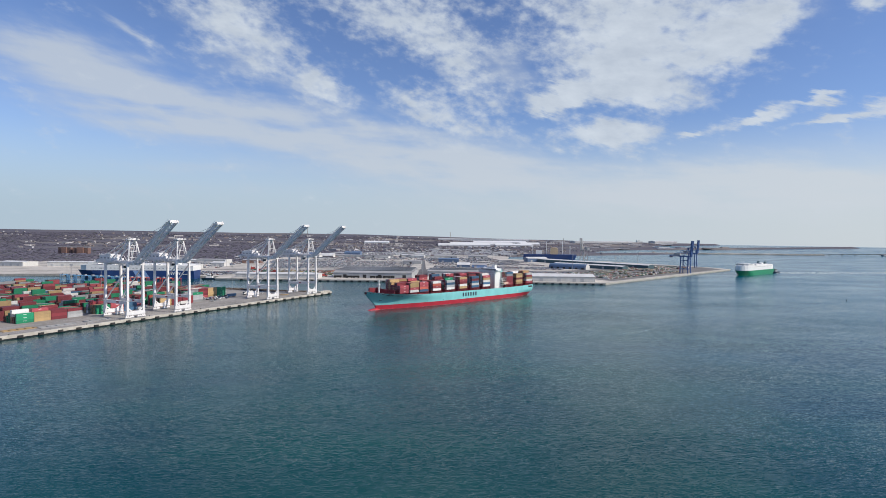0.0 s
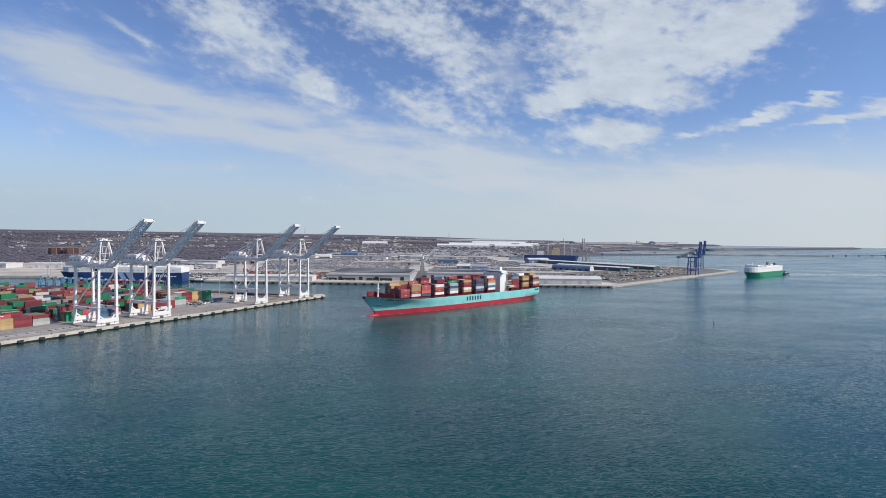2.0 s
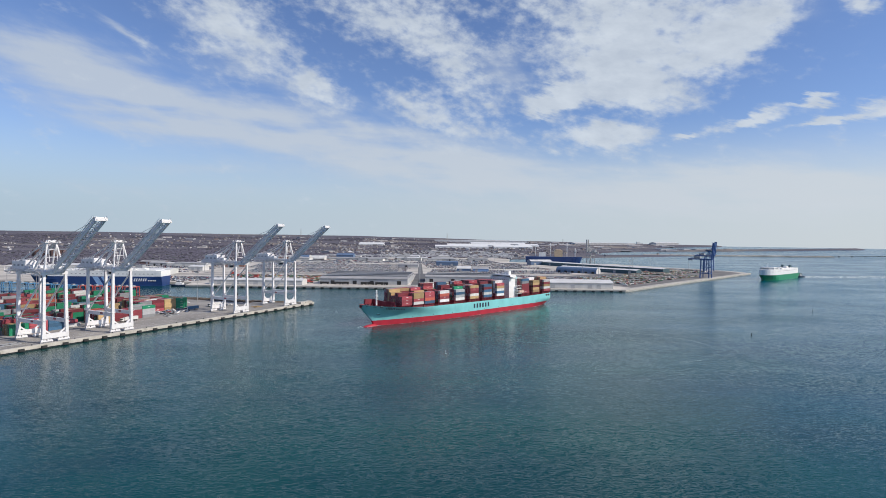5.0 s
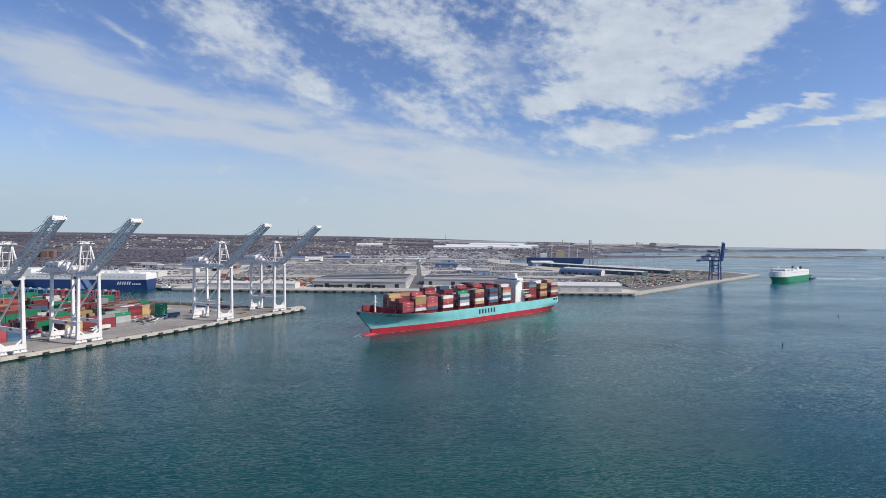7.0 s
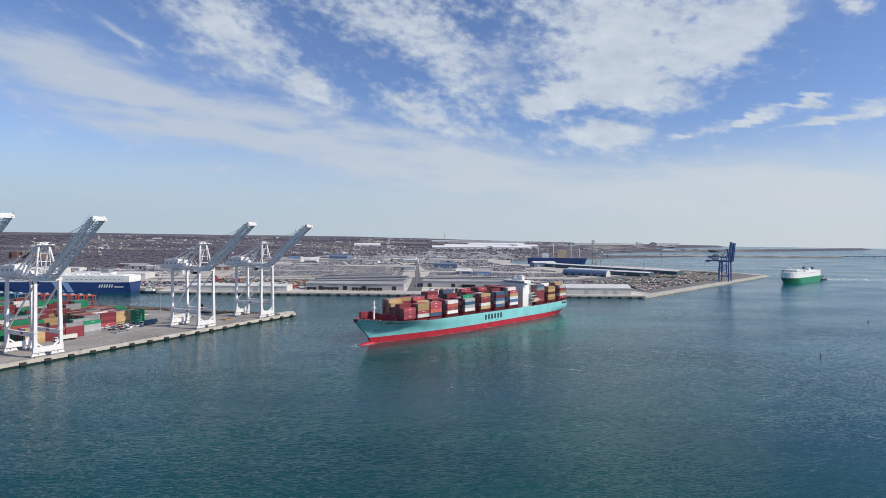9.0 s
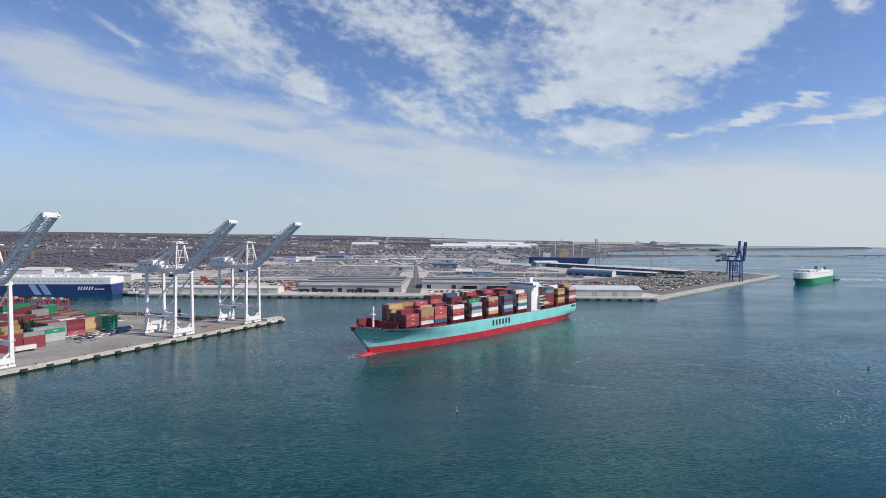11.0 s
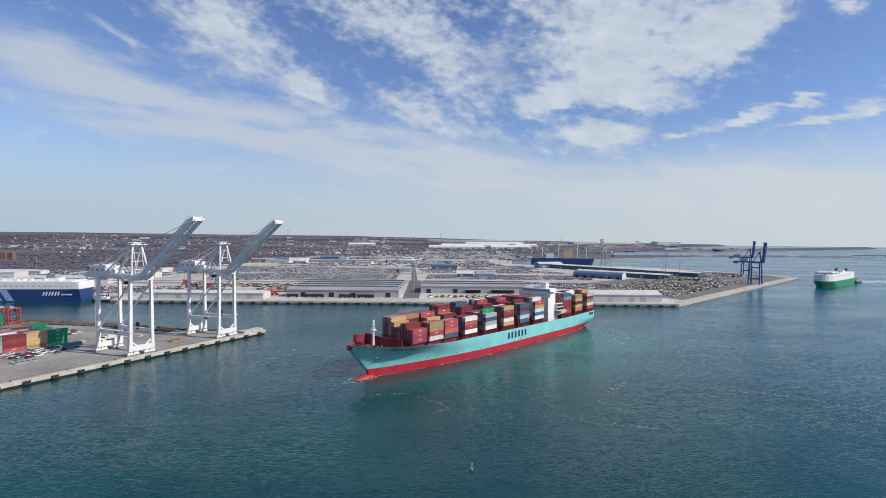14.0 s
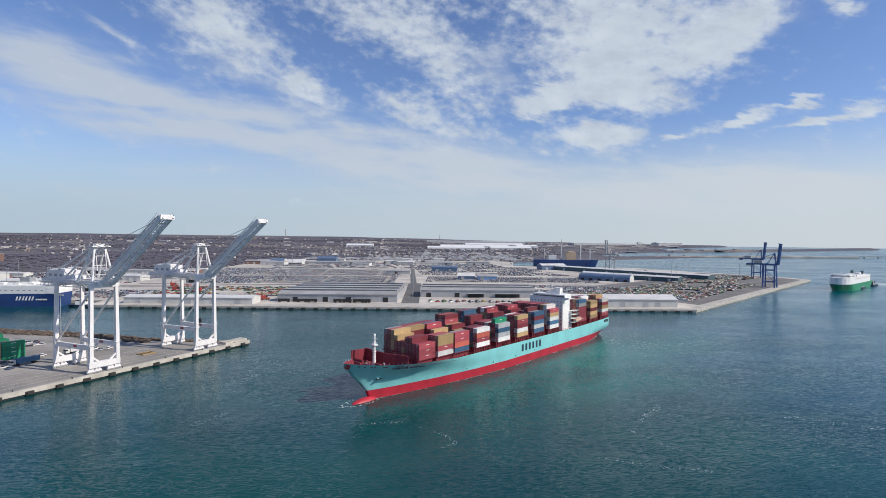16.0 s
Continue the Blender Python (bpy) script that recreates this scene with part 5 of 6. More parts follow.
CROSS = -0.0827
parked("parked_cars", "rows of new cars parked on the port's lots", ((-330, 1190), (-12, 1175), (-5, 1330), (-345, 1345)), CROSS + 1.57, 3.0, 9, 0.9, 1)
parked("parked_cars", "rows of new cars parked on a wide lot", ((-370, 1370), (0, 1360), (10, 1560), (-400, 1590)), CROSS + 1.57, 3.2, 14, 0.85, 2)
parked("parked_cars", "rows of new cars parked beside sheds", ((40, 1210), (330, 1190), (360, 1290), (50, 1330)), CROSS + 1.57, 3.0, 9, 0.9, 3)
parked("parked_machines", "rows of parked farm and building machines", ((330, 920), (575, 1150), (470, 1210), (215, 1000)), 2.32, 3.4, 8, 0.97, 4, 1.6, 4, [M_MACHINES, M_MACHINES, M_RUBBER])
parked("parked_machines", "rows of parked tractors and machines on the pier", ((520, 1165), (690, 1310), (640, 1420), (480, 1240)), 2.32, 3.4, 8, 0.97, 5, 1.7, 4, [M_MACHINES, M_MACHINES, M_RUBBER])
parked("parked_cars", "parked cars on the pier beside a white shed", ((165, 1045), (300, 1010), (345, 1100), (180, 1150)), 0.4, 3.1, 10, 0.85, 6)
parked("parked_cars", "distant rows of parked cars", ((40, 1370), (330, 1350), (300, 1640), (30, 1660)), CROSS + 1.57, 3.4, 16, 0.75, 7)
parked("parked_cars", "distant rows of parked cars and vans", ((-700, 1180), (-420, 1180), (-430, 1420), (-760, 1420)), 0.1, 3.4, 14, 0.7, 8)
parked("parked_cars", "distant rows of parked white vans", ((-300, 1600), (260, 1620), (250, 1900), (-360, 1880)), 0.1, 4.4, 20, 0.6, 9, 1.2)
parked("parked_cars", "small cars and vans parked on the quay", ((-276, 655), (-236, 690), (-250, 704), (-300, 672)), 0.6, 3.2, 8, 0.7, 10)
parked("parked_plant", "wheeled plant standing on the far quay", ((30, 925), (205, 912), (206, 930), (31, 944)), CROSS + 0.9, 7.5, 12, 0.75, 12, 1.4, 2, [M_MACHINES, M_MACHINES, M_RUBBER])
parked("parked_cars", "vehicles and trailers beside the quay sheds", ((-560, 985), (-340, 975), (-300, 1060), (-560, 1090)), 0.0, 3.6, 10, 0.6, 13)
parked("parked_machines", "red and white plant stored in the port", ((-310, 1000), (-150, 990), (-160, 1110), (-330, 1120)), 0.2, 5.0, 14, 0.7, 14, 1.5, 2, [M_MACHINES, M_MACHINES, M_RUBBER])


def on_yard(p, q):
    return tuple(yard(p, q)[:2])


parked("parked_cars", "pickup trucks and cars parked beside the container stacks", (on_yard(60, 50), on_yard(150, 50), on_yard(150, 72), on_yard(60, 72)), QUAY_ANGLE + 0.4, 5.0, 8, 0.6, 23, 1.05)


def build_truck(m, paint, label):
    t = thing("yard_truck", m, label, "truck")
    bm = bmesh.new()
    block(bm, 0, 2.4, -1.2, 1.2, 0.9, 3.3)
    cab = part("cab", bm, paint, t)
    bm = bmesh.new()
    block(bm, -0.04, 1.2, -1.22, 1.22, 2.1, 3.0)
    part("windscreen", bm, M_GLASS, cab)
    bm = bmesh.new()
    block(bm, 2.8, 14.5, -1.22, 1.22, 1.3, 3.9)
    part("trailer", bm, M_BOX["blue"] if "blue" in label else M_WALL, t)
    for x in (1.0, 4.0, 11.5, 13.0):
        for y in (-1.0, 1.0):
            bm = bmesh.new()
            tube(bm, (x, y - 0.2, 0.5), (x, y + 0.2, 0.5), 0.5, n=10)
            part("wheel", bm, M_RUBBER, t)


build_truck(yard_pose(118, 58), M_WALL, "white yard truck with a blue trailer on the terminal")
build_truck(yard_pose(86, 64), M_WALL, "white yard truck with a white trailer on the terminal")
build_truck(yard_pose(190, 44), M_WALL, "white yard truck with a long white trailer")


def build_trailers():
    """Two long rows of white and teal trailers."""
    rng = random.Random(21)
    pile = Pile()
    for row in range(2):
        for i in range(40):
            x, y = 36 + i * 3.5, 1062 - 0.083 * i * 3.5 + row * 24
            if rng.random() < 0.08:
                continue
            pile.add(x, y, GROUND + 1.0, 2.5, 12.5, 2.7, CROSS, 0 if row else (1 if rng.random() < 0.3 else 0))
            pile.add(x, y - 3, GROUND, 2.2, 3, 1.0, CROSS, 2)
            pile.add(x, y + 4, GROUND, 2.2, 2.5, 1.0, CROSS, 2)
    for i in range(22):
        pile.add(-130 + i * 5, 1075 - 0.083 * i * 5, GROUND + 1.0, 2.6, 13, 2.7, CROSS + 0.2, 1 if i % 3 else 0)
        pile.add(-130 + i * 5, 1075 - 0.083 * i * 5, GROUND, 2.2, 9, 1.0, CROSS + 0.2, 2)
    stuff(pile.build("parked_trailers", [M_WALL, M_PALEBLUE, M_RUBBER]), "white and blue trailers parked in a row", "trailers")


build_trailers()

# ---- buildings ----


def build_shed(name, label, corner, turn, length, depth, eave, ridge, wall, roof, bays=1, doors=(), door_size=(5, 5.2), awnings=(), lights=0, base=GROUND):
    """x along the front from its corner, y back from the front, z up from the ground. bays: how many ridges."""
    shed = thing(name, pose(*corner, base, 0, 0, turn), label, "warehouse")
    bm = bmesh.new()
    step = depth / bays
    for b in range(bays):
        y0, y1 = b * step, (b + 1) * step
        lift = 0.0
        v = []
        for x in (0, length):
            v.append([bm.verts.new(p) for p in ((x, y0, 0), (x, y0, eave + lift), (x, (y0 + y1) / 2, ridge + lift - 0.15), (x, y1, eave + lift), (x, y1, 0))])
        bm.faces.new(v[0]), bm.faces.new(v[1][::-1])
        bm.faces.new([v[0][0], v[1][0], v[1][1], v[0][1]])
        bm.faces.new([v[0][3], v[1][3], v[1][4], v[0][4]])
    part("wall", bm, wall, shed)
    for b in range(bays):
        y0, y1 = b * step, (b + 1) * step
        for a, c in ((y0 - 0.5, (y0 + y1) / 2), ((y0 + y1) / 2, y1 + 0.5)):
            bm = bmesh.new()
            za, zc = (eave, ridge) if a < c and c < y1 else (ridge, eave)
            pts = [(x, y, z + h) for h in (0, 0.35) for x, y, z in ((-0.6, a, za), (length + 0.6, a, za), (length + 0.6, c, zc), (-0.6, c, zc))]
            v = [bm.verts.new(p) for p in pts]
            for q in ((3, 2, 1, 0), (4, 5, 6, 7), (0, 1, 5, 4), (1, 2, 6, 5), (2, 3, 7, 6), (3, 0, 4, 7)):
                bm.faces.new([v[i] for i in q])
            slope = part("roof_slope", bm, roof, shed)
            for i in range(lights):
                k = (i + 0.5) / lights
                bm = bmesh.new()
                m = 0.5
                yy, zz = a + (c - a) * m, za + (zc - za) * m + 0.37
                dz = (zc - za) / (c - a) * 2.0
                q = [bm.verts.new(p) for p in ((length * k - 1, yy - 2, zz - dz), (length * k + 1, yy - 2, zz - dz), (length * k + 1, yy + 2, zz + dz), (length * k - 1, yy + 2, zz + dz))]
                bm.faces.new(q)
                e = bmesh.ops.extrude_face_region(bm, geom=bm.faces[:])
                bmesh.ops.translate(bm, verts=[g for g in e["geom"] if isinstance(g, bmesh.types.BMVert)], vec=(0, 0, 0.12))
                part("roof_light", bm, M_ROOF, slope)
    if bays > 1:
        for b in range(bays):
            y = (b + 0.5) * step
            bm = bmesh.new()
            block(bm, 1, length - 1, y - 2.2, y + 2.2, ridge - 0.4, ridge + 1.5)
            top = part("clerestory", bm, M_GREYWALL, shed)
            bm = bmesh.new()
            block(bm, 1.5, length - 1.5, y - 2.28, y + 2.28, ridge + 0.75, ridge + 1.05)
            part("clerestory_glazing", bm, M_GLASS, top)
            bm = bmesh.new()
            block(bm, 0.6, length - 0.6, y - 2.7, y + 2.7, ridge + 1.5, ridge + 1.7)
            part("clerestory_roof", bm, roof, top)
    bm = bmesh.new()
    block(bm, -0.15, length + 0.15, -0.7, -0.1, eave - 0.5, eave - 0.15)
    part("gutter", bm, wall, shed)
    for x in doors:
        bm = bmesh.new()
        w, h = door_size
        block(bm, x - w / 2, x + w / 2, -0.12, 0.1, 0, h)
        d = part("door", bm, M_GREYWALL if wall is not M_GREYWALL else M_DARK, shed)
        bm = bmesh.new()
        for a, b in ((x - w / 2 - 0.25, x - w / 2), (x + w / 2, x + w / 2 + 0.25)):
            block(bm, a, b, -0.25, 0.1, 0, h)
        block(bm, x - w / 2 - 0.25, x + w / 2 + 0.25, -0.25, 0.1, h, h + 0.3)
        part("door_frame", bm, M_GREYWALL, d)
    for a, b in awnings:
        bm = bmesh.new()
        block(bm, a, b, -0.3, 0.2, 0.2, 4.6)
        part("dock_opening", bm, M_DARK, shed, "dark open loading bay")
        bm = bmesh.new()
        block(bm, a - 0.5, b + 0.5, -4.5, 0.2, 4.8, 5.1)
        part("canopy", bm, M_GREYROOF, shed)
    return shed


TURN = math.degrees(CROSS)
build_shed("quay_shed", "long white metal shed with a shallow roof on the pier", (163, 882.5), TURN, 134, 34, 8.2, 12.0, M_WALL, M_ROOF, 1, (22, 46, 75, 100, 113), (5, 5))
build_shed("warehouse", "large grey warehouse with stepped ridged roofs", (-139, 934), TURN, 135, 122, 8.6, 11.5, M_GREYWALL, M_GREYROOF, 4, (20, 54, 80, 122), (6, 5.6), (), 0)
build_shed("warehouse", "wide grey transit warehouse with loading bays", (24, 978), TURN, 141, 62, 8.8, 11.0, M_GREYWALL, M_GREYROOF, 2, (10, 45), (6, 5.6), ((58, 78), (92, 122)), 0)
build_shed("quay_shed", "low white metal shed beside the far quay", (-300, 922), TURN, 140, 26, 6.6, 8.6, M_WALL, M_ROOF, 1, (15, 42, 70, 98, 124), (6, 4.6))
build_shed("long_shed", "long white-roofed shed with dark teal walls", (352, 1349), -51, 190, 22, 7.5, 9.5, M_TEALWALL, M_ROOF, 1, (20, 60, 100, 140, 175))
build_shed("long_shed", "very long white-roofed transit shed with dark walls", (360, 1562), -59.5, 372, 24, 8.5, 10.5, M_TEALWALL, M_ROOF, 1, (30, 90, 150, 210, 270, 330))
build_shed("blue_shed", "blue metal shed among the car lots", (66, 1488), TURN, 56, 26, 9, 12, M_BLUEROOF, M_BLUEROOF, 1, (12, 40))
build_shed("blue_shed", "blue and white metal shed behind the lots", (330, 1560), 10, 62, 30, 10, 14, M_BLUEROOF, M_ROOF, 1, (12, 40))
build_shed("blue_shed", "dark blue metal shed with a shallow roof", (-244, 1894), TURN, 56, 34, 12, 17, M_BLUEROOF, M_BLUEROOF, 1, (12, 40))
build_shed("pavilion_shed", "small pale shed with a blue wall", (100, 1262), TURN, 30, 26, 6, 11, M_BLUEROOF, M_ROOF, 1, (8,))
build_shed("pavilion_shed", "small grey shed between car rows", (134, 1254), TURN, 34, 26, 6, 10, M_PALEBLUE, M_GREYROOF, 1, (8,))
build_shed("office_block", "low pale building among the lots", (-30, 1395), TURN, 48, 24, 7, 9, M_GREYWALL, M_GREYROOF, 1, (20,))
build_shed("long_building", "pale flat building at the edge of the port", (-880, 1192), -14, 60, 36, 9, 10.5, M_WALL, M_ROOF, 1, (10, 30, 48))
build_shed("long_building", "long pale building with a flat roof", (-778, 1186), 4, 82, 40, 9, 10.5, M_WALL, M_ROOF, 1, (10, 30, 48))
build_shed("long_building", "pale store with a curved roof line", (-690, 1196), 4, 60, 38, 11, 13, M_WALL, M_ROOF, 1, (10, 30, 48))
build_shed("long_building", "wide white storehouse beyond the ship's berth", (-560, 1110), 3, 120, 40, 9, 11, M_WALL, M_ROOF, 1, (15, 45, 75, 105))
build_shed("distribution_hall", "very long white distribution hall in the distance", (180, 4180), -5, 700, 130, 14, 17, M_ROOF, M_ROOF, 1, (100, 300, 500), base=land_height(500, 4180) - 1)
build_shed("distribution_hall", "long pale industrial hall on the far shore", (1240, 4120), 4, 480, 120, 14, 18, M_WALL, M_ROOF, 1, (100, 300), base=land_height(1500, 4130) - 1)
build_shed("distribution_hall", "pale industrial hall near the far shore", (1900, 4180), 6, 190, 100, 16, 22, M_WALL, M_ROOF, 1, (60,), base=land_height(1990, 4190) - 1)


def build_vault_shed(name, label, corner, turn, length, width, wall_h, rise, skin):
    """A shed under a rounded vault."""
    shed = thing(name, pose(*corner, GROUND, 0, 0, turn), label, "warehouse")
    bm = bmesh.new()
    n = 12
    arc = [(width / 2 - width / 2 * math.cos(k * math.pi / n), wall_h + rise * math.sin(k * math.pi / n)) for k in range(n + 1)]
    ends = []
    for x in (0, length):
        ends.append([bm.verts.new((x, y, z)) for y, z in [(0, 0), *arc, (width, 0)]])
    for i in range(len(ends[0]) - 1):
        bm.faces.new([ends[0][i], ends[1][i], ends[1][i + 1], ends[0][i + 1]])
    part("vault", bm, skin, shed)
    for x in (0.02, length - 0.02):
        bm = bmesh.new()
        bm.faces.new([bm.verts.new((x, y, z)) for y, z in [(0, 0), *arc, (width, 0)]])
        part("end_wall", bm, M_WALL, shed)
    for i in range(6):
        bm = bmesh.new()
        x = length * (i + 0.5) / 6
        block(bm, x - 3, x + 3, -0.2, 0.1, 0.2, wall_h * 0.8)
        part("window", bm, M_DARK, shed)


build_vault_shed("vaulted_shed", "long shed under a rounded blue metal roof", (318, 1262), -42, 92, 22, 5, 7, M_BLUEROOF)
build_vault_shed("vaulted_shed", "blue storage hall with a pale rounded roof", (-352, 1792), TURN, 38, 36, 5, 10, M_BLUEROOF)
build_vault_shed("vaulted_shed", "pale storage tent with a rounded roof", (-308, 1790), TURN, 42, 30, 4, 8, M_ROOF)


def build_brick_block(x, y, turn, length):
    b = thing("apartment_block", pose(x, y, 0, 0, 0, turn), "red-brown brick apartment block of six storeys among trees", "apartment block", "brick apartment blocks")
    bm = bmesh.new()
    block(bm, 0, length, 0, 16, 0, 24)
    block(bm, length * 0.3, length * 0.7, -5, 0, 0, 25)
    wall = part("wall", bm, M_BRICK, b)
    bm = bmesh.new()
    block(bm, -0.5, length + 0.5, -0.5, 16.5, 24, 24.8)
    part("roof", bm, M_GREYROOF, b)
    first = None
    for k in range(7):
        for i in range(int(length / 3.6)):
            x0 = 1.2 + i * 3.6
            if length * 0.3 - 2 < x0 < length * 0.7:
                continue
            if first is None:
                bm = bmesh.new()
                block(bm, 0, 1.6, -0.1, 0.05, 0, 1.7)
                first = o = part("window", bm, M_GLASS, b)
            else:
                o = new("window", first.data)
                o.parent = b
            o.location = (x0, 0, 1.6 + k * 3.2)


build_brick_block(-1212, 1905, -2, 42)
build_brick_block(-1160, 1898, 2, 50)


def build_wagon(m, length):
    """A dark low rail wagon on two bogies."""
    w = thing("rail_wagon", m, "dark open rail wagon standing on the far quay", "wagon", "rail wagons on the far quay")
    bm = bmesh.new()
    block(bm, 0, length, -1.4, 1.4, 1.3, 1.7)
    for y in (-1.4, 1.3):
        block(bm, 0, length, y, y + 0.1, 1.7, 4.0)
    for x in (0, length - 0.1):
        block(bm, x, x + 0.1, -1.3, 1.3, 1.7, 4.0)
    for i in range(int(length / 2)):
        for y in (-1.52, 1.4):
            block(bm, 0.9 + i * 2, 1.1 + i * 2, y, y + 0.12, 1.5, 4.0)
    block(bm, 0.2, length - 0.2, -1.25, 1.25, 1.7, 3.4)
    part("body", bm, M_RUBBER, w)
    for x in (1.6, length - 1.6):
        bm = bmesh.new()
        for d in (-0.8, 0.8):
            for y in (-0.8, 0.8):
                tube(bm, (x + d, y - 0.1, 0.5), (x + d, y + 0.1, 0.5), 0.48, n=10)
        block(bm, x - 1.2, x + 1.2, -0.7, 0.7, 0.5, 1.3)
        part("bogie", bm, M_DARK, w)


def build_mobile_crane(m, height):
    """A red wheeled harbour crane with its boom laid low."""
    c = thing("mobile_crane", m, "red wheeled mobile crane parked in the port", "crane", "red mobile cranes")
    bm = bmesh.new()
    block(bm, -5, 6, -2, 2, 1.2, 2.4)
    part("chassis", bm, M_REDSTEEL, c)
    for x in (-4, -2, 2.5, 4.5):
        for y in (-1.8, 1.8):
            bm = bmesh.new()
            tube(bm, (x, y - 0.35, 0.8), (x, y + 0.35, 0.8), 0.8, n=10)
            part("wheel", bm, M_RUBBER, c)
    bm = bmesh.new()
    block(bm, -4.5, 1.5, -1.7, 1.7, 2.6, 5.2)
    block(bm, -5.2, -3.2, -1.9, 1.9, 2.8, 5.8)
    part("upper_works", bm, M_REDSTEEL, c)
    bm = bmesh.new()
    block(bm, 1.6, 3.4, -1.6, -0.2, 2.8, 5.0)
    part("cab", bm, M_GLASS, c)
    bm = bmesh.new()
    for y in (-0.7, 0.7):
        for z in (0, 1.3):
            bar(bm, (-1, y, 4.8 + z), (20, y * 0.5, height + z * 0.5), 0.22)
    for i in range(10):
        k = i / 10
        a, b = Vector((-1 + 21 * k, -0.7 * (1 - k / 2), 4.8 + (height - 4.8) * k)), Vector((1 + 21 * k, 0.7 * (1 - k / 2), 5.6 + (height - 4.8) * k))
        bar(bm, a, b, 0.14)
    bar(bm, (-4, 0, 5.8), (-3, 0, 10), 0.4)
    bar(bm, (-3, 0, 10), (18, 0, height), 0.1)
    part("boom", bm, M_REDSTEEL, c)


for a, l in ((2, 13), (23, 11), (34.6, 11), (64, 9), (74, 10), (86, 12), (98.5, 7)):
    build_wagon(pose(-139, 928.2, GROUND + 0.02, 0, 0, TURN) @ pose(a, 0, 0), l)
for x, y, turn, h in ((-158, 952, 18, 11), (-166, 966, -20, 9), (-330, 1127, 10, 12), (-266, 1042, 170, 10), (-300, 1060, 5, 8)):
    build_mobile_crane(pose(x, y, GROUND, 0, 0, turn), h)


def build_midground():
    """Stores, halls and offices scattered behind the lots."""
    rng = random.Random(31)
    kinds = ((M_WALL, M_ROOF, "pale low store behind the car lots"), (M_GREYWALL, M_GREYROOF, "grey low hall behind the car lots"), (M_BRICK, M_GREYROOF, "brown brick hall behind the car lots"), (M_WALL, M_GREYROOF, "pale hall with a grey roof behind the lots"))
    for i in range(34):
        x, y = rng.uniform(-760, 270), rng.uniform(1640, 2010)
        if x < -420:
            y = rng.uniform(1230, 1480)
        wall, roof, label = kinds[i % 4]
        l, d, h = rng.uniform(30, 110), rng.uniform(18, 40), rng.uniform(5, 9)
        if x + l > 285:
            continue
        build_shed("store", label, (x, y), TURN + rng.uniform(-6, 6), l, d, h, h + rng.uniform(0.8, 2.5), wall, roof, 1, (l * 0.3, l * 0.7))


build_midground()

# ---- other ships and boats ----
def side_hull(length, beam, low, high, rake=10.0, stern_cut=0.0, fine=0.22):
    """A plain ship's hull: x aft from the stem head, y to starboard."""
    bm = bmesh.new()
    ks = [0, 0.01, 0.03, 0.06, 0.1, 0.15, 0.22, 0.3, 0.5, 0.75, 0.9, 0.97, 1.0]
    for side in (1, -1):
        rows = []
        for j in range(5):
            h = j / 4
            z = low + (high - low) * h
            x0 = rake * (1 - (z + 4) / (high + 4)) if high > 0 else rake
            row = []
            for k in ks:
                s = x0 + (length - x0) * k
                w = beam / 2 * min(1.0, math.sin(math.pi / 2 * min(1, k / (fine + 0.12 * (1 - h)))) ** 0.8)
                w *= 1 - stern_cut * max(0, (k - 0.85) / 0.15) ** 2 * (1 - h)
                row.append(bm.verts.new((s, side * w, z)))
            rows.append(row)
        for a, b in zip(rows, rows[1:]):
            for i in range(len(ks) - 1):
                bm.faces.new([a[i], a[i + 1], b[i + 1], b[i]])
        if side == 1:
            last, top = [r[-1] for r in rows], rows[-1]
        else:
            for a, b, c, d in zip(last, last[1:], [r[-1] for r in rows], [r[-1] for r in rows][1:]):
                bm.faces.new([a, b, d, c])
            for a, b, c, d in zip(top, top[1:], rows[-1], rows[-1][1:]):
                if (a.co - c.co).length > 0.05:
                    bm.faces.new([a, b, d, c])
    bmesh.ops.remove_doubles(bm, verts=bm.verts, dist=0.01)
    return bm


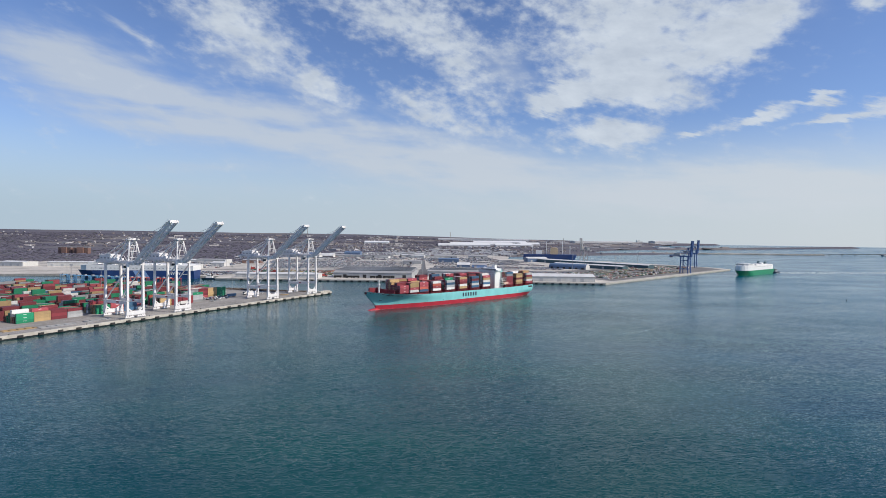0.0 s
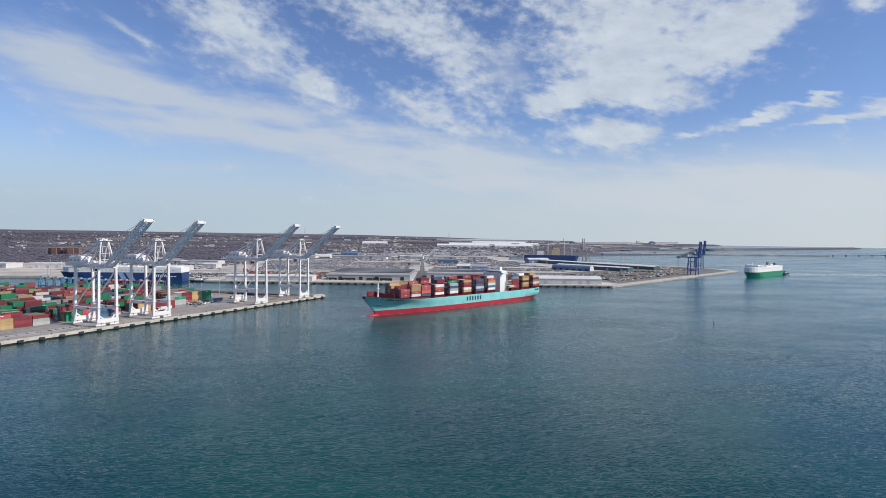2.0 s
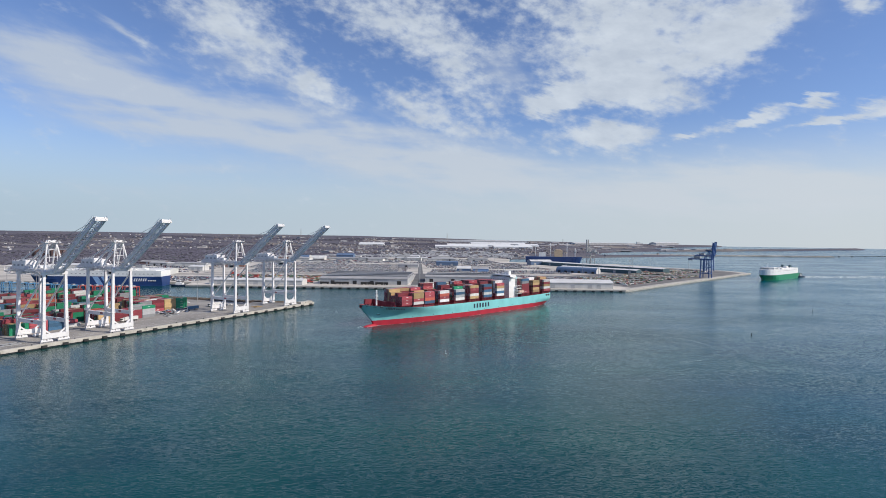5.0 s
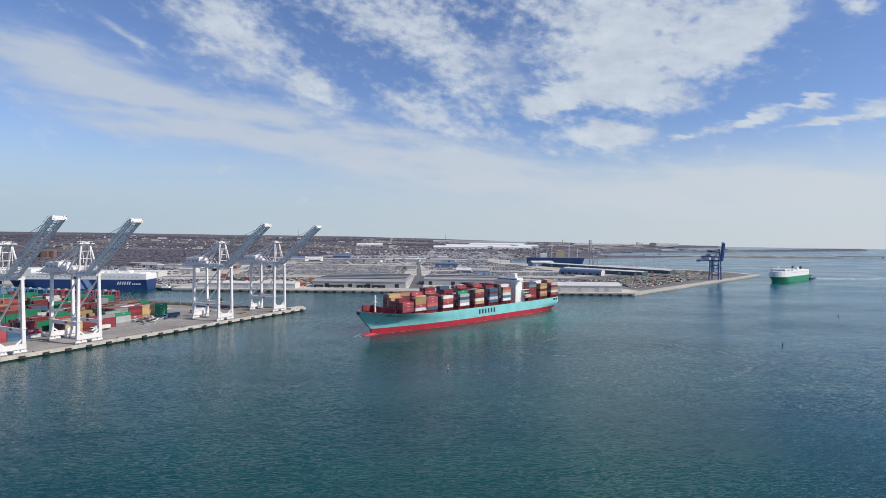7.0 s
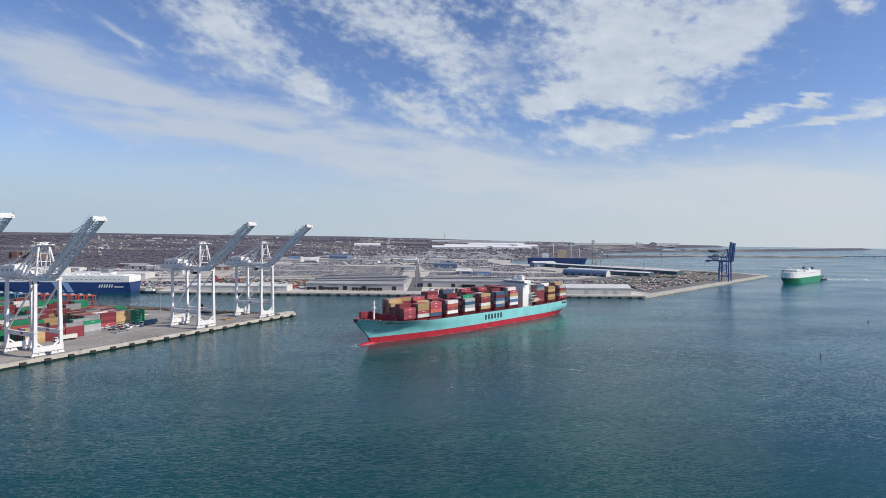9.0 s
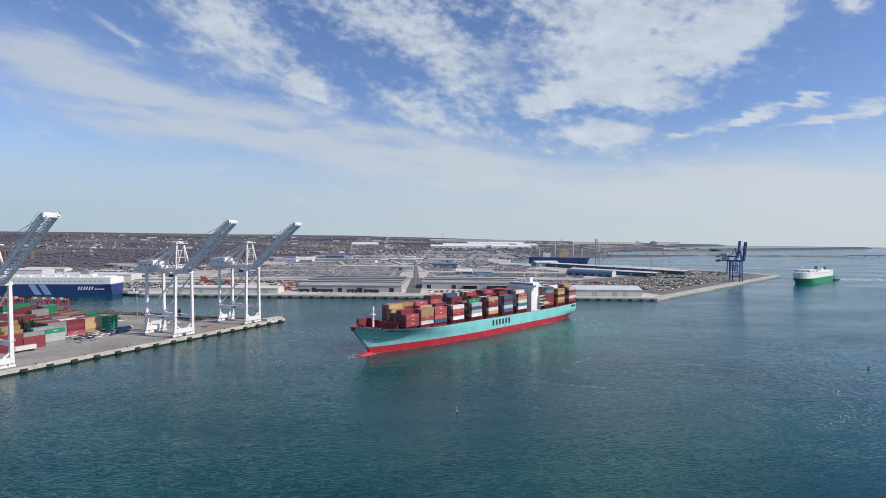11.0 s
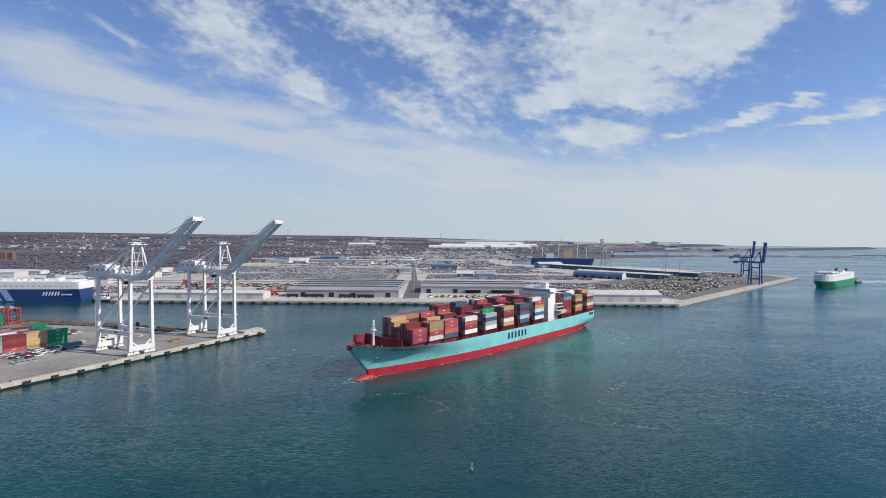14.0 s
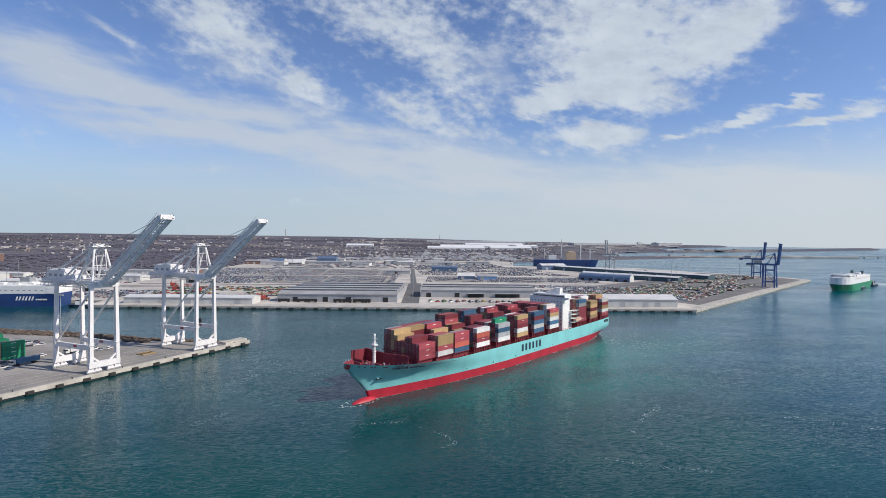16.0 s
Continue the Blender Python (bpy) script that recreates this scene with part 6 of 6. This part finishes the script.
def build_car_carrier_moored():
    """Lies along the berth with its stern towards the channel."""
    ship = thing("car_carrier", pose(-559, 928, 0, 0, 0, 0), "navy and white car carrier moored at the berth", "ship")
    hull = part("hull", side_hull(194, 31, -3, 14.2, 12, 0.3, 0.16), M_NAVY, ship, "navy blue hull with a pale slanted stripe")
    bm = bmesh.new()
    prism(bm, [(10, -9), (22, -15.4), (193.5, -15.4), (193.5, 15.4), (22, 15.4), (10, 9)], 14.2, 22.6)
    part("upper_hull", bm, M_SHIPWHITE, ship, "white upper garage decks")
    bm = bmesh.new()
    block(bm, 18, 186, -14, 14, 22.6, 23.4)
    block(bm, 24, 40, -14.5, 14.5, 23.4, 28.0)
    block(bm, 60, 130, -9, 9, 23.4, 24.6)
    block(bm, 150, 166, -7, 7, 23.4, 26.0)
    for i in range(9):
        block(bm, 46 + i * 15, 51 + i * 15, -12.5, -9.5, 23.4, 25.2)
    for i in range(34):
        tube(bm, (18 + i * 5, -14.0, 23.4), (18 + i * 5, -14.0, 24.6), 0.08, n=4)
    bar(bm, (18, -14.0, 24.6), (184, -14.0, 24.6), 0.14)
    part("weather_deck", bm, M_SHIPWHITE, ship)
    bm = bmesh.new()
    block(bm, 152, 162, -5, 5, 26.0, 30.5)
    part("funnel", bm, M_GREYSTEEL, ship)
    bm = bmesh.new()
    block(bm, 23.9, 24.2, -14, 14, 25.8, 27.2)
    part("bridge_windows", bm, M_GLASS, ship)
    bm = bmesh.new()
    block(bm, 186, 193.7, -15.7, 15.7, 14.5, 20.5)
    part("stern_ramp", bm, M_SHIPWHITE, ship)
    bm = bmesh.new()
    for a in (96, 108):
        v = [bm.verts.new(p) for p in ((a, -15.56, 13.8), (a + 8, -15.56, 13.8), (a + 16, -15.56, 1.2), (a + 8, -15.56, 1.2))]
        f = bm.faces.new(v)
    e = bmesh.ops.extrude_face_region(bm, geom=bm.faces[:])
    bmesh.ops.translate(bm, verts=[g for g in e["geom"] if isinstance(g, bmesh.types.BMVert)], vec=(0, 0.2, 0))
    part("hull_stripe", bm, M_PALEBLUE, hull)
    for k in range(3):
        for a, w in ((0, 1.5), (3.0, 1.5)):
            bm = bmesh.new()
            x = 154.5 + k * 6.4 + a
            v = [bm.verts.new(p) for p in ((x, -15.58, 7.2), (x + w, -15.58, 7.2), (x + w + 1.4, -15.58, 11.4), (x + 1.4, -15.58, 11.4))]
            bm.faces.new(v)
            e = bmesh.ops.extrude_face_region(bm, geom=bm.faces[:])
            bmesh.ops.translate(bm, verts=[g for g in e["geom"] if isinstance(g, bmesh.types.BMVert)], vec=(0, 0.2, 0))
            part("letter_block", bm, M_SHIPWHITE, hull)
    for i in range(5):
        bm = bmesh.new()
        x = 174.8 + i * 2.4
        block(bm, x, x + 1.7, -15.6, -15.4, 7.4, 8.9)
        part("letter_block", bm, M_SHIPWHITE, hull)
    for i in range(26):
        bm = bmesh.new()
        x = 30 + i * 6
        block(bm, x, x + 2.2, -15.5, -15.3, 17.4, 18.4)
        part("vent", bm, M_GREYSTEEL, ship)


build_car_carrier_moored()
GREEN_ROWS = [(0, pose(671, 1086, 0, 0, 0, 37)), (8, pose(664, 1081, 0, 0, 0, 37)), (16, pose(650, 1073, 0, 0, 0, 37))]


def build_green_carrier():
    ship = thing("car_carrier", GREEN_ROWS[0][1], "green and white car carrier under way with tugs", "ship")
    hull = part("hull", side_hull(172, 31, -3, 12.0, 9, 0.35, 0.15), M_GREENHULL, ship, "dark green hull")
    bm = bmesh.new()
    prism(bm, [(2, -2.5), (5, -6.5), (10, -10.5), (18, -13.6), (28, -15.0), (150, -15.0), (170, -12), (170, 12), (150, 15.0), (28, 15.0), (18, 13.6), (10, 10.5), (5, 6.5), (2, 2.5)], 12.0, 23.4)
    part("upper_hull", bm, M_SHIPWHITE, ship, "white upper garage decks")
    bm = bmesh.new()
    prism(bm, [(16, -6), (22, -13), (34, -15.8), (44, -15.8), (44, 15.8), (34, 15.8), (22, 13), (16, 6)], 23.4, 27.2)
    block(bm, 22, 40, -12, 12, 27.2, 28.4)
    block(bm, 50, 150, -12, 12, 23.4, 24.4)
    for i in range(7):
        block(bm, 56 + i * 13, 62 + i * 13, -11, 11, 24.4, 25.6)
    block(bm, 110, 120, -8, -2, 24.4, 28.5)
    for side in (-1, 1):
        for i in range(26):
            tube(bm, (46 + i * 4.6, side * 14.7, 23.4), (46 + i * 4.6, side * 14.7, 24.6), 0.08, n=4)
        bar(bm, (46, side * 14.7, 24.6), (162, side * 14.7, 24.6), 0.14)
        block(bm, 60, 74, side * 13.4 - 1.1, side * 13.4 + 1.1, 24.4, 26.6)
    part("deckhouse", bm, M_SHIPWHITE, ship)
    bm = bmesh.new()
    prism(bm, [(15.8, -5.9), (21.8, -12.9), (33.8, -15.9), (36, -15.9), (36, 15.9), (33.8, 15.9), (21.8, 12.9), (15.8, 5.9)], 25.4, 26.3)
    part("bridge_windows", bm, M_GLASS, ship)
    bm = bmesh.new()
    block(bm, 130, 138, -9, -5.5, 23.4, 31)
    block(bm, 130, 138, 5.5, 9, 23.4, 31)
    part("funnel", bm, M_TEALWALL, ship, "dark twin funnels")
    bm = bmesh.new()
    tube(bm, (26, 0, 28), (26, 0, 34), 0.4)
    bar(bm, (26, -3, 32), (26, 3, 32), 0.3)
    part("mast", bm, M_SHIPWHITE, ship)
    for i in range(18):
        bm = bmesh.new()
        block(bm, 40 + i * 6.5, 42.5 + i * 6.5, -15.1, -14.9, 19.6, 20.6)
        part("vent", bm, M_GREYSTEEL, ship)
    ship.scale = (0.94, 0.94, 0.88)
    return ship


green_ship = build_green_carrier()


def build_tug(m, label):
    tug = thing("tug", m, label, "tug")
    part("hull", side_hull(28, 9.5, -1, 2.6, 3, 0.2, 0.3), M_LETTER, tug)
    bm = bmesh.new()
    block(bm, 9, 19, -3, 3, 2.6, 5.4)
    block(bm, 10, 15.5, -2.4, 2.4, 5.4, 8.2)
    house = part("wheelhouse", bm, M_SHIPWHITE if "white" in label else M_GREYSTEEL, tug)
    bm = bmesh.new()
    block(bm, 9.9, 15.6, -2.5, 2.5, 6.4, 7.4)
    part("windows", bm, M_GLASS, house)
    for y in (-1.8, 1.8):
        bm = bmesh.new()
        tube(bm, (18, y, 5), (18, y, 8.5), 0.6, 0.5)
        part("funnel", bm, M_DARK, tug)
    bm = bmesh.new()
    tube(bm, (13, 0, 8.2), (13, 0, 13), 0.2, 0.12)
    bar(bm, (13, -1.5, 11), (13, 1.5, 11), 0.15)
    part("mast", bm, M_SHIPWHITE, tug)
    return tug


build_tug(pose(-354, 916, 0, 0, 0, 0), "small white-topped tug beside a moored ship")
tug_astern = build_tug(pose(800, 1172, 0, 0, 0, 30), "dark tug following the green car carrier")
tug_beside = build_tug(pose(738, 1112, 0, 0, 0, 36.5), "dark tug pushing beside the green car carrier")


def build_blue_ship():
    """A laid-up cargo ship at the far side of the pier."""
    ship = thing("cargo_ship", pose(520, 1706, 0, 0, 0, 168), "dark blue cargo ship with tan deckhouse and masts at the pier", "ship")
    part("hull", side_hull(170, 27, -2, 21, 10, 0.2, 0.14), M_NAVY, ship)
    bm = bmesh.new()
    block(bm, 60, 84, -12, 12, 21, 40)
    block(bm, 64, 80, -12.5, 12.5, 40, 43)
    part("deckhouse", bm, material("tan_ship_paint", (0.55, 0.42, 0.28), 0.6), ship, "tan deckhouse")
    bm = bmesh.new()
    block(bm, 110, 130, -11, 11, 21, 33)
    part("after_house", bm, M_SHIPWHITE, ship)
    for x, h in ((22, 48), (46, 64), (96, 62), (140, 48)):
        bm = bmesh.new()
        for y in (-4, 4):
            bar(bm, (x, y, 21), (x, y * 0.6, h), 1.5)
        bar(bm, (x, -6, h - 5), (x, 6, h - 5), 1.6)
        bar(bm, (x, 0, h - 8), (x - 16, 0, h - 3), 0.8)
        part("mast", bm, M_SHIPWHITE, ship)


build_blue_ship()


def build_buoy(x, y, paint, label, top=3.2):
    b = thing("buoy", pose(x, y, 0), label, "buoy")
    bm = bmesh.new()
    tube(bm, (0, 0, -0.6), (0, 0, 0.4), 0.55, 0.55, 12)
    part("float", bm, paint, b)
    bm = bmesh.new()
    for a in range(3):
        c, s = math.cos(a * 2.09), math.sin(a * 2.09)
        bar(bm, (c * 0.45, s * 0.45, 0.4), (c * 0.2, s * 0.2, top), 0.1)
    tube(bm, (0, 0, top - 0.8), (0, 0, top), 0.35, 0.25)
    part("cage", bm, paint, b)


build_buoy(23.1, 447.5, M_GREYSTEEL, "small grey channel buoy with a cage top", 2.4)
for x, y in ((272.8, 513.0), (434.3, 655.5), (633.7, 818.7), (545, 652)):
    build_buoy(x, y, M_DARK, "dark channel buoy with a cage top", 1.9)

# ---- the far distance ----


def build_viaduct():
    v = thing("viaduct", pose(0, 0, 0), "low concrete viaduct crossing the bay", "bridge")
    a, mid, b = Vector((1100, 2599, 0)), Vector((1980, 2521, 0)), Vector((3300, 2405, 0))
    bm = bmesh.new()
    bar(bm, a + Vector((0, 0, 0.5)), mid + Vector((0, 0, 1.5)), 26, 5.5)
    bar(bm, a + Vector((0, 0, 4.2)), mid + Vector((0, 0, 6.2)), 12, 2.4)
    part("causeway", bm, M_LAND, v, "low stone causeway")
    bm = bmesh.new()
    bar(bm, mid + Vector((0, 0, 7)), b + Vector((0, 0, 14)), 11, 1.9)
    part("bridge_deck", bm, M_CONCRETE, v)
    bm = bmesh.new()
    bar(bm, mid + Vector((0, -6, 8.4)), b + Vector((0, -6, 15.4)), 0.4, 0.9)
    part("parapet", bm, M_CONCRETE, v)
    n = 22
    for i in range(n):
        k = (i + 0.5) / n
        c = mid + (b - mid) * k
        bm = bmesh.new()
        top = 6.2 + 6.6 * k
        for off in (-3.4, 3.4):
            tube(bm, c + Vector((0, off, -2)), c + Vector((0, off, top)), 0.9, n=8)
        bar(bm, c + Vector((0, -5, top - 0.6)), c + Vector((0, 5, top - 0.6)), 1.6, 1.4)
        part("pier", bm, M_CONCRETE, v)
    bm = bmesh.new()
    c = mid + (b - mid) * 0.22
    block(bm, c.x - 16, c.x + 16, c.y - 12, c.y + 4, 0, 8)
    part("pier_house", bm, M_GREYWALL, v)


build_viaduct()


def build_masts():
    m = thing("light_mast", pose(-232, 700, GROUND), "tall slim floodlight mast", "light mast", "floodlight masts")
    bm = bmesh.new()
    tube(bm, (0, 0, 0), (0, 0, 32), 0.4, 0.2)
    part("pole", bm, M_GREYSTEEL, m)
    bm = bmesh.new()
    block(bm, -1.8, 1.8, -0.6, 0.6, 31.6, 32.6)
    part("floodlight_head", bm, M_GREYSTEEL, m)
    for x, y in ((-292, 560), (-360, 640), (-430, 700), (-480, 1010), (-560, 1000), (-640, 1030), (-410, 1200), (-240, 1180), (-100, 1175), (20, 1180), (180, 1190),
                 (-330, 1370), (-160, 1370), (0, 1375), (200, 1380), (320, 1000), (420, 1110), (350, 1180), (480, 1240), (600, 1230), (560, 1330), (-520, 1250), (-660, 1300), (-60, 1560), (150, 1560),
                 (-250, 1580), (-450, 1500), (14, 960), (16, 1010)):
        copy_thing(m, pose(x, y, GROUND))


build_masts()


def build_woods_and_houses():
    rng = random.Random(8)
    trees, pines, houses = Pile(), Pile(), Pile()

    def spot(a0, a1, r0, r1):
        a, r = radians(rng.uniform(a0, a1)), math.sqrt(rng.uniform(r0 * r0, r1 * r1))
        return HUB[0] + r * math.sin(a), HUB[1] + r * math.cos(a), r

    def height_at(x, y):
        return max(land_height(x, y), GROUND) if y > 1990 else GROUND

    for _ in range(64000):
        x, y, r = spot(-52, 33, 1300, 4700)
        on_port = in_outline(x, y, FAR_SHORE + [(307.4, 853.5)])
        if on_port and not (x < -420 and y > 1450 + 0.15 * (x + 420)):
            continue
        if not on_port and not in_outline(x, y, COAST):
            continue
        if x > 330 and y < 2600 and rng.random() < 0.5:
            continue
        if x > 0.26 * y and rng.random() < 0.55:
            continue
        if r > 4250 or (on_port and rng.random() < 0.3):
            continue
        w = 0.95 * noise.noise((x / 620, y / 260, 9.0)) + 0.5 * noise.noise((x / 120, y / 70, 4.0)) + (0.5 if x < -100 and y < 2450 else 0.08) + (0.6 if 1250 < x and 3200 < y < 3560 else 0)
        z = height_at(x, y)
        if w > 0.12:
            big = 0.6 if x < 330 else (0.42 if x < 1000 and y > 2700 else 0.22)
            (trees if rng.random() < 0.92 else pines).clump(x, y, z - 1, rng.uniform(5, 10) * big * (1 + r / 5500), rng.uniform(3.2, 7.0) * big, rng)
        elif w > -0.28 and rng.random() < (0.06 if x < -420 else 0.13) and x < 1250 and y > 1900:
            t = rng.uniform(0, 3.1)
            lx, ly, lz = rng.uniform(8, 13), rng.uniform(6, 9), rng.uniform(3, 5)
            if rng.random() < 0.06:
                lx, ly, lz = rng.uniform(25, 60), rng.uniform(15, 30), rng.uniform(4, 8)
                houses.add(x, y, z - 1, lx, ly, lz + 1, t, 0)
            else:
                houses.add(x, y, z - 1, lx, ly, lz + 1, t, 0)
                houses.roof(x, y, z + lz, lx * 1.06, ly * 1.12, rng.uniform(2, 3.5), t, 1)
            trees.clump(x + rng.uniform(-14, 14), y + rng.uniform(-14, 14), z - 1, rng.uniform(3, 5.5), rng.uniform(3, 5), rng)
    for _ in range(130):
        x, y, r = spot(12, 32, 3300, 4650)
        if in_outline(x, y, COAST):
            houses.add(x, y, land_height(x, y) - 1, rng.uniform(40, 120), rng.uniform(20, 50), rng.uniform(3, 5), rng.uniform(-0.3, 0.3), 0)
    stuff(trees.build("bare_woods", M_WOODS), "bare winter woods in violet-grey with distance haze painted in", "trees")
    stuff(pines.build("evergreens", M_PINE), "dark evergreens among the bare woods", "trees")
    stuff(houses.build("suburb_houses", [M_HOUSES, M_SHINGLE]), "small pale houses of the suburbs", "houses")


build_woods_and_houses()


def build_far_lots():
    """Pale trailers and vans on the lots in front of the suburbs."""
    rng = random.Random(41)
    pile = Pile()
    for x0, x1, y0, y1, n in ((-120, 420, 2080, 2500, 900), (-330, 0, 2080, 2300, 350), (60, 520, 2550, 2950, 500)):
        for _ in range(n):
            x, y = rng.uniform(x0, x1), y0 + (y1 - y0) * round(rng.random() * 9) / 9 + rng.gauss(0, 3)
            if in_outline(x, y, COAST):
                pile.add(x, y, land_height(x, y) - 0.5, rng.uniform(8, 16), 3, rng.uniform(2.5, 4.2), rng.uniform(-0.1, 0.1) + CROSS, 0 if rng.random() < 0.75 else 1)
    stuff(pile.build("distant_trailers", [M_ROOF, M_GREYROOF]), "white trailers parked on distant lots", "trailers")


build_far_lots()


def build_white_warehouses():
    """Long white distribution halls on the rising ground behind the suburbs."""
    for x, y, l, d in ((150, 3420, 330, 90), (520, 3440, 240, 80), (240, 3620, 420, 90), (720, 3640, 130, 70), (420, 3830, 380, 90), (-330, 3560, 160, 60)):
        z = land_height(x + l / 2, y)
        h = thing("warehouse", pose(x, y, z - 4, 0, 0, -3), "long white low-pitched warehouse on distant ground", "warehouse")
        bm = bmesh.new()
        block(bm, 0, l, 0, d, 0, 13.4)
        part("wall", bm, M_SHIPWHITE, h)
        bm = bmesh.new()
        pts = [(x, y, z + k) for k in (0, 1) for x, y, z in ((-1, -1, 13.6), (l + 1, -1, 13.6), (l + 1, d + 1, 22), (-1, d + 1, 22))]
        v = [bm.verts.new(p) for p in pts]
        for q in ((3, 2, 1, 0), (4, 5, 6, 7), (0, 1, 5, 4), (1, 2, 6, 5), (2, 3, 7, 6), (3, 0, 4, 7)):
            bm.faces.new([v[i] for i in q])
        part("roof", bm, M_SHIPWHITE, h, "bright white single-pitch roof")
        for i in range(int(l / 40)):
            bm = bmesh.new()
            block(bm, 12 + i * 40, 26 + i * 40, -0.4, 0.1, 4.2, 9)
            part("dock_door", bm, M_GREYROOF, h)


build_white_warehouses()


def build_water_tower():
    t = thing("silo_tower", pose(1953, 4640, 30), "pale industrial silo tower on the horizon", "silo")
    bm = bmesh.new()
    block(bm, -12, 12, -12, 12, 0, 26)
    block(bm, 14, 40, -10, 10, 0, 17)
    part("body", bm, M_WALL, t)


build_water_tower()


def build_stacks():
    for x, y, h in ((-880, 4500, 60), (300, 4550, 50), (1200, 4300, 34)):
        c = thing("chimney", pose(x, y, land_height(x, y)), "thin far chimney on the skyline", "chimney")
        bm = bmesh.new()
        tube(bm, (0, 0, -4), (0, 0, h), 2.5, 1.6, 10)
        part("shaft", bm, M_CONCRETE, c)


build_stacks()

# ---- foam and wakes on the water ----


def ribbon(pile_bm, points, widths, rng, size=1.0):
    """A broken line of foam flecks along a path."""
    for (x0, y0), (x1, y1), w in zip(points, points[1:], widths):
        n = max(2, int(math.hypot(x1 - x0, y1 - y0) / (0.17 * size)))
        for i in range(n):
            if noise.noise((x0 / 9 + i * 0.23, y0 / 9, 2.0)) < -0.12 or rng.random() < 0.25:
                continue
            k = (i + rng.random()) / n
            x, y = x0 + (x1 - x0) * k + rng.gauss(0, w * 1.5), y0 + (y1 - y0) * k + rng.gauss(0, w * 1.5)
            m, a0 = 5 + rng.randrange(3), rng.random() * 6
            r = rng.uniform(0.03, 0.14) * size * (1 + 0.6 * noise.noise((x / 5, y / 5, 7.0)))
            ang = math.atan2(y1 - y0, x1 - x0)
            ring = []
            for j in range(m):
                a = a0 + j * math.tau / m
                u, v = r * 2.6 * math.cos(a) * rng.uniform(0.6, 1.2), r * 0.6 * math.sin(a) * rng.uniform(0.6, 1.2)
                ring.append(pile_bm.verts.new((x + u * math.cos(ang) - v * math.sin(ang), y + u * math.sin(ang) + v * math.cos(ang), 0.03)))
            top = pile_bm.verts.new((x, y, 0.06))
            for j in range(m):
                pile_bm.faces.new([ring[j], ring[(j + 1) % m], top])


def build_foam():
    rng = random.Random(4)
    bm = bmesh.new()
    trails = (
        (((165, 420), (190, 431), (205, 446), (217, 471), (212, 493), (193, 517), (166, 532)), 0.8),
        (((69, 495), (79, 489), (89, 485), (103, 481)), 0.5), (((91, 520), (96, 507), (101, 500)), 0.5), (((110, 542), (118, 550), (100, 530)), 0.6),
        (((-89, 597), (-80, 615), (-61, 625), (-46, 616), (-33, 620)), 1.6), (((-84, 537), (-78, 542), (-74, 549)), 0.8),
        (((8, 529), (17, 519), (21, 511), (15, 506)), 0.4), (((-17, 532), (-6, 534), (3, 534)), 0.5), (((-70, 640), (-95, 655), (-120, 668)), 1.8),
        (((151, 713), (178, 736), (192, 716), (191, 679), (159, 662), (149, 687)), 6.0), (((160, 700), (180, 700), (175, 680), (150, 700), (190, 690)), 8.0),
    )
    for points, w in trails:
        ribbon(bm, points, [w] * len(points), rng, 1.0 + 0.28 * w)
    stuff(part("foam_streaks", bm, M_FOAM), "broken white foam streaks on the harbour water", "foam")
    bm = bmesh.new()
    for off in range(-48, 49, 8):
        ribbon(bm, [(822 + 34 * k, 1192 + off * (0.35 + 0.05 * k) + 1.2 * k) for k in range(22)], [3.0] * 22, rng, 14.0)
    for x, y in ((700, 1076), (720, 1100), (745, 1120)):
        ribbon(bm, [(x, y), (x + 22, y + 18), (x + 40, y + 38)], [1.6] * 3, rng, 3.0)
    stuff(part("wake", bm, M_WASH), "pale foam wake trailing the tugs", "foam")


build_foam()


def motions():
    walk(container_ship, SHIP_ROWS)
    walk(green_ship, GREEN_ROWS)
    walk(tug_astern, [(0, pose(815, 1190, 0, 0, 0, 30)), (8, pose(804, 1180, 0, 0, 0, 30)), (16, pose(782, 1160, 0, 0, 0, 30))])
    walk(tug_beside, [(0, pose(748, 1146, 0, 0, 0, 36.5)), (8, pose(738, 1136, 0, 0, 0, 36.5)), (16, pose(717, 1109, 0, 0, 0, 36.5))])


motions()
